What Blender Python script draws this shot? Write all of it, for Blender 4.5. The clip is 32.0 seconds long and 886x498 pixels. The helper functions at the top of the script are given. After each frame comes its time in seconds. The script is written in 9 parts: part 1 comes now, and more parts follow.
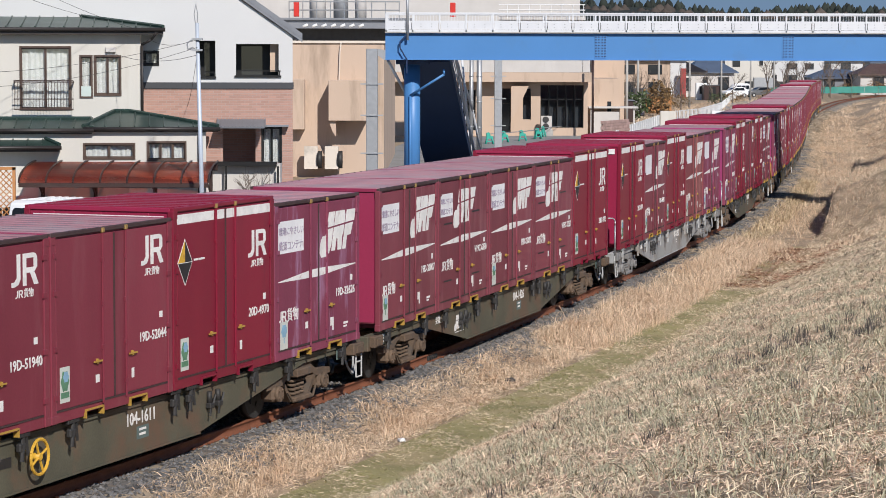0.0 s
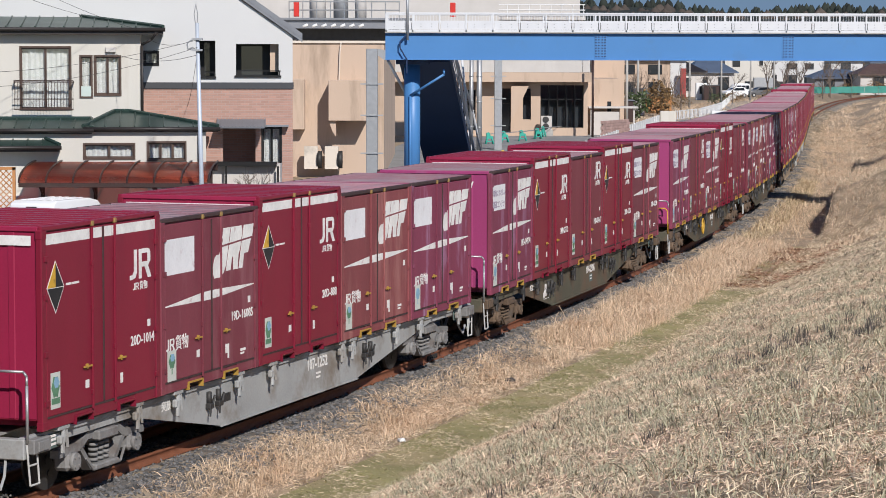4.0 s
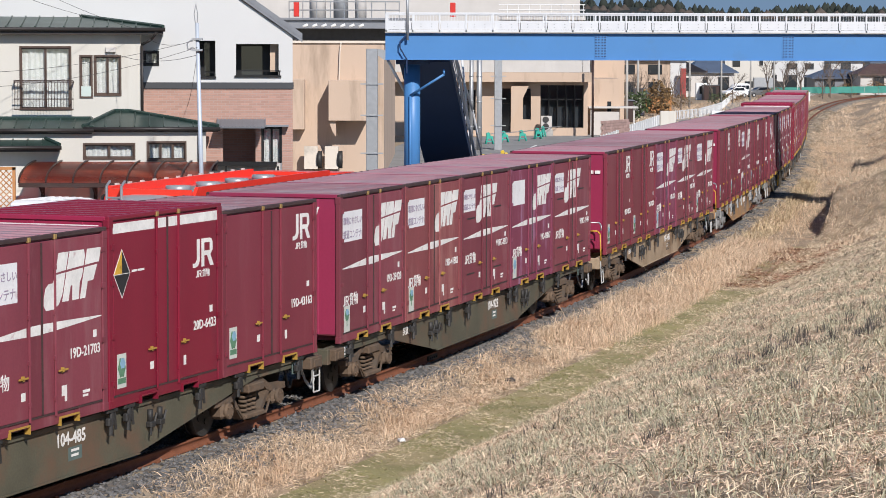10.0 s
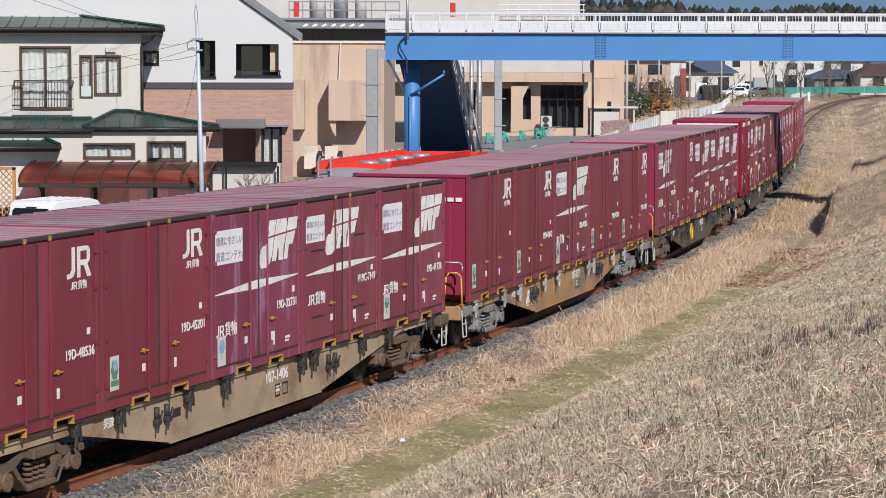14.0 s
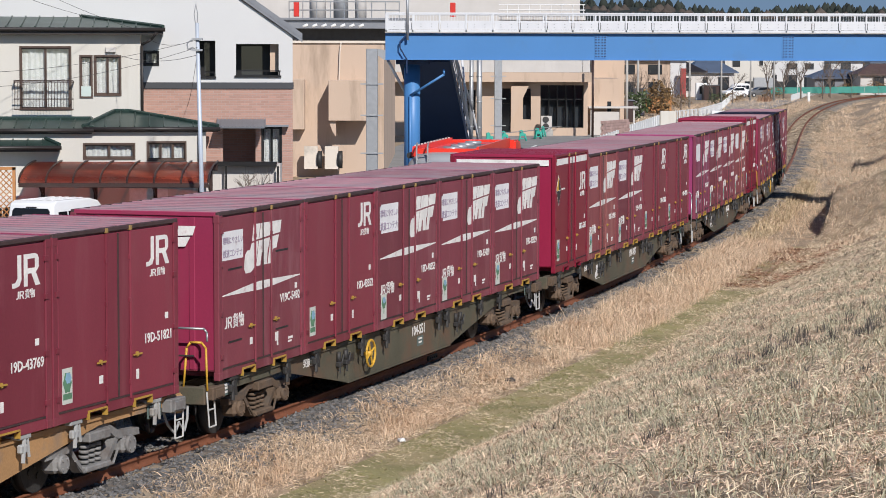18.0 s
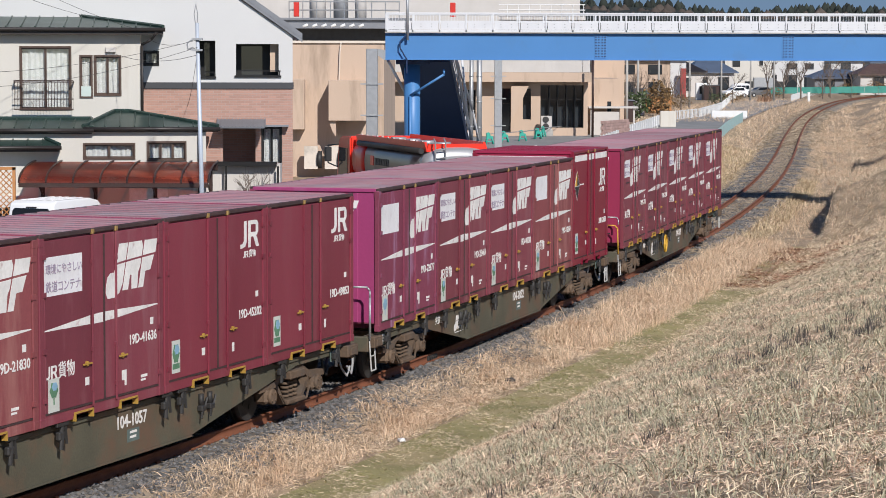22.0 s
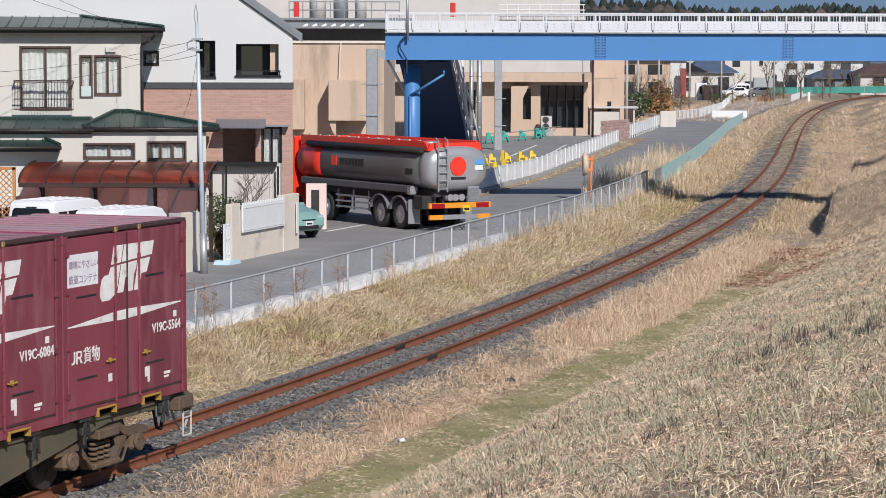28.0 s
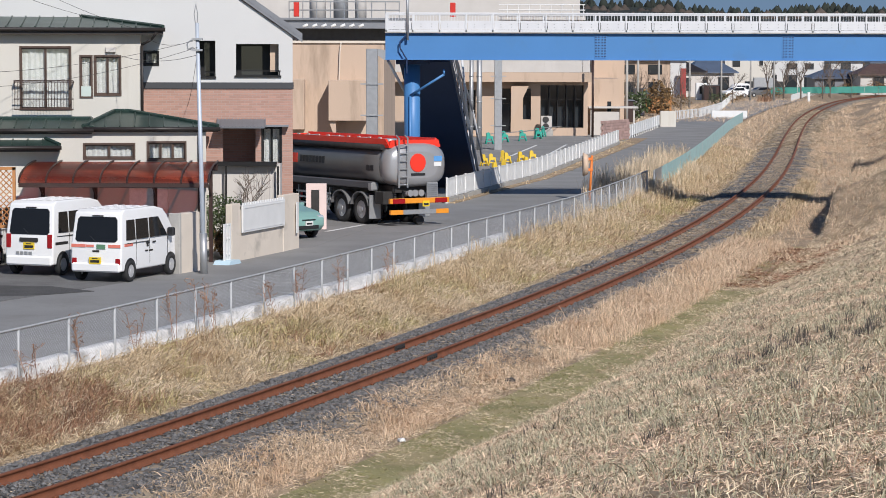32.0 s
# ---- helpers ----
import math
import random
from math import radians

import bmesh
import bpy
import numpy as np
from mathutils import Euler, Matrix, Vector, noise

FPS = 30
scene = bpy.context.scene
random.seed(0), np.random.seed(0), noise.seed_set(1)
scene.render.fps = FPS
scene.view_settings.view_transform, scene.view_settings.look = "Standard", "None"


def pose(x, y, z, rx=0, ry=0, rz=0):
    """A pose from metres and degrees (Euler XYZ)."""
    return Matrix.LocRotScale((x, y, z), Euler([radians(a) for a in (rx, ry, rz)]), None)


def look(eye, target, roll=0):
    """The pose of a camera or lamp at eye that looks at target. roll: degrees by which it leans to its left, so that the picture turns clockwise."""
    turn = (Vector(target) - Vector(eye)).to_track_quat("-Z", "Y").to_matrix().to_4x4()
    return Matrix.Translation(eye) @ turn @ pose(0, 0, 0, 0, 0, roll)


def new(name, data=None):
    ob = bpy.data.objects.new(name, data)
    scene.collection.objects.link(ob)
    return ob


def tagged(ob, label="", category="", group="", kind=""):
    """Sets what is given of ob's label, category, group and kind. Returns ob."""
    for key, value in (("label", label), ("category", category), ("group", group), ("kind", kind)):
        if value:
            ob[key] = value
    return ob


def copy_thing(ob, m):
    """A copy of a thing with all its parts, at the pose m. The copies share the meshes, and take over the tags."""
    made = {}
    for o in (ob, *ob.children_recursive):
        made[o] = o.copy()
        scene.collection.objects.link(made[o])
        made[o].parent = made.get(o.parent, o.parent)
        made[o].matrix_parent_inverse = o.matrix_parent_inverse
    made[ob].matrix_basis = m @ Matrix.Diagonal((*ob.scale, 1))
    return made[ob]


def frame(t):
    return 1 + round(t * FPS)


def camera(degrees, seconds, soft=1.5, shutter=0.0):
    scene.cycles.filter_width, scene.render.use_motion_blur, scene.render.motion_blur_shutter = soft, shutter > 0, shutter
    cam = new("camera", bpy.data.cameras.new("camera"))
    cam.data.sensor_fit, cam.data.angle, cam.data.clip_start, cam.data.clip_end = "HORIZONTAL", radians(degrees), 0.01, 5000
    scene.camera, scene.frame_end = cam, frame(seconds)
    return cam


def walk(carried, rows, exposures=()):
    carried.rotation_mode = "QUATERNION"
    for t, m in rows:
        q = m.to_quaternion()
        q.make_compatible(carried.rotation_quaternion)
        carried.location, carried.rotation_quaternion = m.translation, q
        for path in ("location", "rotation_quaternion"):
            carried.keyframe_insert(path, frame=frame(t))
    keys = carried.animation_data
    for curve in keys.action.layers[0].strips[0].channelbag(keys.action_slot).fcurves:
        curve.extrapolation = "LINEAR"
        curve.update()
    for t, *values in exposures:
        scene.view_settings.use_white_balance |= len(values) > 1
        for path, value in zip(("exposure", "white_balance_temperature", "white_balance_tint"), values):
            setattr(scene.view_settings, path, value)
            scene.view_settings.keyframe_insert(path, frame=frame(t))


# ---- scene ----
# ---------------- camera ----------------
cam = camera(20.17, 32.0, soft=0.9)
EYE = pose(0, 0, 5.885, 90 - 4.43, 0, 0) @ pose(0, 0, 0, 0, 0, 0.137)
walk(cam, [(0.0, EYE), (32.0, EYE)], exposures=[(0.0, 0.12), (7.0, 0.08), (8.5, 0.16), (10.0, 0.21), (12.0, 0.21), (13.5, 0.1), (18.5, 0.11), (20.0, 0.15), (21.5, 0.11), (26.0, 0.1), (28.0, 0.07), (32.0, 0.04)])

# ---------------- sun and sky ----------------
SUN_EL, SUN_X, SUN_Y = 35.5, 0.36, -0.933
world = bpy.data.worlds.new("world")
scene.world = world
world.use_nodes = True
_wn = world.node_tree.nodes
_sky = _wn.new("ShaderNodeTexSky")
_sky.sky_type = "NISHITA"
_sky.sun_disc = False
_sky.sun_elevation = radians(SUN_EL)
_sky.sun_rotation = math.atan2(SUN_X, SUN_Y)
_sky.air_density, _sky.dust_density, _sky.ozone_density = 1.0, 0.0, 1.5
_tint = _wn.new("ShaderNodeVectorMath")
_tint.operation = "MULTIPLY"
_tint.inputs[1].default_value = (0.84, 0.95, 1.17)
world.node_tree.links.new(_sky.outputs[0], _tint.inputs[0])
world.node_tree.links.new(_tint.outputs[0], _wn["Background"].inputs[0])
_wn["Background"].inputs[1].default_value = 0.065
_sd = bpy.data.lights.new("sun", "SUN")
_sd.energy, _sd.angle, _sd.color = 4.3, radians(0.5), (1.0, 0.955, 0.91)
sun = new("sun", _sd)
_c = math.cos(radians(SUN_EL))
_sv = Vector((SUN_X * _c, SUN_Y * _c, math.sin(radians(SUN_EL))))
sun.matrix_world = look(_sv * 50, (0, 0, 0))

# ---------------- mesh helpers ----------------
def mesh_of(name, bm, *materials):
    me = bpy.data.meshes.new(name)
    bm.to_mesh(me)
    bm.free()
    for m in materials:
        me.materials.append(m)
    return me


def part(name, bm, material, parent, label=""):
    me = mesh_of(name, bm, *(material if isinstance(material, (list, tuple)) else (material,)))
    ob = new(name, me)
    ob.parent = parent
    return tagged(ob, label)


def share(name, me, parent, m=None):
    ob = new(name, me)
    ob.parent = parent
    if m is not None:
        ob.matrix_basis = m
    return ob


def thing(name, m, label, category, group="", kind=""):
    ob = new(name)
    ob.empty_display_size = 0.3
    ob.matrix_basis = m
    return tagged(ob, label, category, group, kind)


def solid(name, bm, material, label, category="", group="", kind="", m=None):
    me = mesh_of(name, bm, *(material if isinstance(material, (list, tuple)) else (material,)))
    ob = new(name, me)
    if m is not None:
        ob.matrix_basis = m
    return tagged(ob, label, category, group, kind)


def box(bm, x0, x1, y0, y1, z0, z1, bev=0.0, mi=0, m=None):
    n0 = len(bm.faces)
    v = [bm.verts.new((x, y, z)) for z in (z0, z1) for x, y in ((x0, y0), (x1, y0), (x1, y1), (x0, y1))]
    fs = [bm.faces.new([v[i] for i in q]) for q in ((3, 2, 1, 0), (4, 5, 6, 7), (0, 1, 5, 4), (1, 2, 6, 5), (2, 3, 7, 6), (3, 0, 4, 7))]
    for f in fs:
        f.material_index = mi
    if bev > 0:
        es = list({e for f in fs for e in f.edges})
        r = bmesh.ops.bevel(bm, geom=es, offset=bev, segments=1, affect="EDGES", profile=0.5)
        for f in r["faces"]:
            f.material_index = mi
        v = list({q for f in fs if f.is_valid for q in f.verts} | {q for f in r["faces"] for q in f.verts})
    if m is not None:
        for q in v:
            q.co = m @ q.co
    return bm


def tube(bm, a, b, r, n=8, r2=None, mi=0, cap=True):
    a, b = Vector(a), Vector(b)
    r2 = r if r2 is None else r2
    d = (b - a).normalized()
    x = d.orthogonal().normalized()
    y = d.cross(x)
    ra = [bm.verts.new(a + (x * math.cos(t) + y * math.sin(t)) * r) for t in (math.tau * i / n for i in range(n))]
    rb = [bm.verts.new(b + (x * math.cos(t) + y * math.sin(t)) * r2) for t in (math.tau * i / n for i in range(n))]
    for i in range(n):
        f = bm.faces.new((ra[i], ra[(i + 1) % n], rb[(i + 1) % n], rb[i]))
        f.smooth, f.material_index = n > 6, mi
    if cap:
        bm.faces.new(ra[::-1]).material_index = mi
        bm.faces.new(rb).material_index = mi
    return bm


def pipe(bm, pts, r, n=6):
    for a, b in zip(pts[:-1], pts[1:]):
        tube(bm, a, b, r, n)
    return bm


def prism(bm, poly, y0, y1, mi=0, axis="y"):
    """A plate: poly of (a, b) pushed from y0 to y1 along an axis; a, b are x, z (axis y), y, z (axis x) or x, y (axis z)."""
    def at(p, d):
        return {"y": (p[0], d, p[1]), "x": (d, p[0], p[1]), "z": (p[0], p[1], d)}[axis]
    lo = [bm.verts.new(at(p, y0)) for p in poly]
    hi = [bm.verts.new(at(p, y1)) for p in poly]
    n = len(poly)
    fs = [bm.faces.new(lo), bm.faces.new(hi[::-1])]
    for i in range(n):
        fs.append(bm.faces.new((lo[i], hi[i], hi[(i + 1) % n], lo[(i + 1) % n])))
    for f in fs:
        f.material_index = mi
    bmesh.ops.recalc_face_normals(bm, faces=fs)
    return bm


def ribbed(bm, a0, a1, n, w, h, b0, b1, base, to):
    """A plate of one piece with n raised ribs across it; to(a, b, height) places a point."""
    prof = [(a0, 0.0)]
    for i in range(n):
        c = a0 + (a1 - a0) * (i + 0.5) / n
        prof += [(c - w, 0.0), (c - w + 0.012, h), (c + w - 0.012, h), (c + w, 0.0)]
    prof.append((a1, 0.0))
    rows = [[bm.verts.new(to(a, b, z)) for a, z in prof] for b in (b0, b1)]
    low = [[bm.verts.new(to(a, b, -base)) for a in (a0, a1)] for b in (b0, b1)]
    for i in range(len(prof) - 1):
        bm.faces.new((rows[0][i], rows[0][i + 1], rows[1][i + 1], rows[1][i]))
    bm.faces.new((low[0][0], low[1][0], low[1][1], low[0][1]))
    bm.faces.new(rows[0][::-1] + [low[0][0], low[0][1]])
    bm.faces.new(rows[1] + [low[1][1], low[1][0]])
    bm.faces.new((rows[0][0], rows[1][0], low[1][0], low[0][0]))
    bm.faces.new((rows[0][-1], low[0][1], low[1][1], rows[1][-1]))
    bmesh.ops.recalc_face_normals(bm, faces=bm.faces[:])
    return bm


def BM():
    return bmesh.new()


def fast_mesh(name, verts, faces, material):
    """A joined mesh from numpy arrays; every face has the same number of corners."""
    me = bpy.data.meshes.new(name)
    nv, (nf, k) = len(verts), faces.shape
    me.vertices.add(nv)
    me.vertices.foreach_set("co", np.asarray(verts, np.float32).ravel())
    me.loops.add(nf * k)
    me.loops.foreach_set("vertex_index", faces.astype(np.int32).ravel())
    me.polygons.add(nf)
    me.polygons.foreach_set("loop_start", np.arange(0, nf * k, k, dtype=np.int32))
    me.update(calc_edges=True)
    me.validate()
    for m in (material if isinstance(material, (list, tuple)) else (material,)):
        me.materials.append(m)
    return me


TEXTS = {}


def lettering(name, text, size, material, parent, m, label="", align="LEFT"):
    """Flat writing in the built-in font, as a mesh part."""
    key = (text, size, align, material.name)
    if key not in TEXTS:
        cu = bpy.data.curves.new("lettering", "FONT")
        cu.body, cu.size, cu.align_x, cu.extrude, cu.resolution_u = text, size, align, 0.002, 2
        cu.offset = 0.022 * size if text.isascii() else 0.008 * size
        tmp = bpy.data.objects.new("lettering", cu)
        me = bpy.data.meshes.new_from_object(tmp)
        bpy.data.objects.remove(tmp)
        me.materials.clear()
        me.materials.append(material)
        TEXTS[key] = me
    ob = new(name, TEXTS[key])
    ob.parent = parent
    ob.matrix_basis = m
    return tagged(ob, label)


# ---------------- materials ----------------
def mat(name, col, rough=0.6, metal=0.0, var=0.15, scale=3.0, fine=40.0, bump=0.1, dirt=None, dirt_amt=0.0, dirt_scale=0.8, spec=0.5, rand=0.0, streak=False, island=0.0):
    """A surface in two scales of variation: broad stains and fine grain, with optional dirt patches."""
    m = bpy.data.materials.new(name)
    m.use_nodes = True
    nt = m.node_tree
    N, Lk = nt.nodes, nt.links.new
    bs = N["Principled BSDF"]
    tc = N.new("ShaderNodeTexCoord")
    src = tc.outputs["Object"]
    if streak:
        mp = N.new("ShaderNodeMapping")
        mp.inputs["Scale"].default_value = (1.0, 1.0, 0.18)
        Lk(src, mp.inputs[0])
        src = mp.outputs[0]
    n1 = N.new("ShaderNodeTexNoise")
    n1.inputs["Scale"].default_value, n1.inputs["Detail"].default_value = scale, 6
    Lk(src, n1.inputs["Vector"])
    n2 = N.new("ShaderNodeTexNoise")
    n2.inputs["Scale"].default_value, n2.inputs["Detail"].default_value = fine, 3
    Lk(tc.outputs["Object"], n2.inputs["Vector"])
    mixv = N.new("ShaderNodeMath")
    mixv.operation = "ADD"
    Lk(n1.outputs[0], mixv.inputs[0])
    half = N.new("ShaderNodeMath")
    half.operation = "MULTIPLY"
    half.inputs[1].default_value = 0.5
    Lk(n2.outputs[0], half.inputs[0])
    Lk(half.outputs[0], mixv.inputs[1])
    mr = N.new("ShaderNodeMapRange")
    mr.inputs[1].default_value, mr.inputs[2].default_value = 0.45, 1.05
    mr.inputs[3].default_value, mr.inputs[4].default_value = 1 - var, 1 + var
    Lk(mixv.outputs[0], mr.inputs[0])
    val = mr.outputs[0]
    if rand > 0 or island > 0:
        if rand > 0:
            oi = N.new("ShaderNodeObjectInfo").outputs["Random"]
        else:
            oi = N.new("ShaderNodeNewGeometry").outputs["Random Per Island"]
        r2 = N.new("ShaderNodeMapRange")
        a = max(rand, island)
        r2.inputs[3].default_value, r2.inputs[4].default_value = 1 - a, 1 + a
        Lk(oi, r2.inputs[0])
        mu = N.new("ShaderNodeMath")
        mu.operation = "MULTIPLY"
        Lk(val, mu.inputs[0])
        Lk(r2.outputs[0], mu.inputs[1])
        val = mu.outputs[0]
    sc = N.new("ShaderNodeVectorMath")
    sc.operation = "SCALE"
    sc.inputs[0].default_value = col[:3]
    Lk(val, sc.inputs["Scale"])
    out = sc.outputs[0]
    if dirt:
        n3 = N.new("ShaderNodeTexNoise")
        n3.inputs["Scale"].default_value, n3.inputs["Detail"].default_value, n3.inputs["Roughness"].default_value = dirt_scale, 8, 0.65
        Lk(src, n3.inputs["Vector"])
        ra = N.new("ShaderNodeMapRange")
        ra.inputs[1].default_value, ra.inputs[2].default_value = 0.62 - dirt_amt * 0.3, 0.74 - dirt_amt * 0.2
        Lk(n3.outputs[0], ra.inputs[0])
        mx = N.new("ShaderNodeMix")
        mx.data_type = "RGBA"
        Lk(ra.outputs[0], mx.inputs[0])
        Lk(out, mx.inputs[6])
        mx.inputs[7].default_value = (*dirt, 1)
        out = mx.outputs[2]
    Lk(out, bs.inputs["Base Color"])
    bs.inputs["Roughness"].default_value, bs.inputs["Metallic"].default_value = rough, metal
    bs.inputs["Specular IOR Level"].default_value = spec
    if bump > 0:
        b = N.new("ShaderNodeBump")
        b.inputs["Strength"].default_value, b.inputs["Distance"].default_value = bump, 0.02
        Lk(n2.outputs[0], b.inputs["Height"])
        Lk(b.outputs[0], bs.inputs["Normal"])
    return m


def glass(name, col=(0.03, 0.035, 0.04), rough=0.05):
    m = bpy.data.materials.new(name)
    m.use_nodes = True
    bs = m.node_tree.nodes["Principled BSDF"]
    bs.inputs["Base Color"].default_value = (*col, 1)
    bs.inputs["Roughness"].default_value = rough
    bs.inputs["Specular IOR Level"].default_value = 0.9
    return m


M_RAIL = mat("rust_rail", (0.22, 0.080, 0.040), 0.7, 0.2, 0.25, 4, 60, 0.3)
M_SLEEPER = mat("sleeper_wood", (0.15, 0.125, 0.105), 0.9, 0, 0.3, 6, 60, 0.4, rand=0.25)
M_BALLAST = mat("ballast_bed", (0.17, 0.155, 0.14), 0.95, 0, 0.5, 2, 45, 1.0, dirt=(0.36, 0.285, 0.2), dirt_amt=0.7, dirt_scale=0.9)
M_STONE = mat("ballast_stone", (0.14, 0.136, 0.134), 0.9, 0, 0.25, 6, 50, 0.3, island=0.65)
M_ASPHALT = mat("asphalt", (0.24, 0.237, 0.232), 0.85, 0, 0.2, 0.35, 30, 0.25, dirt=(0.2, 0.195, 0.185), dirt_amt=0.3, dirt_scale=0.3)
M_ASPHALT_NEW = mat("new_asphalt", (0.07, 0.069, 0.068), 0.8, 0, 0.25, 1.5, 60, 0.4)
M_ASPHALT_YARD = mat("yard_asphalt", (0.15, 0.148, 0.145), 0.85, 0, 0.3, 1.1, 40, 0.4, dirt=(0.085, 0.083, 0.08), dirt_amt=0.3, dirt_scale=0.6)
M_CONCRETE = mat("concrete", (0.40, 0.385, 0.36), 0.85, 0, 0.16, 1.2, 30, 0.2, dirt=(0.25, 0.23, 0.2), dirt_amt=0.3)
M_WHITE = mat("white_paint", (0.72, 0.72, 0.71), 0.5, 0, 0.06, 2, 30, 0.05)
M_MARK = mat("white_marking", (0.74, 0.72, 0.69), 0.6, 0, 0.16, 4, 25, 0.05, dirt=(0.52, 0.38, 0.37), dirt_amt=0.12, dirt_scale=5)
M_BLACK = mat("black_paint_and_shade", (0.02, 0.02, 0.022), 0.5, 0, 0.2, 4, 30, 0.1)
M_DARK = mat("dark_metal", (0.045, 0.043, 0.042), 0.6, 0.4, 0.3, 4, 40, 0.2)
M_YELLOW = mat("yellow_paint", (0.62, 0.36, 0.04), 0.55, 0, 0.2, 6, 40, 0.1, dirt=(0.15, 0.07, 0.03), dirt_amt=0.2, dirt_scale=4)
M_GALV = mat("galvanised_steel", (0.42, 0.43, 0.44), 0.45, 0.6, 0.12, 4, 40, 0.1)
M_DULL = mat("dull_galvanised_steel", (0.42, 0.43, 0.44), 0.6, 0.15, 0.15, 4, 40, 0.1)
M_GLASS = glass("window_glass")
M_TYRE = mat("tyre_rubber", (0.025, 0.025, 0.026), 0.8, 0, 0.2, 5, 40, 0.2)

# ---------------- the railway line ----------------
LINE = (2.34835284, 16.90516384, 4.16773425, -1.46985958, -1.30608261, 1.88979688)


def line_x(y):
    y = np.asarray(y, float)
    t = np.log(np.clip(y, 33.0, 330.0) / 60.0)
    x = sum(c * t ** i for i, c in enumerate(LINE))
    d0 = sum(i * c * math.log(33 / 60) ** (i - 1) for i, c in enumerate(LINE) if i) / 33.0
    d1 = sum(i * c * math.log(330 / 60) ** (i - 1) for i, c in enumerate(LINE) if i) / 330.0
    far = np.clip(y - 330, 0, None)
    return x + d0 * np.clip(y - 33, None, 0) + d1 * far + 0.0012 * far ** 2


LY = np.linspace(-340.0, 460.0, 16001)
LX = line_x(LY)
_seg = np.hypot(np.diff(LX), np.diff(LY))
LS = np.concatenate([[0.0], np.cumsum(_seg)])
LS -= np.interp(20.0, LY, LS)


def on_line(s, u=0.0):
    """The place at s metres along the line and u metres to its right, and the line's direction there."""
    y = np.interp(s, LS, LY)
    x = np.interp(s, LS, LX)
    x2, y2 = np.interp(s + 0.2, LS, LX), np.interp(s + 0.2, LS, LY)
    x1, y1 = np.interp(s - 0.2, LS, LX), np.interp(s - 0.2, LS, LY)
    d = np.hypot(x2 - x1, y2 - y1)
    tx, ty = (x2 - x1) / d, (y2 - y1) / d
    return x + u * ty, y - u * tx, tx, ty


def offset_of(x, y):
    """How far a place lies to the right of the line."""
    dx = (line_x(np.asarray(y) + 0.5) - line_x(np.asarray(y) - 0.5))
    return (np.asarray(x) - line_x(y)) / np.hypot(1, dx)


def ground_z(x, y):
    u = offset_of(x, y)
    x, y = np.asarray(x, float), np.asarray(y, float)
    fall = np.clip((u + 5.1) / 2.4, 0, 1)
    z = -0.02 - 0.36 * fall * fall * (3 - 2 * fall)
    foot = 4.2 + 1.0 * np.clip((y - 60) / 60, 0, 1)
    up = np.clip(u - foot, 0, None)
    rise = 4.45 * (1 - np.exp(-(0.02 * up ** 2 + 0.36 * up) / 4.45 * 1.15))
    z = z + np.where(u > 1.5, rise, 0)
    hump = np.sin(x * 0.9 + y * 0.35) * np.sin(y * 0.5 - x * 0.3)
    # a cut bank above the wet hollow beside the line
    z = z + 1.6 * np.clip((u - 4.0) / 0.3, 0, 1) * np.clip((y - 84) / 6, 0, 1) * np.clip((126 - y) / 12, 0, 1)
    return z + np.where(u > foot, 0.06 * hump * np.clip(up / 2, 0, 1), 0) + np.where((u > -4.5) & (u < -2.0), 0.04 * hump, 0)


def sweep(name, profile, s_list, u0, material, z0=0.0):
    """A profile of (u, z) carried along the line."""
    s_list = np.asarray(s_list, float)
    k, n = len(profile), len(s_list)
    V = np.zeros((n, k, 3))
    for j, (u, z) in enumerate(profile):
        x, y, _, _ = on_line(s_list, u0 + u)
        V[:, j, 0], V[:, j, 1], V[:, j, 2] = x, y, z0 + z
    i = np.arange(n - 1)[:, None] * k
    a = np.arange(k - 1)[None, :]
    F = np.stack([i + a, i + a + 1, i + k + a + 1, i + k + a], -1).reshape(-1, 4)
    return fast_mesh(name, V.reshape(-1, 3), F, material)
# ---------------- ground ----------------
M_SOIL = mat("dry_grass_ground", (0.34, 0.25, 0.165), 0.95, 0, 0.5, 1.6, 60, 0.3, dirt=(0.26, 0.195, 0.12), dirt_amt=0.5, dirt_scale=1.3)
M_LITTER = mat("pale_straw_litter", (0.70, 0.565, 0.40), 0.8, 0, 0.14, 0.9, 5, 0, island=0.42, dirt=(0.50, 0.39, 0.26), dirt_amt=0.4, dirt_scale=0.8)
M_WASHED = mat("washed_straw", (0.46, 0.36, 0.25), 0.85, 0, 0.16, 0.9, 5, 0, island=0.45, dirt=(0.30, 0.235, 0.17), dirt_amt=0.4, dirt_scale=0.8)
M_REED = mat("straw_reed", (0.70, 0.53, 0.37), 0.8, 0, 0.12, 0.9, 5, 0, island=0.35, dirt=(0.58, 0.39, 0.25), dirt_amt=0.4, dirt_scale=0.5)
M_GREEN = mat("green_grass", (0.34, 0.30, 0.13), 0.85, 0, 0.2, 0.8, 5, 0, island=0.4, dirt=(0.42, 0.35, 0.19), dirt_amt=0.35, dirt_scale=0.7)
M_MOSS = mat("olive_turf", (0.29, 0.26, 0.115), 0.95, 0, 0.4, 0.8, 60, 0.8, dirt=(0.37, 0.30, 0.16), dirt_amt=0.5, dirt_scale=0.9)
M_GOLD = mat("golden_weed", (0.61, 0.475, 0.30), 0.85, 0, 0.2, 0.7, 5, 0, island=0.4, dirt=(0.40, 0.26, 0.14), dirt_amt=0.4, dirt_scale=0.7)
M_OLIVEW = mat("olive_weed", (0.47, 0.40, 0.19), 0.85, 0, 0.2, 0.7, 5, 0, island=0.4)
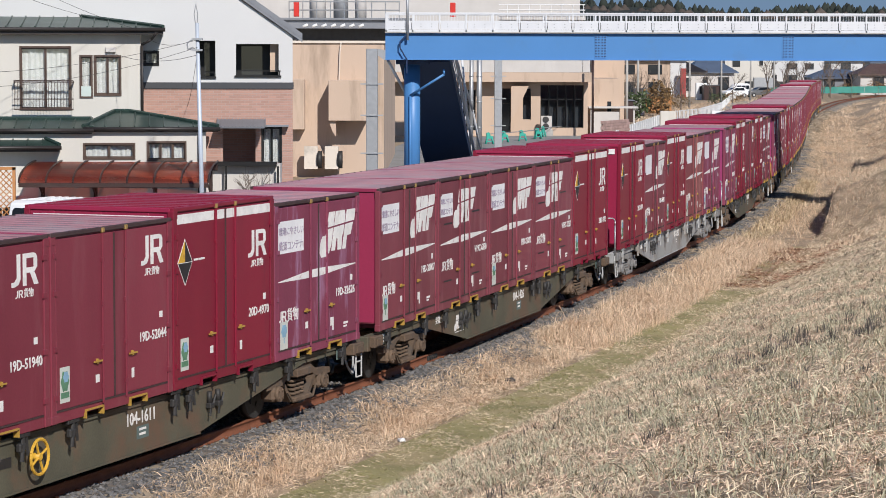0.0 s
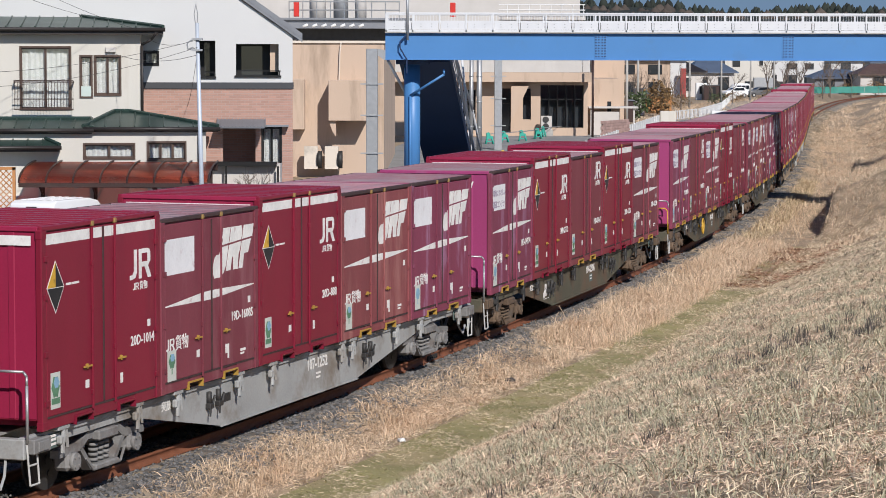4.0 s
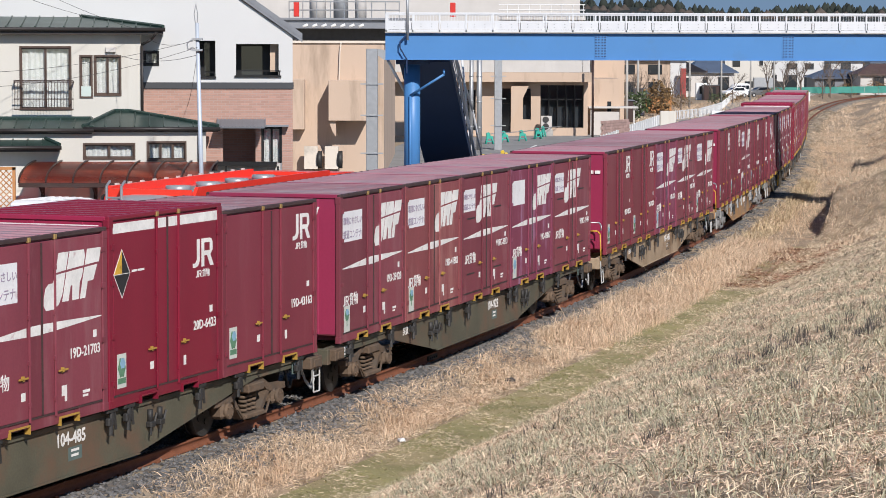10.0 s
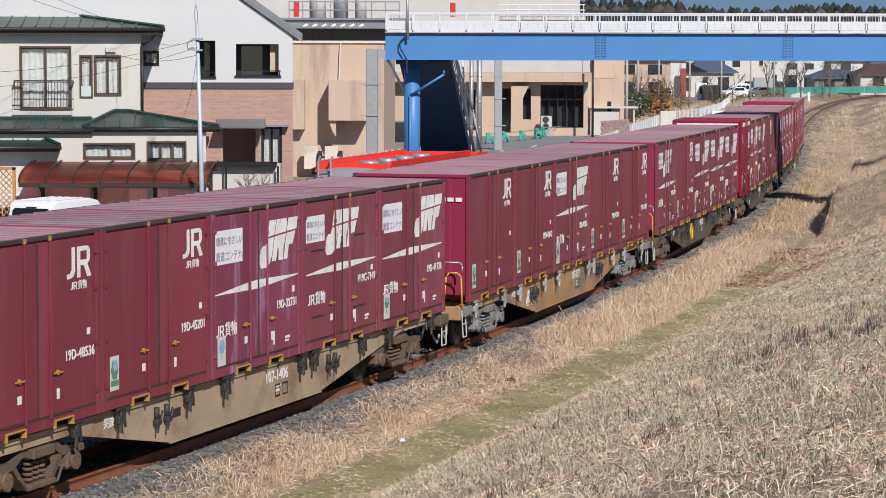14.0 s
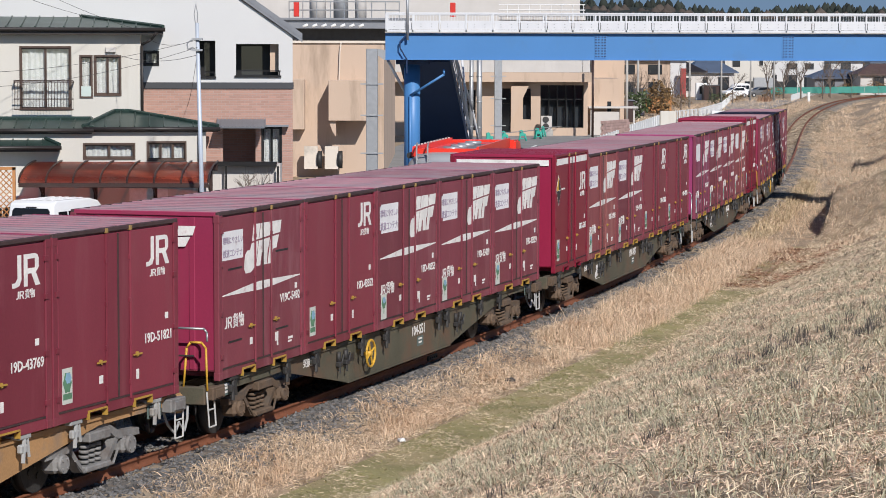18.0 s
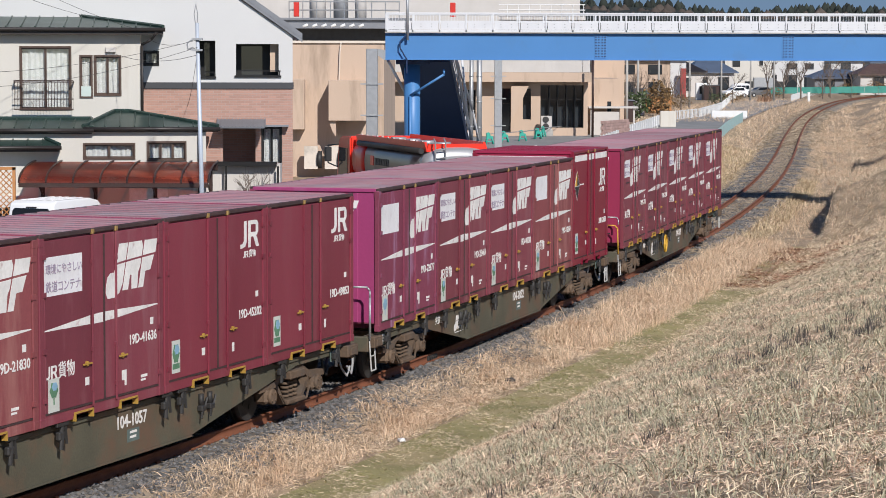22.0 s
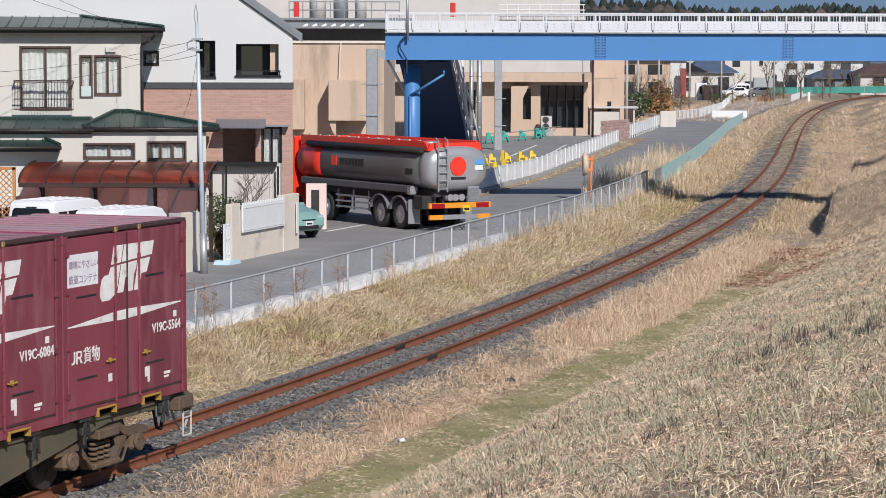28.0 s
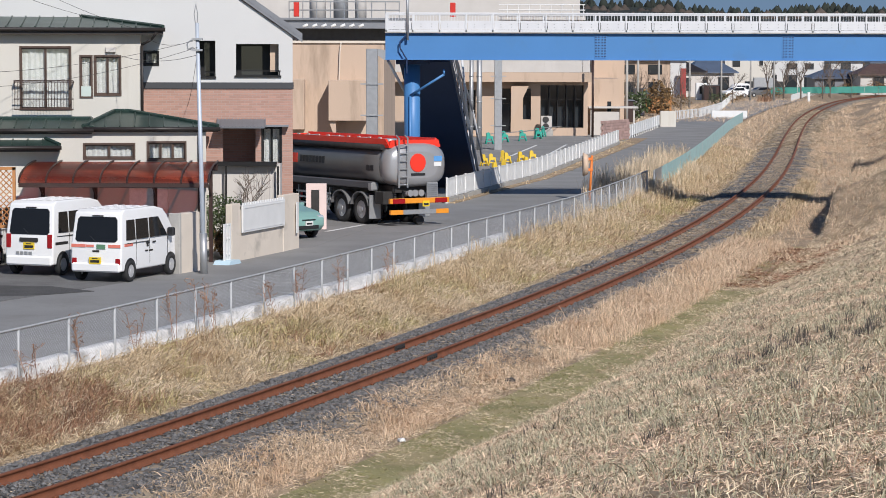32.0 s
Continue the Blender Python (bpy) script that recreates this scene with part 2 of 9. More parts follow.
M_PINK = mat("pinkish_straw", (0.67, 0.48, 0.345), 0.8, 0, 0.14, 0.9, 5, 0, island=0.42, dirt=(0.45, 0.28, 0.18), dirt_amt=0.35, dirt_scale=1.1)
M_TUFT = mat("grey_olive_tuft", (0.42, 0.385, 0.26), 0.8, 0, 0.14, 0.9, 5, 0, island=0.5)
M_TWIG = mat("dead_twig", (0.10, 0.085, 0.075), 0.9, 0, 0.2, 3, 20, 0, island=0.4)
M_BRUSH = mat("red_brown_brush", (0.30, 0.165, 0.10), 0.9, 0, 0.25, 1, 9, 0, island=0.5, dirt=(0.48, 0.31, 0.18), dirt_amt=0.35, dirt_scale=1.2)


def spread(a, b, n, p):
    return a + (b - a) * np.linspace(0, 1, n) ** p


_gy = np.concatenate([-spread(2, 60, 14, 1.5)[::-1], np.arange(0, 130, 0.5), 130 + spread(0.8, 3900, 90, 3.0)])
_gx = np.concatenate([-30 - spread(0.8, 2500, 45, 3.0)[::-1], np.arange(-30, 34, 0.28), 34 + spread(0.8, 2500, 50, 3.0)])
_XX, _YY = np.meshgrid(_gx, _gy)
_near = (_YY < 400)
_ZZ = np.where(_near, ground_z(_XX, np.clip(_YY, -20, 400)), np.where(_XX > line_x(400.0) + 4, ground_z(_XX, 400.0), -0.02))
_n, _k = _XX.shape
_i = (np.arange(_n - 1)[:, None] * _k + np.arange(_k - 1)[None, :]).ravel()
_F = np.stack([_i, _i + 1, _i + _k + 1, _i + _k], -1)
ground = new("ground", fast_mesh("ground", np.stack([_XX, _YY, _ZZ], -1).reshape(-1, 3), _F, M_SOIL))
tagged(ground, "dry winter grass bank and verges beside the railway", "ground", kind="structure")

# ---------------- track ----------------
S_NEAR, S_FAR = -6.0, 395.0
s_track = np.concatenate([np.arange(S_NEAR, 120, 1.0), np.arange(120, S_FAR, 2.5)])
railway = thing("railway_track", pose(0, 0, 0), "single railway track with rusty rails on grey ballast", "railway track", kind="structure")


bed = new("ballast", sweep("ballast", [(-2.15, -0.46), (-1.4, -0.19), (-0.6, -0.165), (0, -0.175), (0.6, -0.165), (1.4, -0.19), (2.15, -0.46)], s_track, 0.0, M_BALLAST))
bed.parent = railway
tagged(bed, "grey crushed stone ballast with washed-in straw")
RAIL = [(-0.062, -0.15), (-0.062, -0.138), (-0.012, -0.118), (-0.012, -0.04), (-0.0325, -0.03), (-0.0325, -0.004), (-0.027, 0.0), (0.027, 0.0), (0.0325, -0.004), (0.0325, -0.03), (0.012, -0.04), (0.012, -0.118), (0.062, -0.138), (0.062, -0.15)]
for side in (-1, 1):
    r = new("rail", sweep("rail", RAIL, s_track, side * 0.566, M_RAIL))
    r.parent = railway
    tagged(r, "rust-brown steel rail")

# sleepers, fastenings and joint plates
rng = np.random.RandomState(3)
_sm = mesh_of("sleeper", box(BM(), -0.1, 0.1, -1.02, 1.02, -0.29, -0.156, 0.012), M_SLEEPER)
_fm = BM()
for sy in (-1, 1):
    for dy in (-0.085, 0.085):
        box(_fm, -0.05, 0.05, sy * 0.566 + dy - 0.022, sy * 0.566 + dy + 0.022, -0.15, -0.118, 0.006)
_fm = mesh_of("rail_fastening", _fm, M_RAIL)
for i in range(300):
    s = 10.0 + i * 0.62
    x, y, tx, ty = on_line(s)
    h = math.degrees(math.atan2(ty, tx))
    m = pose(x, y, -0.005 + rng.uniform(-0.008, 0.008), 0, 0, h + rng.uniform(-1, 1))
    o = share("sleeper", _sm, railway, m)
    if i < 130:
        share("rail_fastening", _fm, railway, m)
_far = BM()
for i in range(320):
    s = 10.0 + (300 + i) * 0.62
    if s > 385:
        break
    x, y, tx, ty = on_line(s)
    box(_far, -0.1, 0.1, -1.02, 1.02, -0.29, -0.152, 0, 0, pose(x, y, 0, 0, 0, math.degrees(math.atan2(ty, tx))))
tagged(part("distant_sleepers", _far, M_SLEEPER, railway), "weathered sleepers", kind="stuff")
for s_j, u_j in ((32.6, -0.566), (31.2, 0.566)):
    x, y, tx, ty = on_line(s_j, u_j)
    jb = BM()
    box(jb, -0.3, 0.3, -0.05, 0.05, -0.13, -0.03, 0.01)
    for k in (-0.2, -0.07, 0.07, 0.2):
        tube(jb, (k, -0.075, -0.08), (k, 0.075, -0.08), 0.02, 6)
    j = part("joint_plate", jb, M_DARK, railway, "dark bolted rail joint plate")
    j.matrix_basis = pose(x, y, 0, 0, 0, math.degrees(math.atan2(ty, tx)))

# ballast stones
def cover(s, u):
    """Share of the ballast that washed straw hides: tongues on the shoulders, more of them far along the line."""
    v = np.sin(s * 1.9 + 0.6 * np.sin(s * 0.7)) + 0.7 * np.sin(s * 0.83 + u) + 0.5 * np.sin(s * 4.3 + u * 3)
    far = np.clip((s - 26) / 30, 0, 1)
    a = np.abs(u)
    edge = np.clip((a - np.where(u > 0, 1.2, 1.5)) / 0.55, 0, 1)
    mid = np.clip((0.62 - a) / 0.3, 0, 1) * (0.3 + 0.2 * far)
    return np.clip(edge * 0.8 + mid + 0.32 * v * (0.35 + 0.65 * far) * (a > 0.6) + 0.28 * far + 0.22 * np.clip((s - 70) / 60, 0, 1) - 0.12, 0.02, 0.97)


def stones(n, s_lo, s_hi, ulo, uhi, size, seed, zfun):
    r = np.random.RandomState(seed)
    s, u = r.uniform(s_lo, s_hi, n), r.uniform(ulo, uhi, n)
    keep = r.rand(n) > cover(s, u)
    s, u = s[keep], u[keep]
    n = len(s)
    x, y, _, _ = on_line(s, u)
    z = zfun(u) + r.uniform(-0.01, 0.02, n)
    base = np.array([(1, 0, 0), (-1, 0, 0), (0, 1, 0), (0, -1, 0), (0, 0, 1), (0, 0, -1)], float)
    V = base[None] * r.uniform(0.5, 1.2, (n, 6, 1)) * (size * r.uniform(0.6, 1.5, (n, 1, 1)))
    a = r.uniform(0, math.tau, n)
    ca, sa = np.cos(a)[:, None], np.sin(a)[:, None]
    X = V[..., 0] * ca - V[..., 1] * sa
    Y = V[..., 0] * sa + V[..., 1] * ca
    V = np.stack([X + x[:, None], Y + y[:, None], V[..., 2] * 0.8 + z[:, None]], -1)
    f = np.array([(0, 2, 4), (2, 1, 4), (1, 3, 4), (3, 0, 4)])
    return V.reshape(-1, 3), (np.arange(n)[:, None, None] * 6 + f[None]).reshape(-1, 3)


def bed_z(u):
    a = np.abs(u)
    return np.where(a < 1.4, -0.155 - 0.024 * a, -0.188 - 0.27 * (a - 1.4) / 0.75)


V1, F1 = stones(54000, 14, 52, -2.4, 2.4, 0.034, 11, bed_z)
V2, F2 = stones(26000, 52, 150, -2.4, 2.4, 0.05, 12, bed_z)
st = new("ballast_stones", fast_mesh("ballast_stones", np.vstack([V1, V2]), np.vstack([F1, F2 + len(V1)]), M_STONE))
st.parent = railway
tagged(st, "loose grey crushed stones", kind="stuff")

# ---------------- grass ----------------
def blades(n, s_rng, u_rng, h_rng, reach, width, seed, dens=None, tuft=1, droop=0.5, arc=False, lean=0.0):
    """Bent grass strands of a height and a sideways reach, tuft of them from one root; dens(s, u) keeps the share of roots that stands there; lean carries the tips downhill to the right."""
    r = np.random.RandomState(seed)
    k = max(1, n // tuft)
    s, u = r.uniform(*s_rng, k), r.uniform(*u_rng, k)
    x, y, _, _ = on_line(s, u)
    keep = r.rand(k) < np.where((np.abs(x) < 0.195 * y + 0.6) & (y > 13), 1.0, 0.15)
    if dens is not None:
        keep &= r.rand(k) < dens(s, u)
    s, u = s[keep], u[keep]
    big, way = r.uniform(0.55, 1.35, len(s)), r.uniform(0, math.tau, len(s))
    s, u, big, way = np.repeat(s, tuft), np.repeat(u, tuft), np.repeat(big, tuft), np.repeat(way, tuft)
    n = len(s)
    root = reach * 0.25 if tuft > 1 else 0.0
    s, u = s + r.normal(0, 1, n) * root, u + r.normal(0, 1, n) * root
    x, y, tx, ty = on_line(s, u)
    z = np.maximum(ground_z(x, y), np.where(np.abs(u) < 2.15, bed_z(u), -9)) - 0.01
    h = r.uniform(*h_rng, n) * big
    a = way + r.normal(0, 1.3, n)
    d = r.uniform(0.1, 1.0, n) * reach * big
    dx, dy = np.cos(a) * d + lean * ty * reach * big, np.sin(a) * d - lean * tx * reach * big
    w = width * r.uniform(0.5, 1.4, n)
    b = r.uniform(0, math.tau, n)
    W = np.stack([np.cos(b) * w, np.sin(b) * w, r.uniform(-0.6, 0.6, n) * w], -1)
    P0 = np.stack([x, y, z], -1)
    c = 1 + droop * r.uniform(0.2, 1.5, n)
    cut = (0.35, 0.7, 1.0) if arc else (0.5, 1.0)
    P = []
    for t in cut:
        xe, ye = x + dx * t, y + dy * t
        P.append(np.stack([xe, ye, np.maximum(z + h * (2 * t - c * t * t), z - 0.06) if arc else z + h * (2 * t - c * t * t)], -1))
    if arc:
        V = np.stack([P0 - W, P0 + W, P[0] + W * 0.9, P[0] - W * 0.9, P[1] + W * 0.7, P[1] - W * 0.7, P[2]], 1)
        tri = ((0, 1, 2), (0, 2, 3), (3, 2, 4), (3, 4, 5), (5, 4, 6))
    else:
        V = np.stack([P0 - W, P0 + W, P[0] + W * 0.8, P[0] - W * 0.8, P[1]], 1)
        tri = ((0, 1, 2), (0, 2, 3), (3, 2, 4))
    m = V.shape[1]
    F = (np.arange(n)[:, None, None] * m + np.array(tri)[None]).reshape(-1, 3)
    return V.reshape(-1, 3), F


def straws(n, s_rng, u_rng, size, lift, width, seed, dens=None):
    """Loose straws lying in every direction, each a thin slip with a little slope."""
    r = np.random.RandomState(seed)
    s, u = r.uniform(*s_rng, n), r.uniform(*u_rng, n)
    x, y, _, _ = on_line(s, u)
    keep = r.rand(n) < np.where((np.abs(x) < 0.19 * y + 0.5) & (y > 13.5), 1.0, 0.10)
    if dens is not None:
        keep &= r.rand(n) < dens(s, u)
    x, y, u = x[keep], y[keep], u[keep]
    n = len(x)
    bed_top = np.where(np.abs(u) < 2.15, bed_z(u), -9)
    a, L = r.uniform(0, math.tau, n), r.uniform(0.35, 1.2, n) * size / 2
    dx, dy = np.cos(a) * L, np.sin(a) * L
    z0, z1 = np.maximum(ground_z(x - dx, y - dy), bed_top) + r.uniform(0, lift, n), np.maximum(ground_z(x + dx, y + dy), bed_top) + r.uniform(0, lift, n)
    w = width * r.uniform(0.5, 1.3, n)
    b = r.uniform(-1.0, 1.0, n)
    wx, wy, wz = -np.sin(a) * w * np.cos(b), np.cos(a) * w * np.cos(b), np.abs(w * np.sin(b))
    V = np.stack([np.stack([x - dx - wx, y - dy - wy, z0 - wz], -1), np.stack([x - dx + wx, y - dy + wy, z0 + wz], -1), np.stack([x + dx + wx * 0.4, y + dy + wy * 0.4, z1 + wz * 0.4], -1), np.stack([x + dx - wx * 0.4, y + dy - wy * 0.4, z1 - wz * 0.4], -1)], 1)
    i = np.arange(n)[:, None] * 4
    return V.reshape(-1, 3), np.concatenate([np.stack([i, i + 1, i + 2], -1), np.stack([i, i + 2, i + 3], -1)], 1).reshape(-1, 3)


def field(name, material, label, *sets):
    V, F, k = [], [], 0
    for v, f in sets:
        V.append(v)
        F.append(f + k)
        k += len(v)
    ob = new(name, fast_mesh(name, np.vstack(V), np.vstack(F), material))
    return tagged(ob, label, "grass", kind="stuff")


def patchy(f, lo=0.15, k=2.0, seed=0.0):
    def g(s, u):
        v = np.sin(s * f + seed) * np.sin(u * f * 1.7 + seed * 2 + s * 0.3 * f) + 0.6 * np.sin(s * f * 2.3 + u * f * 3.1 + seed)
        return np.clip(0.5 + 0.5 * v * k, lo, 1)
    return g


WHITE_FENCE = ((0.15, 99.6), (2.88, 112.7), (4.51, 119.9), (6.46, 132.0), (11.74, 166.7))


def verge_share(s, u):
    """The strip of soil between the white fence and the lane."""
    x, y, _, _ = on_line(s, u)
    d = x - np.interp(y, [p[1] for p in WHITE_FENCE], [p[0] for p in WHITE_FENCE])
    return np.where((d > 0.12) & (d < 0.45 + 0.011 * (y - 108)) & (y > 99) & (y < 182), 0.4 + 0.5 * np.sin(s * 0.9) ** 2, 0.0)


def build_grass():
    turf = new("turf_strip", sweep("turf_strip", [(2.75, -0.41), (3.0, -0.374), (3.6, -0.372), (4.1, -0.372), (4.35, -0.33)], np.arange(8, 51, 1.0), 0.0, M_MOSS))
    tagged(turf, "olive-green turf strip at the foot of the bank", "ground", kind="structure")
    field("reed_grass", M_REED, "straw-coloured dead reeds along the ballast edge",
          blades(60000, (16, 62), (1.25, 2.8), (0.03, 0.16), 0.34, 0.0045, 21, patchy(0.5, 0.45, 1.4, 1.0), 8, 0.9, True),
          blades(56000, (36, 66), (1.55, 3.1), (0.12, 0.5), 0.34, 0.0042, 22, patchy(0.35, 0.3, 1.8, 2.0), 14, 0.75, True),
          blades(9000, (17, 40), (1.45, 2.8), (0.1, 0.3), 0.26, 0.0045, 29, patchy(0.8, 0.0, 1.8, 2.0), 10, 0.7, True),
          blades(62000, (60, 190), (1.5, 7.0), (0.06, 0.36), 0.4, 0.0065, 23, lambda s, u: patchy(0.25, 0.35, 1.4, 0.5)(s, u) * np.where((s > 62) & (s < 108) & (u > 3.55) & (u < 4.35), 0.0, 1.0), 6, 0.7),
          blades(40000, (180, 345), (2.0, 16.0), (0.15, 0.45), 0.4, 0.012, 25, patchy(0.2, 0.3, 1.4, 0.5), 4),
          blades(70000, (90, 330), (-16.0, -2.2), (0.1, 0.45), 0.4, 0.009, 24, lambda s, u: np.where(u > -4.9, 0.9, np.where((s > 208) & (u < -5.5), 0.5, 0.0)), 5))
    field("washed_straw", M_WASHED, "pale straw washed over the ballast in tongues",
          straws(60000, (14, 70), (-2.3, 2.3), 0.14, 0.04, 0.005, 143, cover),
          straws(70000, (60, 150), (-2.3, 2.3), 0.18, 0.04, 0.006, 144, cover),
          straws(24000, (150, 270), (-2.3, 2.3), 0.4, 0.05, 0.016, 145, cover),
          blades(40000, (17, 120), (-2.4, -1.0), (0.0, 0.08), 0.45, 0.007, 27, cover),
          blades(46000, (17, 120), (0.85, 2.3), (0.0, 0.08), 0.45, 0.007, 28, cover))
    field("verge_grass", M_GOLD, "tangled golden-brown weeds on the slope below the road",
          blades(70000, (17, 75), (-4.85, -1.95), (0.02, 0.14), 0.40, 0.006, 31, patchy(0.7, 0.6, 1.4, 0.3), 8, 0.9),
          blades(36000, (17, 76), (-4.85, -2.5), (0.22, 0.48), 0.50, 0.0055, 34, patchy(0.9, 0.2, 1.6, 5.3), 26, 0.8, True, 0.35),
          blades(48000, (70, 150), (-4.95, -2.1), (0.08, 0.38), 0.45, 0.0065, 32, patchy(0.4, 0.35, 1.4, 1.3), 9, 0.7),
          blades(9000, (66, 108), (1.6, 2.3), (0.1, 0.3), 0.3, 0.008, 74, None, 6),
          blades(9000, (44, 112), (-5.0, -3.0), (0.35, 0.8), 0.34, 0.005, 33, patchy(0.5, 0.05, 1.8, 1.3), 14, 0.6, True))
    field("verge_straw", M_LITTER, "pale straw arching over the weeds below the road",
          blades(42000, (17, 76), (-4.8, -2.2), (0.18, 0.42), 0.50, 0.0055, 35, patchy(0.6, 0.1, 1.8, 2.3), 22, 0.85, True, 0.35),
          blades(11000, (62, 116), (-5.0, -3.4), (0.4, 0.9), 0.34, 0.0055, 39, patchy(0.45, 0.05, 1.9, 0.6), 16, 0.6, True),
          blades(9000, (88, 124), (-7.0, -5.2), (0.5, 1.3), 0.34, 0.006, 40, patchy(0.6, 0.1, 1.9, 0.2), 14, 0.45, True),
          blades(20000, (17, 90), (-2.7, -1.9), (0.0, 0.08), 0.45, 0.006, 36, patchy(0.8, 0.3, 1.5, 1.7), 5, 0.9))
    field("verge_green", M_OLIVEW, "olive clumps among the dead weeds",
          blades(26000, (22, 90), (-4.8, -2.2), (0.2, 0.40), 0.45, 0.0055, 37, patchy(0.75, 0.0, 2.2, 4.6), 24, 0.8, True, 0.3))
    field("bank_grass", M_LITTER, "short matted dry grass on the embankment",
          blades(105000, (-3, 40), (4.3, 15.5), (0.05, 0.15), 0.17, 0.0046, 41, patchy(1.1, 0.45, 1.3, 0.9), 7, 0.75, True),
          straws(120000, (-3, 38), (4.4, 15.5), 0.11, 0.07, 0.0040, 49, patchy(0.9, 0.4, 1.6, 2.9)),
          straws(90000, (36, 80), (3.9, 13.0), 0.12, 0.09, 0.005, 141, patchy(0.8, 0.5, 1.3, 0.2)),
          straws(34000, (14, 56), (2.6, 4.8), 0.09, 0.05, 0.0045, 142, patchy(1.3, 0.12, 2.2, 0.7)),
          blades(40000, (36, 80), (3.9, 13.0), (0.04, 0.14), 0.24, 0.007, 42, patchy(0.8, 0.4, 1.3, 0.2), 6, 0.8),
          blades(60000, (75, 200), (4.0, 20.0), (0.04, 0.18), 0.4, 0.008, 44, patchy(0.5, 0.4, 1.3, 0.7), 5))
    field("pink_straw", M_PINK, "flattened pinkish-tan straw on the embankment",
          straws(150000, (-3, 38), (4.4, 15.5), 0.11, 0.055, 0.0042, 45, patchy(0.55, 0.35, 1.6, 4.1)),
          blades(70000, (-3, 40), (4.4, 15.5), (0.04, 0.12), 0.18, 0.0044, 145, patchy(0.6, 0.3, 1.6, 4.0), 6, 0.85, True),
          blades(40000, (32, 76), (3.6, 13.0), (0.02, 0.09), 0.26, 0.006, 46, patchy(0.5, 0.2, 1.6, 3.2), 5, 0.8))
    field("tuft_grass", M_TUFT, "grey-olive grass tufts on the embankment",
          blades(130000, (-3, 44), (4.4, 15.5), (0.06, 0.17), 0.18, 0.0042, 43, patchy(1.25, 0.05, 2.2, 3.9), 16, 0.65),
          blades(60000, (-3, 60), (4.4, 15.5), (0.04, 0.12), 0.2, 0.0042, 47, patchy(0.8, 0.1, 2.2, 0.4), 14, 0.6),
          blades(16000, (-3, 24), (6.5, 15.5), (0.12, 0.28), 0.28, 0.0046, 48, patchy(0.9, 0.0, 2.2, 2.4), 14, 0.7, True))
    field("green_strip_grass", M_GREEN, "short olive-green grass at the foot of the bank",
          blades(64000, (14, 66), (2.8, 4.8), (0.01, 0.05), 0.12, 0.006, 51, patchy(0.6, 0.45, 1.2, 2.2), 4, 0.6),
          blades(30000, (-3, 60), (4.4, 13.0), (0.02, 0.07), 0.16, 0.0036, 52, patchy(0.8, 0.05, 2.0, 5.2), 9, 0.6))
    field("dead_stalks", M_TWIG, "dark broken weed stalks on the embankment",
          blades(16000, (-2, 55), (5.0, 15.0), (0.05, 0.17), 0.09, 0.0035, 61, patchy(1.0, 0.0, 2.6, 6.1), 12, 0.2),
          blades(1600, (16, 21), (9.6, 12.5), (0.08, 0.26), 0.13, 0.004, 62, None, 20, 0.1))
    field("brush", M_BRUSH, "red-brown dead brush on the slope",
          blades(26000, (15, 32), (-4.9, -2.4), (0.15, 0.52), 0.46, 0.004, 71, lambda s, u: np.clip(1.25 - ((s - 20.8) / 4.6) ** 2, 0, 1), 44, 0.55, True, 0.2),
          blades(14000, (30, 90), (-4.8, -2.1), (0.05, 0.3), 0.35, 0.005, 75, patchy(0.65, 0.0, 2.4, 0.9), 16, 0.5),
          blades(500, (308, 316), (-10, -8.5), (0.4, 1.1), 0.5, 0.02, 72),
          blades(30000, (51, 65), (2.4, 5.6), (0.02, 0.09), 0.3, 0.013, 73, patchy(0.5, 0.1, 2.4, 1.1), 5, 0.8),
          blades(16000, (100, 190), (5.0, 11.0), (0.0, 0.1), 0.5, 0.013, 76, patchy(0.45, 0.0, 2.4, 2.1), 5))
    field("car_park_verge", M_GOLD, "dry weeds on the strip below the white fence",
          blades(20000, (80, 166), (-13.2, -7.4), (0.05, 0.28), 0.3, 0.009, 91, verge_share, 6, 0.7),
          straws(20000, (80, 166), (-13.2, -7.4), 0.3, 0.08, 0.012, 92, verge_share))
    # bare weed stalks by the fence
    rng = np.random.RandomState(81)
    for s, u, h in ((24.5, -4.8, 0.75), (26.8, -4.95, 0.9), (28.6, -4.7, 0.95), (31.2, -4.9, 1.15), (32.4, -4.85, 1.25), (33.0, -4.75, 1.0), (36.5, -4.8, 0.8), (38.8, -4.9, 1.0), (41.5, -4.8, 0.9), (45.5, -4.7, 0.9)):
        x, y, _, _ = on_line(s, u)
        z0 = float(ground_z(x, y))
        bm = BM()
        for k in range(3):
            lean = rng.uniform(-0.22, 0.22, 2)
            foot = rng.uniform(-0.08, 0.08, 2)
            top = np.array([foot[0] + lean[0], foot[1] + lean[1], h * rng.uniform(0.75, 1.05)])
            base = np.array([foot[0], foot[1], -0.03])
            tube(bm, tuple(base), tuple(top), 0.006, 4)
            for q in range(11):
                f = rng.uniform(0.4, 1.0)
                p = base + (top - base) * f
                e = p + np.array([rng.uniform(-0.16, 0.16), rng.uniform(-0.16, 0.16), rng.uniform(0.03, 0.17)])
                tube(bm, tuple(p), tuple(e), 0.004, 3)
                e2 = e + rng.uniform(-0.06, 0.06, 3)
                tube(bm, tuple(e), tuple(e2), 0.006, 3)
        w = solid("dry_weed", bm, M_BRUSH, "bare branching brown weed by the fence", "weed")
        w.matrix_basis = pose(float(x), float(y), z0)
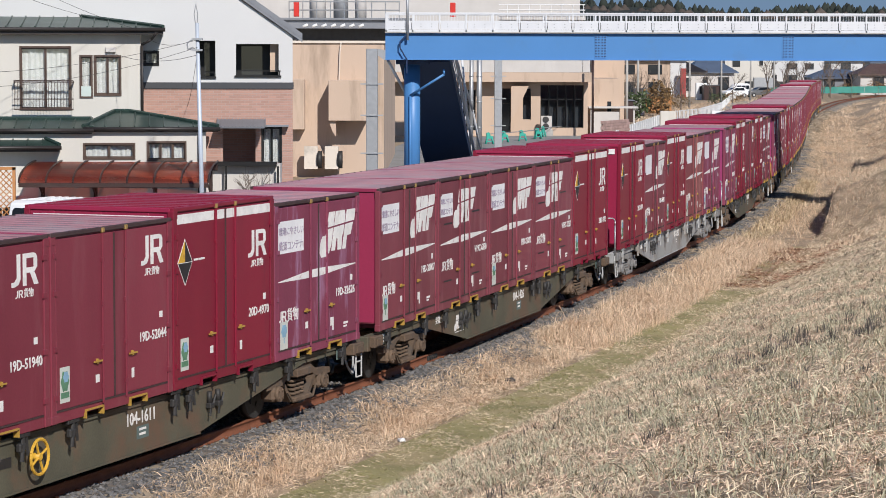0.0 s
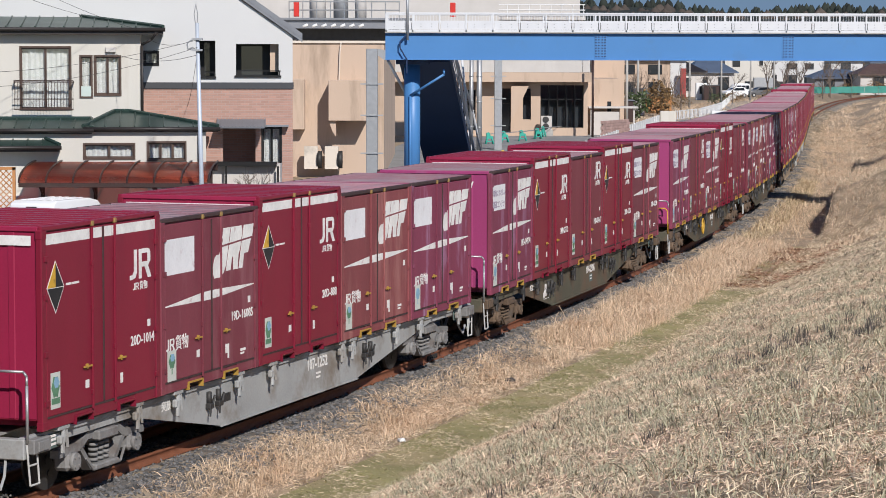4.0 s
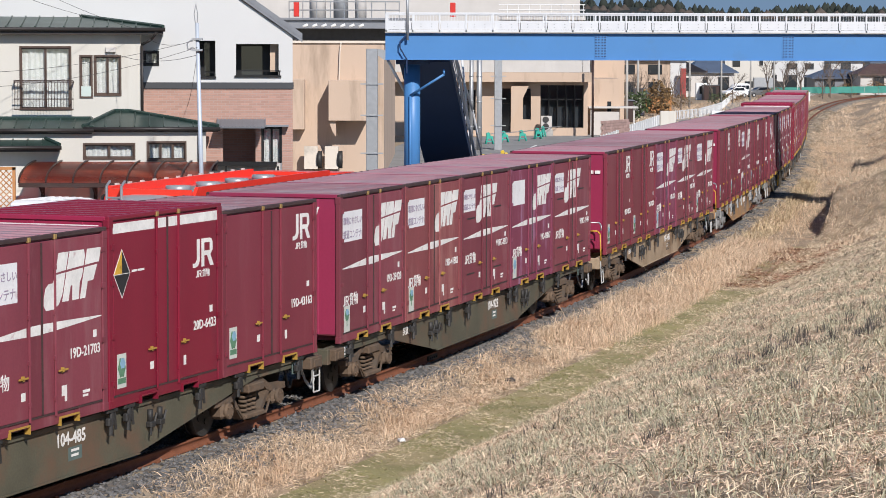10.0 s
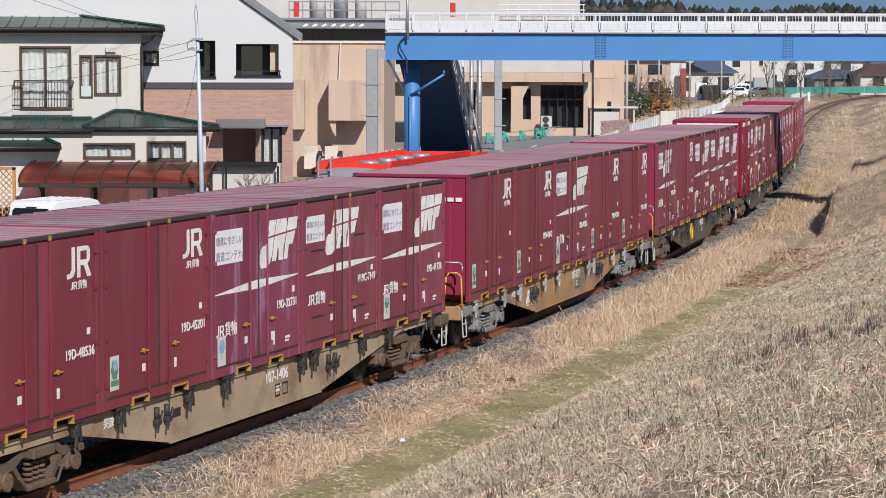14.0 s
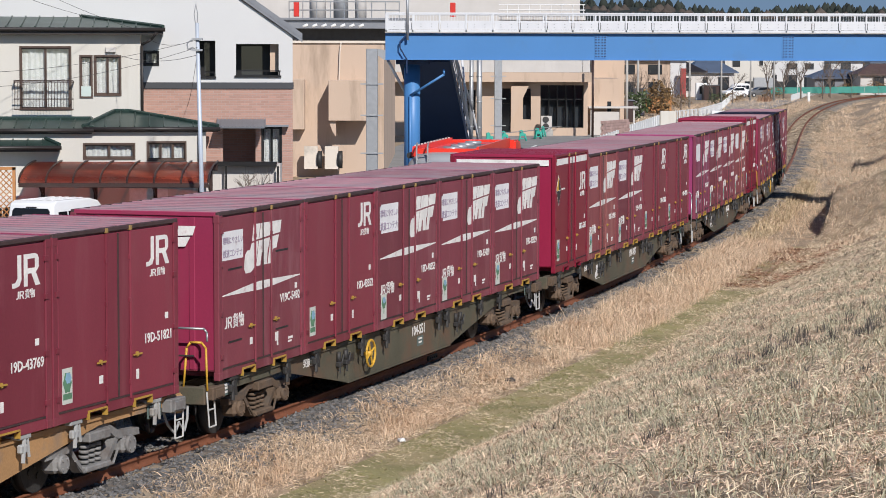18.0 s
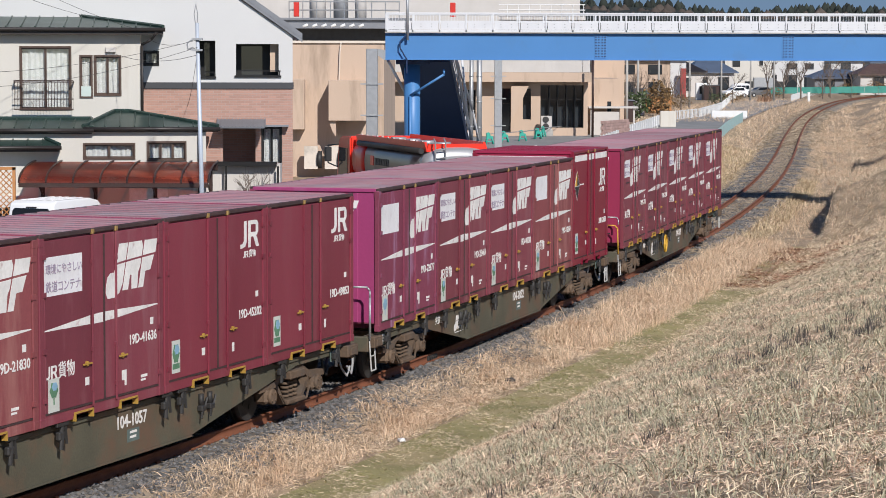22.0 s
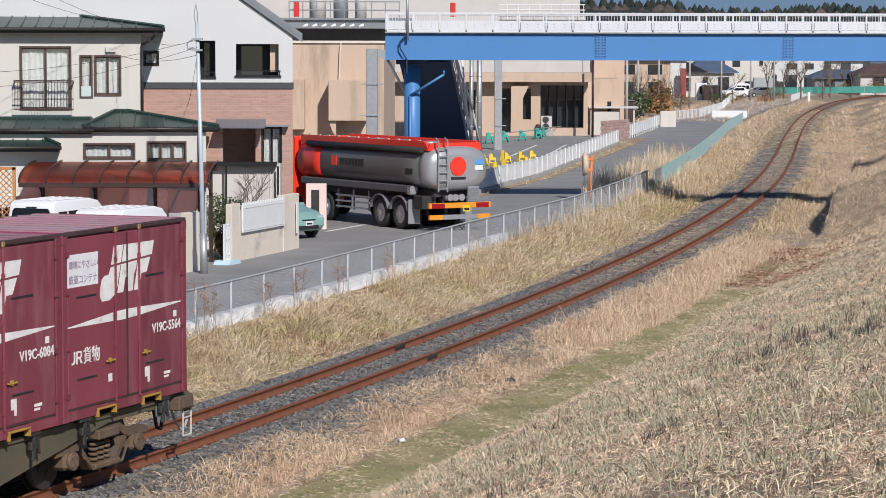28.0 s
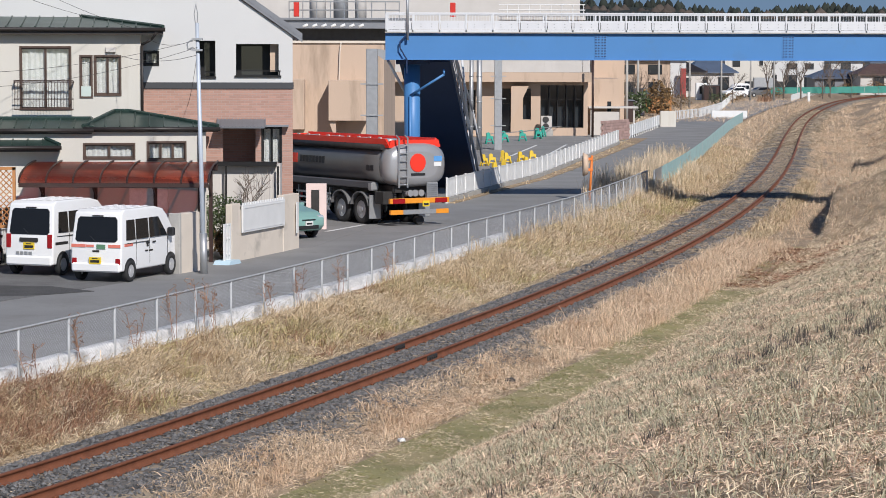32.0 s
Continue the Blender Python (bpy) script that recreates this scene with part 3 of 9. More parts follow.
    # litter in the grass
    for name, s, u, r, m, label in (("litter", 37.5, 2.15, 0.09, mat("red_plastic", (0.45, 0.03, 0.03), 0.4), "crumpled red plastic litter in the straw"), ("litter", 42.5, -3.3, 0.09, M_WHITE, "crumpled white litter in the weeds"),
                                    ("litter", 22.5, 2.9, 0.07, M_WHITE, "crumpled white paper on the turf"), ("stone", 30.0, 2.55, 0.12, M_DARK, "dark lump of stone in the straw")):
        x, y, _, _ = on_line(s, u)
        bm = BM()
        bmesh.ops.create_icosphere(bm, subdivisions=2, radius=r)
        for v in bm.verts:
            v.co *= rng.uniform(0.7, 1.2)
            v.co.z *= 0.6
        o = solid(name, bm, m, label, name)
        o.matrix_basis = pose(float(x), float(y), float(ground_z(x, y)) + r * 0.45)


# ---------------- road and yards ----------------
road_s = np.concatenate([np.arange(-10, 120, 2.0), np.arange(120, 330, 4.0)])
road = new("road", sweep("road", [(-12.4, 0.0), (-9.5, 0.012), (-7.0, 0.012), (-5.35, 0.0)], road_s, 0.0, M_ASPHALT))
tagged(road, "worn grey asphalt lane beside the railway", "road", kind="structure")


def slab(name, pts, z, material, label, category, th=0.05):
    return solid(name, prism(BM(), pts, z - th, z, axis="z"), material, label, category, kind="structure")


slab("pavement_yard", [(-24, 60), (-12.6, 55), (-8.2, 64.5), (-7.2, 70), (-9.5, 84), (-30, 86)], 0.014, M_ASPHALT_YARD, "grey worn asphalt of the parking yard", "yard")
slab("pavement_drive", [(-7.0, 70.2), (-4.0, 76.5), (1.6, 109.5), (-9, 118), (-14, 86)], 0.016, M_ASPHALT, "asphalt forecourt with painted lines", "yard")
slab("car_park", [(1.0, 113), (13.0, 181), (11.0, 189), (-2, 178), (-6, 118)], 0.015, M_ASPHALT, "grey asphalt car park behind the white fence", "car park")
slab("verge_strip", [(p[0] + 0.1, p[1]) for p in WHITE_FENCE] + [(13.4, 178.7), (14.6, 178.7)] + [(p[0] + 0.45 + 0.011 * (p[1] - 108), p[1]) for p in WHITE_FENCE[::-1]], 0.045, M_SOIL, "strip of dry soil below the white fence", "verge")
slab("fence_footing", [(p[0] - 0.09, p[1]) for p in WHITE_FENCE] + [(p[0] + 0.09, p[1]) for p in WHITE_FENCE[::-1]], 0.22, M_CONCRETE, "low weathered concrete footing under the white fence", "wall", 0.3)
slab("asphalt_patch", [(-14.5, 63.8), (-10.0, 63.2), (-8.7, 61.9), (-10.2, 60.6), (-14.5, 60.0)], 0.018, M_ASPHALT_NEW, "dark asphalt patch in the parking yard", "yard", 0.01)
for i, (xa, ya, xb, yb) in enumerate(((-3.9, 83.2, -2.75, 86.6), (4.0, 147.0, 6.2, 165.0), (6.4, 150.0, 8.2, 166.0), (8.4, 158.0, 9.7, 170.0))):
    px_, py_ = (yb - ya) / math.hypot(xb - xa, yb - ya) * 0.08, -(xb - xa) / math.hypot(xb - xa, yb - ya) * 0.08
    slab("road_line", [(xa - px_, ya - py_), (xa + px_, ya + py_), (xb + px_, yb + py_), (xb - px_, yb - py_)], 0.024, M_WHITE, "worn white line painted on the asphalt", "road marking", 0.006)
kerb = new("kerb", sweep("kerb", [(-0.2, -0.1), (-0.2, 0.24), (-0.17, 0.27), (0.10, 0.27), (0.13, 0.24), (0.13, -0.4)], np.arange(-8, 62, 1.0), -5.25, mat("whitewashed_concrete", (0.74, 0.73, 0.72), 0.85, 0, 0.25, 3, 25, 0.3, dirt=(0.3, 0.29, 0.28), dirt_amt=0.4, dirt_scale=2)))
tagged(kerb, "white weathered concrete kerb under the railway fence", "kerb", kind="structure")
# ---------------- freight train ----------------
CL, CW, CH, CZ = 3.617, 2.45, 2.56, 0.99      # container length, width, height and height of its floor
BAY, PITCH = 3.651, 19.76                    # from container to container, from wagon to wagon
M_CON = {
    "maroon": mat("maroon_paint", (0.198, 0.033, 0.052), 0.42, 0, 0.13, 1.2, 30, 0.05, dirt=(0.22, 0.058, 0.075), dirt_amt=0.32, dirt_scale=1.5, streak=True, rand=0.14, spec=0.3),
    "dusty": mat("dusty_maroon_paint", (0.195, 0.042, 0.060), 0.5, 0, 0.16, 1.3, 30, 0.06, dirt=(0.26, 0.095, 0.112), dirt_amt=0.38, dirt_scale=1.8, streak=True, rand=0.16, spec=0.35),
    "crimson": mat("crimson_paint", (0.205, 0.014, 0.034), 0.4, 0, 0.10, 1.2, 30, 0.03, dirt=(0.165, 0.018, 0.036), dirt_amt=0.2, streak=True, rand=0.08, spec=0.3),
    "purple": mat("faded_purple_paint", (0.215, 0.046, 0.082), 0.6, 0, 0.2, 1.4, 30, 0.08, dirt=(0.36, 0.20, 0.31), dirt_amt=0.28, dirt_scale=2.6, streak=True, rand=0.1, spec=0.3),
    "brown": mat("faded_brown_paint", (0.23, 0.062, 0.068), 0.6, 0, 0.2, 1.4, 30, 0.08, dirt=(0.33, 0.135, 0.125), dirt_amt=0.4, dirt_scale=2.0, streak=True, rand=0.1, spec=0.3),
}
M_END = {k: mat(n, c, 0.4, 0, 0.14, 1.1, 30, 0.05, dirt=d, dirt_amt=0.25, dirt_scale=1.3, streak=True, rand=0.08) for k, n, c, d in (
    ("maroon", "end_maroon", (0.28, 0.026, 0.07), (0.23, 0.035, 0.065)), ("crimson", "end_crimson", (0.29, 0.018, 0.058), (0.23, 0.025, 0.055)),
    ("dusty", "end_dusty", (0.28, 0.030, 0.075), (0.25, 0.05, 0.085)), ("purple", "end_purple", (0.32, 0.05, 0.15), (0.36, 0.13, 0.23)), ("brown", "end_brown", (0.28, 0.042, 0.065), (0.24, 0.07, 0.07)))}
M_ROOF = mat("weathered_roof_paint", (0.30, 0.155, 0.18), 0.6, 0, 0.2, 1.5, 25, 0.1, dirt=(0.25, 0.21, 0.23), dirt_amt=0.5, dirt_scale=0.7, rand=0.22)
# near-black brown: grime plus the shadow lines along roof edge and door foot
M_EDGE = mat("grime_and_shadow_edge", (0.055, 0.03, 0.03), 0.7, 0, 0.35, 5, 40, 0.2)
M_SIGN = mat("sign_white", (0.76, 0.75, 0.76), 0.6, 0, 0.12, 2, 30, 0.02, dirt=(0.55, 0.45, 0.47), dirt_amt=0.15, dirt_scale=3)
M_SIGNTEXT = mat("sign_grey_violet", (0.34, 0.28, 0.36), 0.7, 0, 0.1, 3, 30, 0)
M_STICK = mat("sticker_pale", (0.55, 0.57, 0.52), 0.6, 0, 0.1, 4, 30, 0)
M_STICKG = mat("sticker_green", (0.10, 0.22, 0.13), 0.6, 0, 0.25, 8, 40, 0)
M_STICKB = mat("sticker_blue", (0.22, 0.38, 0.50), 0.6, 0, 0.2, 8, 40, 0)
M_BRASS = mat("brass_cam", (0.42, 0.27, 0.10), 0.5, 0.5, 0.2, 8, 40, 0.1)
M_OLIVE = mat("olive_frame_paint", (0.088, 0.082, 0.055), 0.75, 0, 0.28, 1.3, 30, 0.15, dirt=(0.13, 0.08, 0.05), dirt_amt=0.45, dirt_scale=0.9)
M_TAN = mat("dusty_tan_frame_paint", (0.36, 0.27, 0.18), 0.75, 0, 0.2, 1.2, 30, 0.15, dirt=(0.22, 0.14, 0.08), dirt_amt=0.35)
M_RUSTY = mat("rusty_orange_frame_paint", (0.38, 0.215, 0.095), 0.75, 0, 0.25, 1.2, 30, 0.15, dirt=(0.20, 0.16, 0.13), dirt_amt=0.4)
M_GREYF = mat("grey_frame_paint", (0.33, 0.335, 0.33), 0.65, 0, 0.18, 1.3, 30, 0.12, dirt=(0.2, 0.17, 0.14), dirt_amt=0.35)
M_BOGIE = mat("brake_dust_brown", (0.12, 0.08, 0.052), 0.85, 0, 0.35, 3, 30, 0.3, dirt=(0.09, 0.07, 0.055), dirt_amt=0.4, dirt_scale=2)
M_BOGIEG = mat("grey_bogie_paint", (0.2, 0.195, 0.19), 0.75, 0, 0.25, 3, 30, 0.2, dirt=(0.13, 0.11, 0.1), dirt_amt=0.4, dirt_scale=2)
M_WORN = mat("worn_yellow_paint", (0.45, 0.27, 0.05), 0.6, 0, 0.3, 6, 40, 0.1, dirt=(0.12, 0.05, 0.035), dirt_amt=0.45, dirt_scale=6)
M_PLATE = mat("teal_plate", (0.10, 0.14, 0.13), 0.7, 0, 0.2, 4, 30, 0.05)
M_STEP = mat("pale_step_paint", (0.5, 0.5, 0.48), 0.6, 0, 0.2, 6, 40, 0.1)
SIDE = -CW / 2          # the side that faces the embankment
FLAT = pose(0, 0, 0, 90)  # turns flat drawing onto that side


def mark(name, polys, material, parent, y, th=0.003, label=""):
    bm = BM()
    for p in polys:
        prism(bm, p, y, y + th)
    ob = part(name, bm, material, parent, label)
    return tagged(ob, label, kind="stuff") if name == "caption_bar" and len(polys) > 1 else ob


def quad(x0, x1, z0, z1, sl=0.0):
    return [(x0, z0), (x1, z0), (x1 + sl, z1), (x0 + sl, z1)]



def crown(cx, cz, rx, rz):
    """An uneven rounded outline, like a small printed tree."""
    return [(cx + rx * k * math.cos(math.tau * i / 12), cz + rz * k * math.sin(math.tau * i / 12)) for i, k in enumerate((1, 0.8, 1, 0.85, 1.05, 0.85, 1, 0.8, 0.95, 0.75, 0.95, 0.8))]


def small_emblem(x, z, kx, k):
    """A hook shape and a notched block side by side."""
    pieces = ([(0.16, 0.72), (0.27, 0.72), (0.27, 0.16), (0.21, 0.04), (0.1, 0), (0, 0), (0, 0.11), (0.09, 0.11), (0.16, 0.2)],
              [(0.34, 0), (0.45, 0), (0.45, 0.61), (0.34, 0.61)], [(0.34, 0.61), (0.78, 0.61), (0.74, 0.69), (0.66, 0.72), (0.34, 0.72)],
              [(0.67, 0.40), (0.78, 0.40), (0.78, 0.61), (0.67, 0.61)], [(0.45, 0.28), (0.68, 0.28), (0.78, 0.40), (0.45, 0.40)],
              [(0.56, 0.28), (0.68, 0), (0.82, 0), (0.70, 0.28)])
    return [[(x + a * kx, z + b * k) for a, b in p] for p in pieces]


def big_emblem(x, z, k, kz=None):
    """Heavy slanted blocks cut across by a thin gap; k and kz scale its metres along and up."""
    kz = k if kz is None else kz
    pieces = ([(-0.44, 0.22), (-0.37, 0.27), (-0.26, 0.27), (-0.225, 0.37), (0.055, 0.39), (0.055, 0.10), (0.0, -0.02), (-0.13, -0.08), (-0.34, -0.08), (-0.42, -0.01), (-0.45, 0.1)],
              [(-0.225, 0.40), (0.055, 0.42), (0.055, 0.66), (-0.225, 0.66)],
              [(0.085, 0.42), (0.55, 0.445), (0.55, 0.58), (0.49, 0.66), (0.085, 0.66)],
              [(0.085, 0.0), (0.26, 0.0), (0.26, 0.20), (0.31, 0.20), (0.37, 0.0), (0.55, 0.0), (0.51, 0.22), (0.55, 0.30), (0.55, 0.415), (0.085, 0.39)],
              [(0.585, 0.447), (0.99, 0.467), (0.99, 0.66), (0.585, 0.66)],
              [(0.585, 0.0), (0.74, 0.0), (0.74, 0.22), (0.90, 0.23), (0.95, 0.435), (0.585, 0.417)])
    return [[(x + (a + b * 0.333) * k, z + b * kz) for a, b in p] for p in pieces]


def container_base(kind, tint, height, blank=False):
    """One 12-foot container standing on its origin, its doors towards -y."""
    names = {"plain": "maroon steel freight container with small white emblem", "tall": "tall crimson freight container with white top stripes", "old": "older maroon freight container with large white emblem and stripe", "vent": "maroon ventilated freight container with large white emblem and slots"}
    label = names[kind]
    if tint == "purple":
        label = label.replace("maroon", "faded purple")
    if tint == "brown":
        label = label.replace("maroon", "faded brown")
    c = thing("freight_container", pose(0, 0, -50), label, "container", "containers on the train")
    M, E = M_CON[tint], M_END[tint]
    H, h2, L2 = height, SIDE, CL / 2
    z0, z1 = 0.14, H - 0.07
    bm = BM()
    box(bm, -L2 + 0.03, L2 - 0.03, h2 + 0.05, -h2 - 0.01, z0, z1)
    part("body", bm, M, c)
    # end walls with upright ribs
    for sx in (-1, 1):
        bm = BM()
        xa = sx * (L2 - 0.02)
        ribbed(bm, h2 + 0.06, -h2 - 0.06, 3, 0.05, 0.012, z0 + 0.02, z1 - 0.02, 0.02, lambda a, b, h: (xa + sx * (h - 0.005), a, b))
        part("end_wall", bm, E, c, "ribbed end wall")
    # corner posts
    for sx in (-1, 1):
        for sy in (-1, 1):
            bm = BM()
            xa = sx * (L2 - 0.07)
            ya = sy * (-h2 - 0.045)
            box(bm, xa - 0.07, xa + 0.07, ya - 0.045, ya + 0.045, 0.0, H - 0.05, 0.012)
            for zz in (0.06, H - 0.12):
                box(bm, xa - 0.075, xa + 0.075, ya - 0.05, ya + 0.05, zz - 0.06, zz + 0.06, 0.01)
            part("corner_post", bm, M, c)
    # four door leaves
    xs = [-L2 + 0.15, -L2 + CL * 0.405, 0.0, L2 - CL * 0.405, L2 - 0.15]
    for a, b in zip(xs[:-1], xs[1:]):
        bm = BM()
        box(bm, a + 0.008, b - 0.008, h2 + 0.012, h2 + 0.055, 0.17, H - 0.10, 0.008)
        part("door_leaf", bm, M, c)
    # hinge pillars, lock rods, cams and handles
    for x in (xs[1], xs[3]):
        bm = BM()
        tube(bm, (x, h2 + 0.002, 0.12), (x, h2 + 0.002, H - 0.05), 0.019, 6)
        for zz in (0.35, 0.9, 1.5, 2.1):
            box(bm, x - 0.035, x + 0.035, h2 - 0.012, h2 + 0.02, zz - 0.03, zz + 0.03)
        part("lock_rod", bm, M, c)
        bm = BM()
        box(bm, x - 0.035, x + 0.035, h2 - 0.02, h2 + 0.02, H - 0.09, H - 0.02, 0.008)
        part("cam", bm, M_BRASS, c, "brass lock cam")
        bm = BM()
        xa = x - 0.30 if x < 0 else x + 0.06
        box(bm, xa, xa + 0.24, h2 - 0.026, h2 - 0.008, 0.705, 0.727)
        box(bm, xa + 0.1, xa + 0.14, h2 - 0.02, h2 + 0.012, 0.685, 0.75)
        part("door_handle", bm, M_WORN, c, "yellow door handle")
    bm = BM()
    box(bm, -0.014, 0.014, h2 - 0.002, h2 + 0.02, 0.18, H - 0.11)
    part("door_seal", bm, M_EDGE, c, "dark door seal")
    # dark strip paints the grime and shadow line under the door leaves
    bm = BM()
    box(bm, -L2 + 0.16, L2 - 0.16, h2 + 0.006, h2 + 0.05, 0.148, 0.172)
    part("door_sill", bm, M_EDGE, c, "dark strip for grime and shadow below the doors")
    hm = mesh_of("hinge", box(BM(), -0.05, 0.05, h2 - 0.012, h2 + 0.015, -0.035, 0.035), M)
    for x in (-L2 + 0.12, L2 - 0.12):
        for zz in (0.35, 1.0, 1.75, 2.25):
            share("hinge", hm, c, pose(x, 0, zz))
    # bottom rail with fork pockets
    bm = BM()
    box(bm, -L2 + 0.14, L2 - 0.14, h2 + 0.02, -h2 - 0.02, 0.05, 0.14)
    for a, b in ((-L2 + 0.14, -0.88), (-0.32, 0.44), (1.0, L2 - 0.14)):
        box(bm, a, b, h2 + 0.015, h2 + 0.06, 0.0, 0.155, 0.008)
    part("bottom_rail", bm, M, c)
    for x in (-0.60, 0.72):
        bm = BM()
        for q in ((-0.26, 0.26, 0.07, 0.092), (-0.26, -0.245, -0.03, 0.07), (0.245, 0.26, -0.03, 0.07)):
            box(bm, x + q[0], x + q[1], h2 - 0.008, h2 + 0.08, q[2], q[3])
        part("fork_pocket", bm, M_WORN if (tint in ("purple", "maroon") or kind in ("old", "vent")) else M, c, "worn yellow fork pocket")
    # roof with cross ribs; grimy edge rails also carry the shadow under the edge as colour
    bm = BM()
    ribbed(bm, -L2 + 0.07, L2 - 0.07, 9, 0.07, 0.024, h2 + 0.055, -h2 - 0.055, 0.05, lambda a, b, h: (a, b, H - 0.03 + h))
    part("roof", bm, M_ROOF if kind != "tall" else M_CON["crimson"], c, "weathered ribbed roof")
    for sy in (-1, 1):
        bm = BM()
        ya = sy * (-h2 - 0.03)
        box(bm, -L2 + 0.01, L2 - 0.01, ya - 0.03, ya + 0.03, H - 0.075, H - 0.012, 0.01)
        part("roof_edge", bm, M_EDGE if kind != "tall" else M_CON["crimson"], c, "roof edge rail, shadow-toned except on tall containers")
    for sx in (-1, 1):
        bm = BM()
        xa = sx * (L2 - 0.03)
        box(bm, xa - 0.03, xa + 0.03, h2 + 0.06, -h2 - 0.06, H - 0.08, H - 0.012, 0.01)
        part("roof_end", bm, E, c)
    # painted marks
    f = h2 + 0.0095
    if kind in ("plain", "tall"):
        ze = H - 0.64 if kind == "plain" else H - 0.93
        mark("emblem", small_emblem(0.84, ze, 0.86, 0.58), M_MARK, c, f, label="small white emblem")
        mark("caption_mark", small_emblem(0.94, ze - 0.15, 0.24, 0.14), M_MARK, c, f)
        lettering("caption", "貨物", 0.13, M_MARK, c, pose(1.15, f, ze - 0.145, 90))
        mark("sticker", [quad(-1.56, -1.29, 0.26, 0.74)], M_STICK, c, f, label="pale sticker")
        bm = BM()
        prism(bm, crown(-1.425, 0.54, 0.12, 0.16), f - 0.002, f)
        prism(bm, quad(-1.54, -1.31, 0.32, 0.40), f - 0.002, f)
        part("sticker_print", bm, M_STICKG, c, "round green print")
        bm = BM()
        prism(bm, crown(-1.40, 0.60, 0.085, 0.085), f - 0.004, f - 0.002)
        part("sticker_sky", bm, M_STICKB, c, "pale blue print")
        if kind == "tall":
            zt = H - 0.26
            mark("top_stripe", [quad(-1.69, -0.40, zt, zt + 0.14), quad(-0.32, -0.03, zt, zt + 0.14), quad(0.05, 0.34, zt, zt + 0.14), quad(0.42, 1.69, zt, zt + 0.14)], M_MARK, c, f, label="white top stripe")
            mx, mz = -1.40, 1.86
            mark("diamond_edge", [[(mx - 0.25, mz), (mx, mz - 0.35), (mx + 0.25, mz), (mx, mz + 0.35)]], M_MARK, c, f, label="thin white diamond outline")
            mark("warning_diamond", [[(mx - 0.23, mz), (mx, mz), (mx, mz + 0.325)]], M_YELLOW, c, f - 0.002, label="yellow quarter of a warning diamond")
            mark("diamond_dark", [[(mx, mz), (mx + 0.23, mz), (mx, mz + 0.325)], [(mx - 0.23, mz - 0.01), (mx, mz - 0.325), (mx + 0.23, mz - 0.01)]], M_BLACK, c, f - 0.002, label="black part of a warning diamond")
            mark("caption_bar", [quad(mx + 0.30, mx + 0.46, mz, mz + 0.03), quad(mx + 0.48, mx + 0.68, mz, mz + 0.03)], M_MARK, c, f)
            bm = BM()
            box(bm, -L2 - 0.004, -L2 + 0.0, h2 + 0.15, -h2 - 0.15, zt, zt + 0.13)
            part("end_stripe", bm, M_MARK, c, "white end stripe")
    else:
        vent = kind == "vent"
        mark("emblem", big_emblem(-0.36 if vent else 0.47, 1.62, 0.97, 1.0), M_MARK, c, f, label="large white slanted emblem")
        mark("stripe", [[(-1.66, 1.262), (-0.40, 1.245), (-0.40, 1.365), (-1.66, 1.275)], [(-0.33, 1.24), (-0.03, 1.24), (-0.03, 1.375), (-0.33, 1.37)], [(0.03, 1.245), (0.30, 1.255), (0.30, 1.372), (0.03, 1.375)], [(0.39, 1.258), (1.64, 1.33), (1.64, 1.345), (0.39, 1.372)]], M_MARK, c, f, label="white tapered stripe")
        sx0, sx1, sz0, sz1 = (-1.66, -0.82, 1.80, 2.24) if vent else (-1.66, -0.62, 1.72, 2.24)
        sg = mark("sign_panel", [quad(sx0, sx1, sz0, sz1)], M_SIGN, c, f, label="white slogan panel")
        if not blank:
            for i, tx in enumerate(("環境にやさしい", "鉄道コンテナ")):
                lettering("lettering", tx, (sx1 - sx0) * (0.138 if i == 0 else 0.155), M_SIGNTEXT, sg, pose(sx0 + 0.03, f - 0.003, sz0 + (sz1 - sz0) * (0.58 - 0.46 * i), 90))
        cx, cz = (-1.56, 0.76) if vent else (-1.62, 0.62)
        mark("caption_mark", small_emblem(cx, cz, 0.36, 0.24), M_MARK, c, f)
        lettering("caption", "貨物", 0.235, M_MARK, c, pose(cx + 0.31, f, cz + 0.005, 90))
        if vent:
            mark("vent_slot", [quad(a, a + 0.55, z, z + 0.03) for a, z in ((-1.42, 0.53), (0.55, 0.53), (-1.42, 1.64), (0.55, 1.78))], M_BLACK, c, f - 0.002, label="dark vent slot")
        else:
            mark("sticker", [quad(-1.58, -1.28, 0.16, 0.62)], M_STICK, c, f, label="pale sticker")
            bm = BM()
            prism(bm, crown(-1.43, 0.46, 0.12, 0.12), f - 0.002, f)
            prism(bm, quad(-1.445, -1.415, 0.27, 0.36), f - 0.002, f)
            part("sticker_print", bm, M_STICKB if tint == "purple" else M_STICKG, c)
            bm = BM()
            prism(bm, crown(-1.41, 0.51, 0.085, 0.065), f - 0.004, f - 0.002)
            part("sticker_sky", bm, M_STICKB, c, "pale blue print")
        for q in (quad(0.60, 0.66, 0.28, 0.5), quad(1.10, 1.3, 0.33, 0.37), quad(1.1, 1.25, 0.28, 0.31)):
            mark("small_label", [q], M_MARK, c, f)
        bm = BM()
        for p in big_emblem(0.0, H - 0.70, 0.72):
            prism(bm, [(0.02 - a, b) for a, b in p], -L2 - 0.012, -L2 - 0.006, axis="x")
        part("end_emblem", bm, M_MARK, c, "white slanted emblem on the end wall")
    if kind == "plain":
        bm = BM()
        for k in range(4):
            box(bm, -L2 - 0.012, -L2 - 0.006, h2 + 0.16 + k * 0.17, h2 + 0.29 + k * 0.17, H - 0.55, H - 0.47)
        part("end_caption", bm, M_MARK, c)
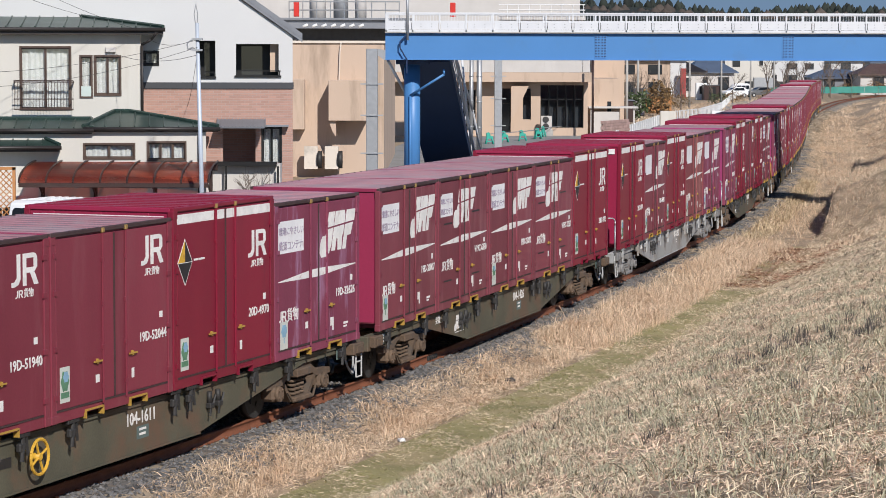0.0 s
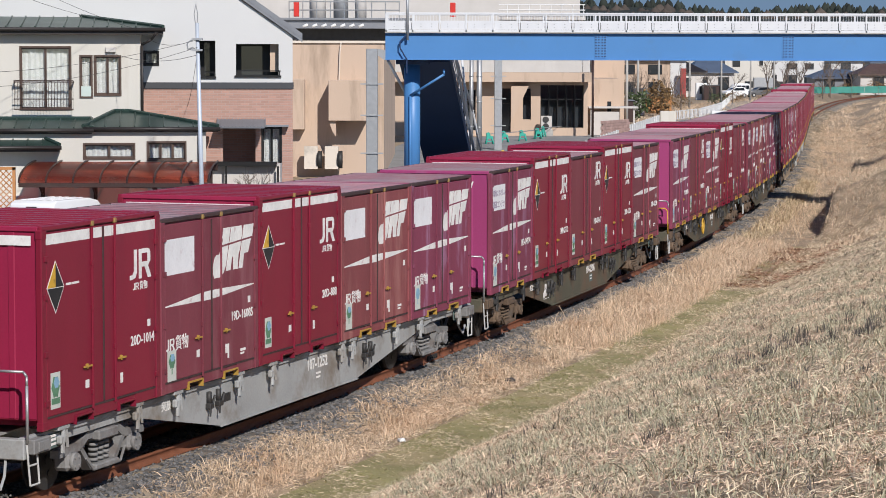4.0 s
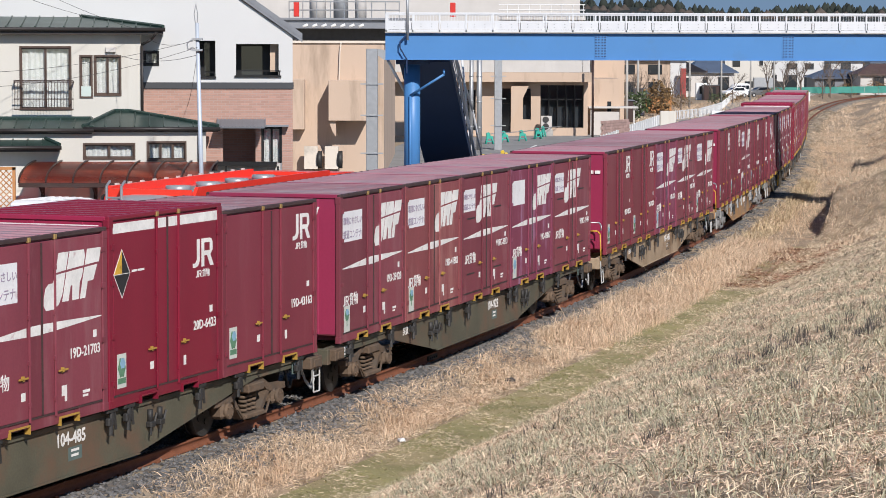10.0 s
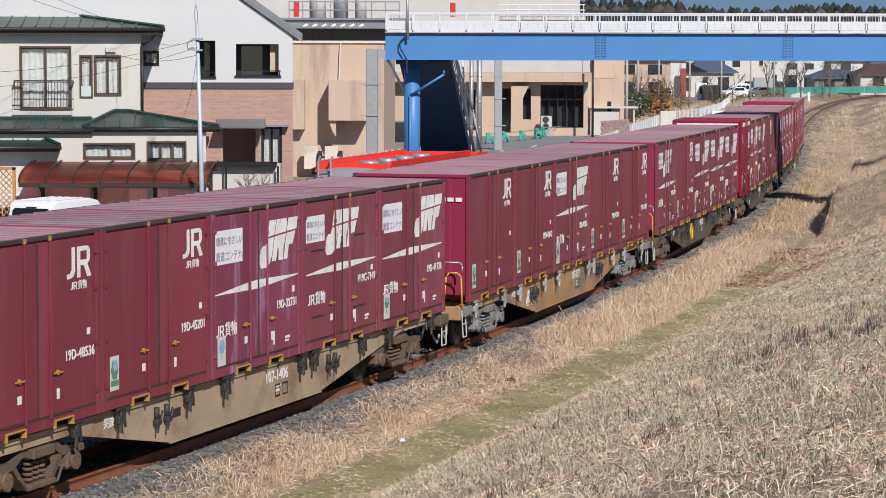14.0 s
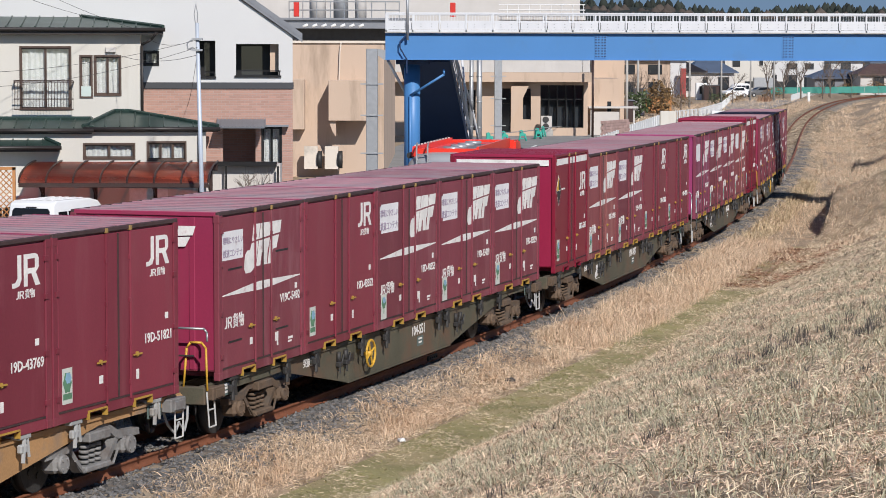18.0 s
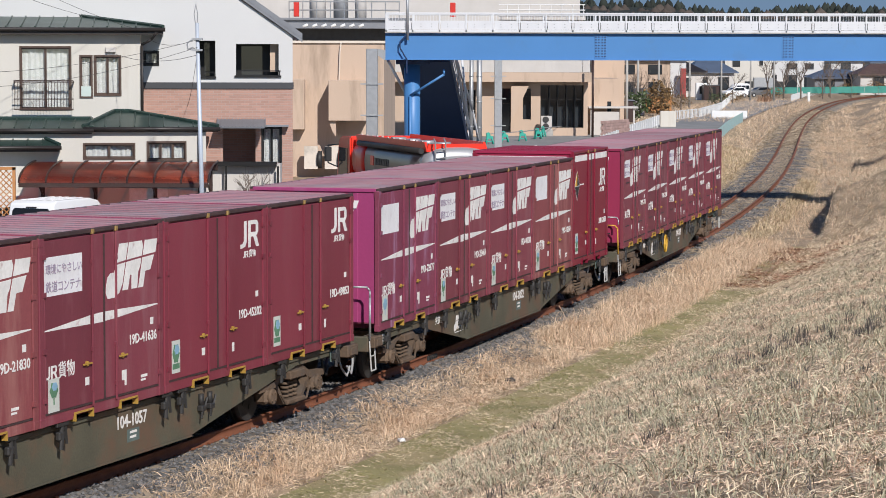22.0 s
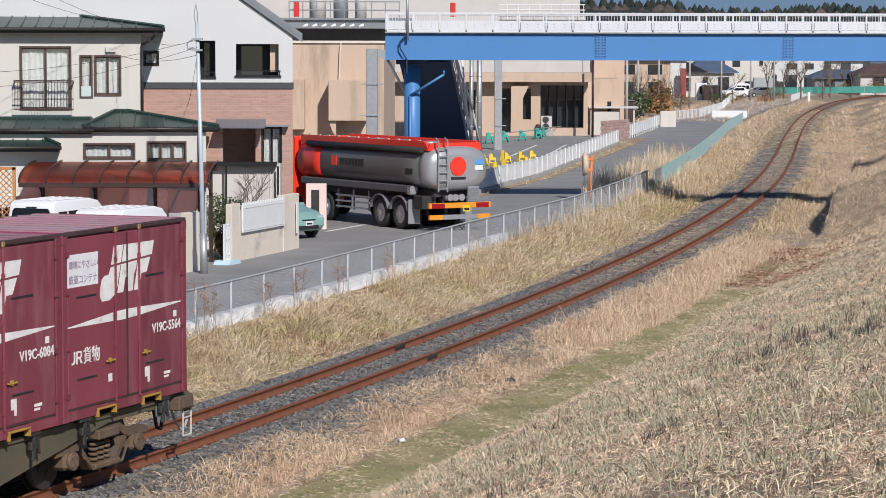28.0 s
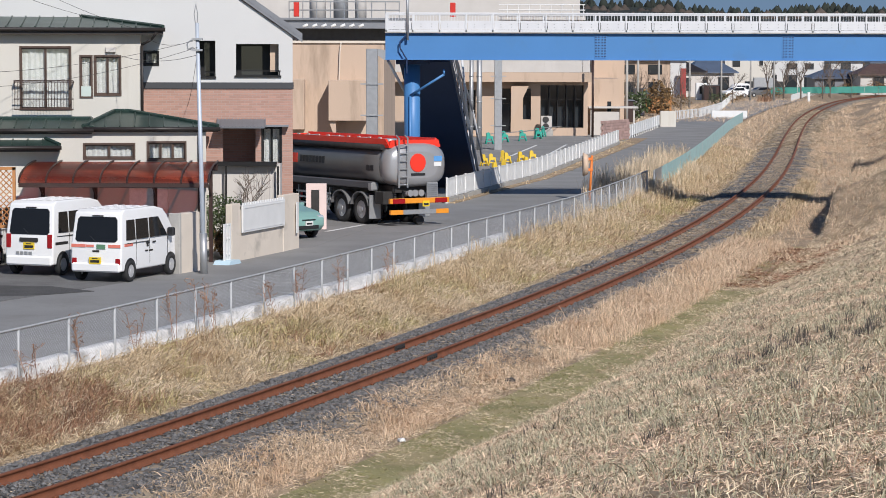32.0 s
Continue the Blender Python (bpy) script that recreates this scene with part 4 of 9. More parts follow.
    for q in (quad(0.52, 0.60, 0.36, 0.50), quad(-0.55, -0.44, 0.42, 0.53), quad(1.40, 1.50, 1.13 if kind in ("plain", "vent") else 1.06, 1.22 if kind in ("plain", "vent") else 1.16)):
        mark("small_label", [q], M_MARK, c, f)
    return c


CONTAINER = {}


def container_of(kind, tint, blank, serial):
    key = (kind, tint, blank)
    H = 2.69 if kind == "tall" else CH
    if key not in CONTAINER:
        CONTAINER[key] = container_base(kind, tint, H, blank)
    c = copy_thing(CONTAINER[key], pose(0, 0, 0))
    if serial:
        size = 0.19
        zt = 0.96 if kind == "vent" else 0.84
        lettering("serial_number", serial, size, M_MARK, c, pose(1.62 if kind != "old" else 1.60, SIDE + 0.007, zt, 90), align="RIGHT")
    return c


# wagons, front to rear: frame material, bogie material, number, handwheel, corner rail, slogan emblem, containers
P_, T_, O_, V_ = "plain", "tall", "old", "vent"
TRAIN = [
    (M_OLIVE, M_BOGIE, "104-1611", 1, 0, 0, [(P_, "maroon", 0, ""), (P_, "maroon", 0, "19D-51940"), (P_, "maroon", 0, "19D-52044"), (T_, "crimson", 0, "20D-4970"), (O_, "purple", 0, "19D-32626")]),
    (M_OLIVE, M_BOGIE, "104-1426", 0, 0, 1, [(O_, "dusty", 0, "19D-36007"), (V_, "dusty", 0, "V19C-6390"), (O_, "dusty", 0, "19D-25092"), (V_, "dusty", 0, "V19C-1351"), (T_, "crimson", 0, "20D-1013")]),
    (M_GREYF, M_BOGIEG, "107-1252", 0, 1, 0, [(T_, "crimson", 0, "20D-1014"), (O_, "dusty", 1, "19D-16085"), (T_, "crimson", 0, "20D-888"), (O_, "brown", 1, ""), (O_, "purple", 1, "")]),
    (M_OLIVE, M_BOGIE, "104-2506", 0, 2, 1, [(O_, "purple", 0, "19D-34974"), (T_, "crimson", 0, "20D-2773"), (P_, "maroon", 0, "19D-51647"), (T_, "crimson", 0, "20D-1336"), (O_, "dusty", 0, "19D-33526")]),
    (M_OLIVE, M_BOGIE, "104-485", 1, 3, 0, [(O_, "purple", 0, "19D-30258"), (P_, "maroon", 0, "19D-45770"), (O_, "dusty", 0, "19D-21703"), (T_, "crimson", 0, "20D-6423"), (P_, "maroon", 0, "19D-43163")]),
    (M_OLIVE, M_BOGIE, "104-922", 0, 0, 0, [(O_, "dusty", 0, "19D-39128"), (O_, "brown", 0, "19D-41882"), (V_, "dusty", 0, "V19C-3313"), (O_, "purple", 1, "19D-16867"), (V_, "dusty", 0, "V19C-1144")]),
    (M_TAN, M_BOGIE, "107-1406", 0, 3, 0, [(P_, "maroon", 0, "19D-48536"), (P_, "maroon", 0, "19D-45201"), (O_, "purple", 0, "19D-32731"), (V_, "dusty", 0, "V19C-7149"), (O_, "dusty", 0, "19D-41736")]),
    (M_RUSTY, M_BOGIEG, "107-937", 0, 3, 1, [(P_, "maroon", 0, ""), (P_, "maroon", 0, "19D-42642"), (O_, "dusty", 0, "19D-41565"), (P_, "maroon", 0, "19D-43769"), (P_, "maroon", 0, "19D-51821")]),
    (M_OLIVE, M_BOGIE, "104-551", 1, 3, 0, [(V_, "dusty", 0, "V19C-5492"), (P_, "maroon", 0, "19D-43352"), (O_, "dusty", 0, "19D-40553"), (O_, "dusty", 0, "19D-33439"), (O_, "dusty", 0, "19D-33929")]),
    (M_OLIVE, M_BOGIE, "104-1057", 0, 0, 1, [(T_, "crimson", 0, "20D-3387"), (O_, "brown", 0, "19D-21830"), (O_, "dusty", 0, "19D-41636"), (P_, "maroon", 0, "19D-45202"), (P_, "maroon", 0, "19D-49853")]),
    (M_OLIVE, M_BOGIE, "104-2052", 0, 2, 1, [(O_, "purple", 1, "19D-22677"), (O_, "dusty", 0, "19D-25469"), (O_, "dusty", 0, "19D-40338"), (O_, "brown", 1, "19D-18260"), (T_, "crimson", 0, "20D-2089")]),
    (M_OLIVE, M_BOGIE, "104-1429", 1, 3, 1, [(V_, "dusty", 0, "V19C-710"), (V_, "dusty", 0, "V19C-1208"), (V_, "dusty", 0, "V19C-1007"), (V_, "dusty", 0, "V19C-6084"), (V_, "dusty", 0, "V19C-5564")]),
]
WHEEL_R = 0.41


def wheelset_mesh():
    bm = BM()
    tube(bm, (0, -0.66, 0), (0, 0.66, 0), 0.07, 8)
    for sy in (-1, 1):
        tube(bm, (0, sy * 0.50, 0), (0, sy * 0.64, 0), WHEEL_R, 20)
        tube(bm, (0, sy * 0.485, 0), (0, sy * 0.51, 0), WHEEL_R + 0.03, 20)
        for i in range(5):
            a = math.tau * i / 5
            tube(bm, (0.2 * math.cos(a), sy * 0.63, 0.2 * math.sin(a)), (0.2 * math.cos(a), sy * 0.655, 0.2 * math.sin(a)), 0.05, 8)
    return mesh_of("wheelset", bm, M_DARK)


WHEELSET = wheelset_mesh()


def bogie_part(wagon, x, material):
    """A side-frame bogie with coil springs, axle boxes and brake gear."""
    bm = BM()
    for sy in (-1, 1):
        y0, y1 = sorted((sy * 0.88, sy * 1.02))
        prism(bm, [(-1.32, 0.50), (-1.30, 0.60), (-0.72, 0.63), (-0.40, 0.78), (0.40, 0.78), (0.72, 0.63), (1.30, 0.60), (1.32, 0.50), (0.66, 0.52), (0.46, 0.64), (-0.46, 0.64), (-0.66, 0.52)], y0, y1)
        for ax in (-0.95, 0.95):
            box(bm, ax - 0.16, ax + 0.16, min(sy * 0.80, sy * 1.05), max(sy * 0.80, sy * 1.05), 0.29, 0.55, 0.05)
            tube(bm, (ax, sy * 1.02, 0.41), (ax, sy * 1.10, 0.41), 0.125, 12)
            for k in range(4):
                a = math.tau * (k + 0.5) / 4
                tube(bm, (ax + 0.085 * math.cos(a), sy * 1.09, 0.41 + 0.085 * math.sin(a)), (ax + 0.085 * math.cos(a), sy * 1.115, 0.41 + 0.085 * math.sin(a)), 0.022, 6)
        for cx in (-0.17, 0.0, 0.17):
            for k in range(4):
                tube(bm, (cx, sy * 0.95 - 0.0, 0.30 + k * 0.07), (cx, sy * 0.95, 0.34 + k * 0.07), 0.075, 8)
        prism(bm, [(-0.70, 0.53), (-0.62, 0.56), (-0.34, 0.28), (-0.38, 0.20)], y0, y1)
        prism(bm, [(0.70, 0.53), (0.62, 0.56), (0.34, 0.28), (0.38, 0.20)], y0, y1)
        box(bm, -0.36, 0.36, min(sy * 0.9, sy * 1.1), max(sy * 0.9, sy * 1.1), 0.20, 0.28, 0.02)
        box(bm, -0.30, 0.30, min(sy * 0.85, sy * 1.12), max(sy * 0.85, sy * 1.12), 0.60, 0.74, 0.02)
        pipe(bm, [(-0.6, sy * 1.06, 0.40), (-0.42, sy * 1.08, 0.22), (0.42, sy * 1.08, 0.22), (0.6, sy * 1.06, 0.40)], 0.02)
        for ax in (-0.42, 0.42):
            box(bm, ax - 0.05, ax + 0.05, min(sy * 0.6, sy * 0.72), max(sy * 0.6, sy * 0.72), 0.25, 0.60, 0.02)
    box(bm, -0.22, 0.22, -0.9, 0.9, 0.52, 0.78, 0.02)
    b = part("bogie", bm, material, wagon, "dusty two-axle bogie")
    b.matrix_basis = pose(x, 0, 0)
    sets = []
    for ax in (-0.95, 0.95):
        w = share("wheelset", WHEELSET, b, pose(ax, 0, WHEEL_R))
        sets.append(w)
    return sets


def wagon_of(i):
    frame_mat, bogie_mat, number, wheel, rails, emblem, load = TRAIN[i]
    colour = {M_OLIVE: "olive-brown", M_TAN: "dusty tan", M_RUSTY: "rust-orange", M_GREYF: "grey"}[frame_mat]
    w = thing("container_wagon", pose(0, 0, 0), "long flat container wagon with a grimy %s frame" % colour, "wagon", "wagons of the train")
    L = 9.42
    # fish-bellied side sills
    b0 = -3.0
    belly = [(-L, 0.77), (b0 - 3.15, 0.77), (b0, 0.21), (3.0, 0.21), (7.0, 0.80), (L, 0.80), (L, 0.93), (-L, 0.93)]
    for sy in (-1, 1):
        bm = BM()
        prism(bm, belly, *sorted((sy * 1.04, sy * 1.07)))
        y0, y1 = sorted((sy * 1.02, sy * 1.10))
        box(bm, -L, L, y0, y1, 0.88, 0.95, 0.006)
        for xa in np.arange(-3.0, 3.1, 1.5):
            box(bm, xa - 0.02, xa + 0.02, *sorted((sy * 0.98, sy * 1.04)), 0.36, 0.9)
        prism(bm, [(b0, 0.195), (3.0, 0.195), (3.0, 0.215), (b0, 0.215)], *sorted((sy * 0.98, sy * 1.10)))
        part("side_sill", bm, frame_mat, w, "fish-bellied side sill")
    bm = BM()
    box(bm, -L, L, -0.22, 0.22, 0.62, 0.92)
    for xa in np.arange(-9.2, 9.3, 0.92):
        box(bm, xa - 0.05, xa + 0.05, -1.05, 1.05, 0.78, 0.90)
    for xa in (-L + 0.06, L - 0.06):
        box(bm, xa - 0.08, xa + 0.08, -1.12, 1.12, 0.66, 0.93, 0.015)
    box(bm, -L, L, -0.55, 0.55, 0.90, 0.925)
    part("underframe", bm, frame_mat, w)
    # container supports with clamps
    for k in range(5):
        xc = (k - 2) * BAY
        for dx in ((-1.15, 1.15) if k != 2 else (-1.15, 1.98)):
            bm = BM()
            for sy in (-1,):
                box(bm, xc + dx - 0.16, xc + dx + 0.16, *sorted((sy * 0.95, sy * 1.2)), 0.93, 0.99, 0.01)
                tube(bm, (xc + dx - 0.05, sy * 1.19, 0.62), (xc + dx + 0.02, sy * 1.17, 0.95), 0.03, 6)
                box(bm, xc + dx - 0.10, xc + dx + 0.08, *sorted((sy * 1.12, sy * 1.2)), 0.74, 0.86, 0.02)
                tube(bm, (xc + dx + 0.14, sy * 1.17, 0.68), (xc + dx + 0.10, sy * 1.17, 0.94), 0.022, 6)
            part("clamp", bm, M_DARK if bogie_mat is M_BOGIE else M_GREYF, w, "dark container clamp")
    # coupler, hoses, end fittings
    for sx in (-1, 1):
        bm = BM()
        box(bm, *sorted((sx * (L - 0.3), sx * (L + 0.36))), -0.1, 0.1, 0.68, 0.86, 0.02)
        box(bm, *sorted((sx * (L + 0.28), sx * (L + 0.56))), -0.17, 0.17, 0.62, 0.92, 0.04)
        part("coupler", bm, M_DARK, w, "dark knuckle coupler")
        for yy in (-0.45, 0.4):
            bm = BM()
            pipe(bm, [(sx * (L + 0.02), yy, 0.72), (sx * (L + 0.18), yy * 0.95, 0.55), (sx * (L + 0.30), yy * 0.9, 0.32), (sx * (L + 0.44), yy * 0.88, 0.28), (sx * (L + 0.52), yy * 0.86, 0.42)], 0.028, 7)
            part("brake_hose", bm, M_BLACK, w, "black brake hose")
        bm = BM()
        box(bm, *sorted((sx * (L - 0.55), sx * (L - 0.08))), -1.22, -1.05, 0.72, 0.92, 0.015)
        box(bm, *sorted((sx * (L - 0.45), sx * (L - 0.18))), -1.24, -1.2, 0.75, 0.88, 0.006)
        part("end_box", bm, bogie_mat, w, "small end bracket")
        bm = BM()
        box(bm, *sorted((sx * (L - 1.05), sx * (L - 0.65))), -1.11, -1.085, 0.70, 0.90, 0.004)
        nb = part("name_board", bm, M_PLATE, w, "small dark name board")
        mark("caption_bar", [quad(min(sx * (L - 1.0), sx * (L - 0.7)), max(sx * (L - 1.0), sx * (L - 0.7)), z, z + 0.035) for z in (0.74, 0.80, 0.85)], M_MARK, nb, -1.113)
        bm = BM()
        pipe(bm, [(sx * (L - 0.1), -0.8, 0.8), (sx * (L + 0.05), -0.85, 0.45), (sx * (L + 0.22), -0.88, 0.30), (sx * (L + 0.40), -0.86, 0.45)], 0.02, 6)
        part("air_hose", bm, M_GREYF, w, "pale air hose")
    if rails or wheel:
        for x, d in ((-L + 0.02, 1), (L - 0.02, -1)):
            bm = BM()
            pipe(bm, [(x, -1.14, 0.86), (x + d * 0.05, -1.16, 0.32), (x + d * 0.30, -1.16, 0.32), (x + d * 0.26, -1.14, 0.86)], 0.014, 6)
            tube(bm, (x + d * 0.03, -1.15, 0.58), (x + d * 0.28, -1.15, 0.58), 0.014, 6)
            part("step", bm, M_STEP, w, "pale steel stirrup step")
    if rails:
        bm = BM()
        top = 1.75
        pipe(bm, [(-L + 0.02, -1.15, 1.62), (-L + 0.02, -1.15, top), (-L + 0.02, -1.10, top + 0.06), (-L + 0.02, -0.6, top + 0.06)], 0.018, 7)
        part("corner_rail", bm, M_GALV, w, "bent grey pipe hand rail")
        bm = BM()
        if rails == 3:
            pipe(bm, [(-L + 0.02, -1.15, 0.88), (-L + 0.02, -1.13, 1.52), (-L + 0.02, -1.06, 1.60), (-L + 0.02, -0.88, 1.60), (-L + 0.02, -0.82, 1.52), (-L + 0.02, -0.76, 0.88)], 0.018, 7)
        else:
            tube(bm, (-L + 0.02, -1.15, 0.88), (-L + 0.02, -1.15, 1.63), 0.021, 7)
        part("rail_upright", bm, M_YELLOW if rails == 3 else M_GALV, w, "yellow rail hoop" if rails == 3 else "grey rail upright")
    if rails == 3:
        bm = BM()
        pipe(bm, [(-L - 0.02, -0.62, 0.9), (-L - 0.02, -0.62, 2.0), (-L + 0.05, -0.62, 2.03)], 0.02, 7)
        pipe(bm, [(-L - 0.02, -0.95, 1.4), (-L - 0.02, -0.62, 1.4)], 0.015)
        part("hand_rail", bm, M_DARK, w, "dark pipe hand rail")
    # lettering on the sill
    y = -1.0735
    px = 0.9
    pl = mark("number_plate", [quad(px + 0.04, px + 0.42, 0.40, 0.585)], M_PLATE if frame_mat is M_OLIVE else frame_mat, w, y + 0.001, 0.002)
    lettering("frame_number", number, 0.25, M_MARK, w, pose(px - 0.3, y, 0.63, 90))
    mark("caption_bar", [quad(px + 0.12, px + 0.34, 0.52, 0.555), quad(px + 0.12, px + 0.32, 0.45, 0.485)], M_MARK, w, y)
    if frame_mat in (M_TAN, M_RUSTY):
        for dx in (0.1, 0.42):
            mark("caption_frame", [quad(px + dx, px + dx + 0.22, 0.36, 0.39), quad(px + dx, px + dx + 0.22, 0.54, 0.57), quad(px + dx, px + dx + 0.03, 0.39, 0.54), quad(px + dx + 0.19, px + dx + 0.22, 0.39, 0.54)], M_BLACK, w, y)
    lettering("notice", "突放禁止", 0.17, M_MARK, w, pose(-5.15, y, 0.72, 90))
    if emblem:
        mark("emblem", big_emblem(-3.70, 0.47, 0.36, 0.42), M_MARK, w, y, label="faded white emblem")
        mark("emblem_line", [quad(-3.8, -3.2, 0.405, 0.42)], M_MARK, w, y)
    bm = BM()
    prism(bm, [(-2.95, 0.56), (-2.62, 0.56), (-2.62, 0.69), (-2.95, 0.69)], y - 0.002, y + 0.003)
    part("lifting_slot", bm, M_BLACK, w, "dark slot in the sill")
    # brake gear under the clamps
    for xa in (-3.5, -3.15, 3.3, 3.6):
        bm = BM()
        tube(bm, (xa, -1.10, 0.60), (xa, -1.10, 0.80), 0.045, 7)
        box(bm, xa - 0.08, xa + 0.08, -1.16, -1.07, 0.54, 0.63, 0.015)
        tube(bm, (xa - 0.04, -1.14, 0.56), (xa - 0.09, -1.16, 0.44), 0.016, 5)
        tube(bm, (xa + 0.05, -1.14, 0.60), (xa + 0.11, -1.15, 0.74), 0.02, 5)
        part("brake_valve", bm, M_DARK, w, "dark brake valve with lever")
    if wheel:
        bm = BM()
        cx, cz, R = -2.1, 0.62, 0.235
        n = 20
        ring = [(cx + R * math.cos(math.tau * k / n), -1.2, cz + R * math.sin(math.tau * k / n)) for k in range(n + 1)]
        pipe(bm, ring, 0.022, 6)
        for k in range(4):
            a = math.tau * k / 4 + 0.4
            tube(bm, (cx, -1.19, cz), (cx + R * math.cos(a), -1.2, cz + R * math.sin(a)), 0.018, 6)
        tube(bm, (cx, -1.22, cz), (cx, -1.05, cz), 0.05, 8)
        part("brake_handwheel", bm, M_YELLOW, w, "yellow brake handwheel")
    axles = bogie_part(w, -6.95, bogie_mat) + bogie_part(w, 6.95, bogie_mat)
    return w, [container_of(*c) for c in load], axles


CONSIST = [wagon_of(i) for i in range(len(TRAIN))]
for c in CONTAINER.values():
    for o in (*c.children_recursive, c):
        bpy.data.objects.remove(o)
# where the first wagon's load begins, second by second
RUN = ((0.0, 6.19), (1.0, -1.84), (2.0, -9.95), (3.5, -22.05), (5.5, -38.1), (7.0, -50.54), (8.0, -58.78), (9.0, -66.91), (11.0, -83.04), (12.0, -91.17), (13.0, -99.28), (14.5, -111.29), (16.5, -127.38), (18.0, -139.49), (20.0, -155.44), (22.0, -171.57), (23.0, -179.58), (24.0, -187.49), (25.5, -199.08), (27.5, -214.5), (28.5, -221.67), (32.0, -246.0))
# slack in the couplings
SLACK = (0.29, -0.19, -0.25, -0.36, 0.37, -0.07, 0.16, 0.27, 0.05, -0.09, -0.29, 0.09)


def wagon_pose(s_front):
    sc = s_front + 9.34
    xa, ya, _, _ = on_line(sc - 6.95)
    xb, yb, _, _ = on_line(sc + 6.95)
    return pose((xa + xb) / 2, (ya + yb) / 2, 0, 0, 0, math.degrees(math.atan2(yb - ya, xb - xa)))


def train_motion():
    ts = [k * 0.5 for k in range(65)]
    run = np.interp(ts, [r[0] for r in RUN], [r[1] for r in RUN])
    for i, (w, load, axles) in enumerate(CONSIST):
        poses = [wagon_pose(s + i * PITCH + SLACK[i]) for s in run]
        walk(w, list(zip(ts, poses)))
        for k, c in enumerate(load):
            off = pose((k - 2) * BAY, 0, CZ)
            walk(c, [(t, p @ off) for t, p in zip(ts, poses)])
# ---------------- footbridge ----------------
M_BLUE = mat("blue_paint", (0.065, 0.21, 0.47), 0.45, 0, 0.05, 0.6, 30, 0.03, dirt=(0.07, 0.20, 0.42), dirt_amt=0.2)
# much darker blue than the girders: pier head, cross beams, bolts, cable and stair
M_NAVY = mat("dark_blue", (0.022, 0.045, 0.11), 0.5, 0, 0.12, 1, 30, 0.05)
M_RAILW = mat("white_railing_paint", (0.63, 0.64, 0.66), 0.45, 0, 0.06, 2, 30, 0.03)
BY0, BY1 = 99.0, 101.6


def build_bridge():
    b = thing("footbridge", pose(0, 0, 0), "blue steel footbridge with white railings over the railway", "footbridge")
    xl, xr = -2.3, 27.0
    for y in (BY0, BY1):
        bm = BM()
        prism(bm, [(y - 0.10, 5.73), (y + 0.13, 5.73), (y + 0.13, 5.76), (y + 0.03, 5.76), (y + 0.03, 6.745), (y + 0.13, 6.745), (y + 0.13, 6.775), (y - 0.10, 6.775), (y - 0.10, 6.745), (y, 6.745), (y, 5.76), (y - 0.10, 5.76)], xl, xr, axis="x")
        part("girder", bm, M_BLUE, b, "blue plate girder")
        for xs in (6.22, 13.65, 21.1):
            bm = BM()
            box(bm, xs - 0.24, xs + 0.24, y - 0.014, y, 5.80, 6.72)
            part("splice_plate", bm, M_BLUE, b, "bolted splice plate")
            bolt = mesh_of("bolt", box(BM(), -0.03, 0.03, -0.03, -0.014, -0.02, 0.02), M_NAVY)
            for k in range(8):
                for dx in (-0.18, -0.07, 0.07, 0.18):
                    share("bolt", bolt, b, pose(xs + dx, y, 5.88 + k * 0.11))
    bm = BM()
    box(bm, xl, xr, BY0 + 0.05, BY1, 6.45, 6.6)
    box(bm, xl - 0.02, xr, BY0 - 0.16, BY1 + 0.16, 6.79, 6.84)
    part("deck", bm, M_CONCRETE, b, "concrete deck")
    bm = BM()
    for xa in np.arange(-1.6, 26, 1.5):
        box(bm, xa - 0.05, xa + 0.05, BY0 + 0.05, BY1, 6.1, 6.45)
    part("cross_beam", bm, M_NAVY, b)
    # railing: posts, top rail, pickets above a toe panel
    for y in (BY0 - 0.1, BY1 + 0.1):
        bm = BM()
        box(bm, xl, xr, y - 0.035, y + 0.035, 7.53, 7.60, 0.01)
        box(bm, xl, xr, y - 0.02, y + 0.02, 7.24, 7.28)
        box(bm, xl, xr, y - 0.03, y + 0.03, 6.84, 6.92)
        part("top_rail", bm, M_RAILW, b, "white hand rail")
        x = xl + 0.03
        k = 0
        while x < xr:
            bm = BM()
            box(bm, x - 0.035, x + 0.035, y - 0.03, y + 0.03, 6.78, 7.56, 0.008)
            part("rail_post", bm, M_RAILW, b)
            x1 = min(x + 1.055, xr)
            if y < BY0:
                bm = BM()
                box(bm, x + 0.06, x1 - 0.06, y - 0.008, y + 0.008, 6.93, 7.22, 0.0)
                part("toe_panel", bm, M_RAILW, b, "white toe panel")
                bm = BM()
                for q in range(2):
                    for z in (7.02, 7.13):
                        box(bm, x + 0.3 + q * 0.42, x + 0.34 + q * 0.42, y - 0.014, y - 0.008, z, z + 0.03)
                part("bolt_plate", bm, M_GALV, b)
                bm = BM()
                for q in range(8):
                    xx = x + 0.14 + q * 0.112
                    box(bm, xx - 0.007, xx + 0.007, y - 0.007, y + 0.007, 7.28, 7.53)
                part("picket_row", bm, M_RAILW, b)
            x = x1 if x1 < xr else xr + 1
            k += 1
    # landing, pier and stair
    bm = BM()
    tube(bm, (-1.255, 100.4, -0.1), (-1.255, 100.4, 5.74), 0.325, 28)
    part("pier", bm, M_BLUE, b, "round blue steel pier")
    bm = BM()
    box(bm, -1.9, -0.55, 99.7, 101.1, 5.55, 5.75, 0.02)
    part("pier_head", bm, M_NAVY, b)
    bm = BM()
    pipe(bm, [(-1.33, 100.03, 0.3), (-1.33, 100.03, 4.3), (0.02, 99.5, 5.15), (0.02, 99.5, 5.35)], 0.05, 8)
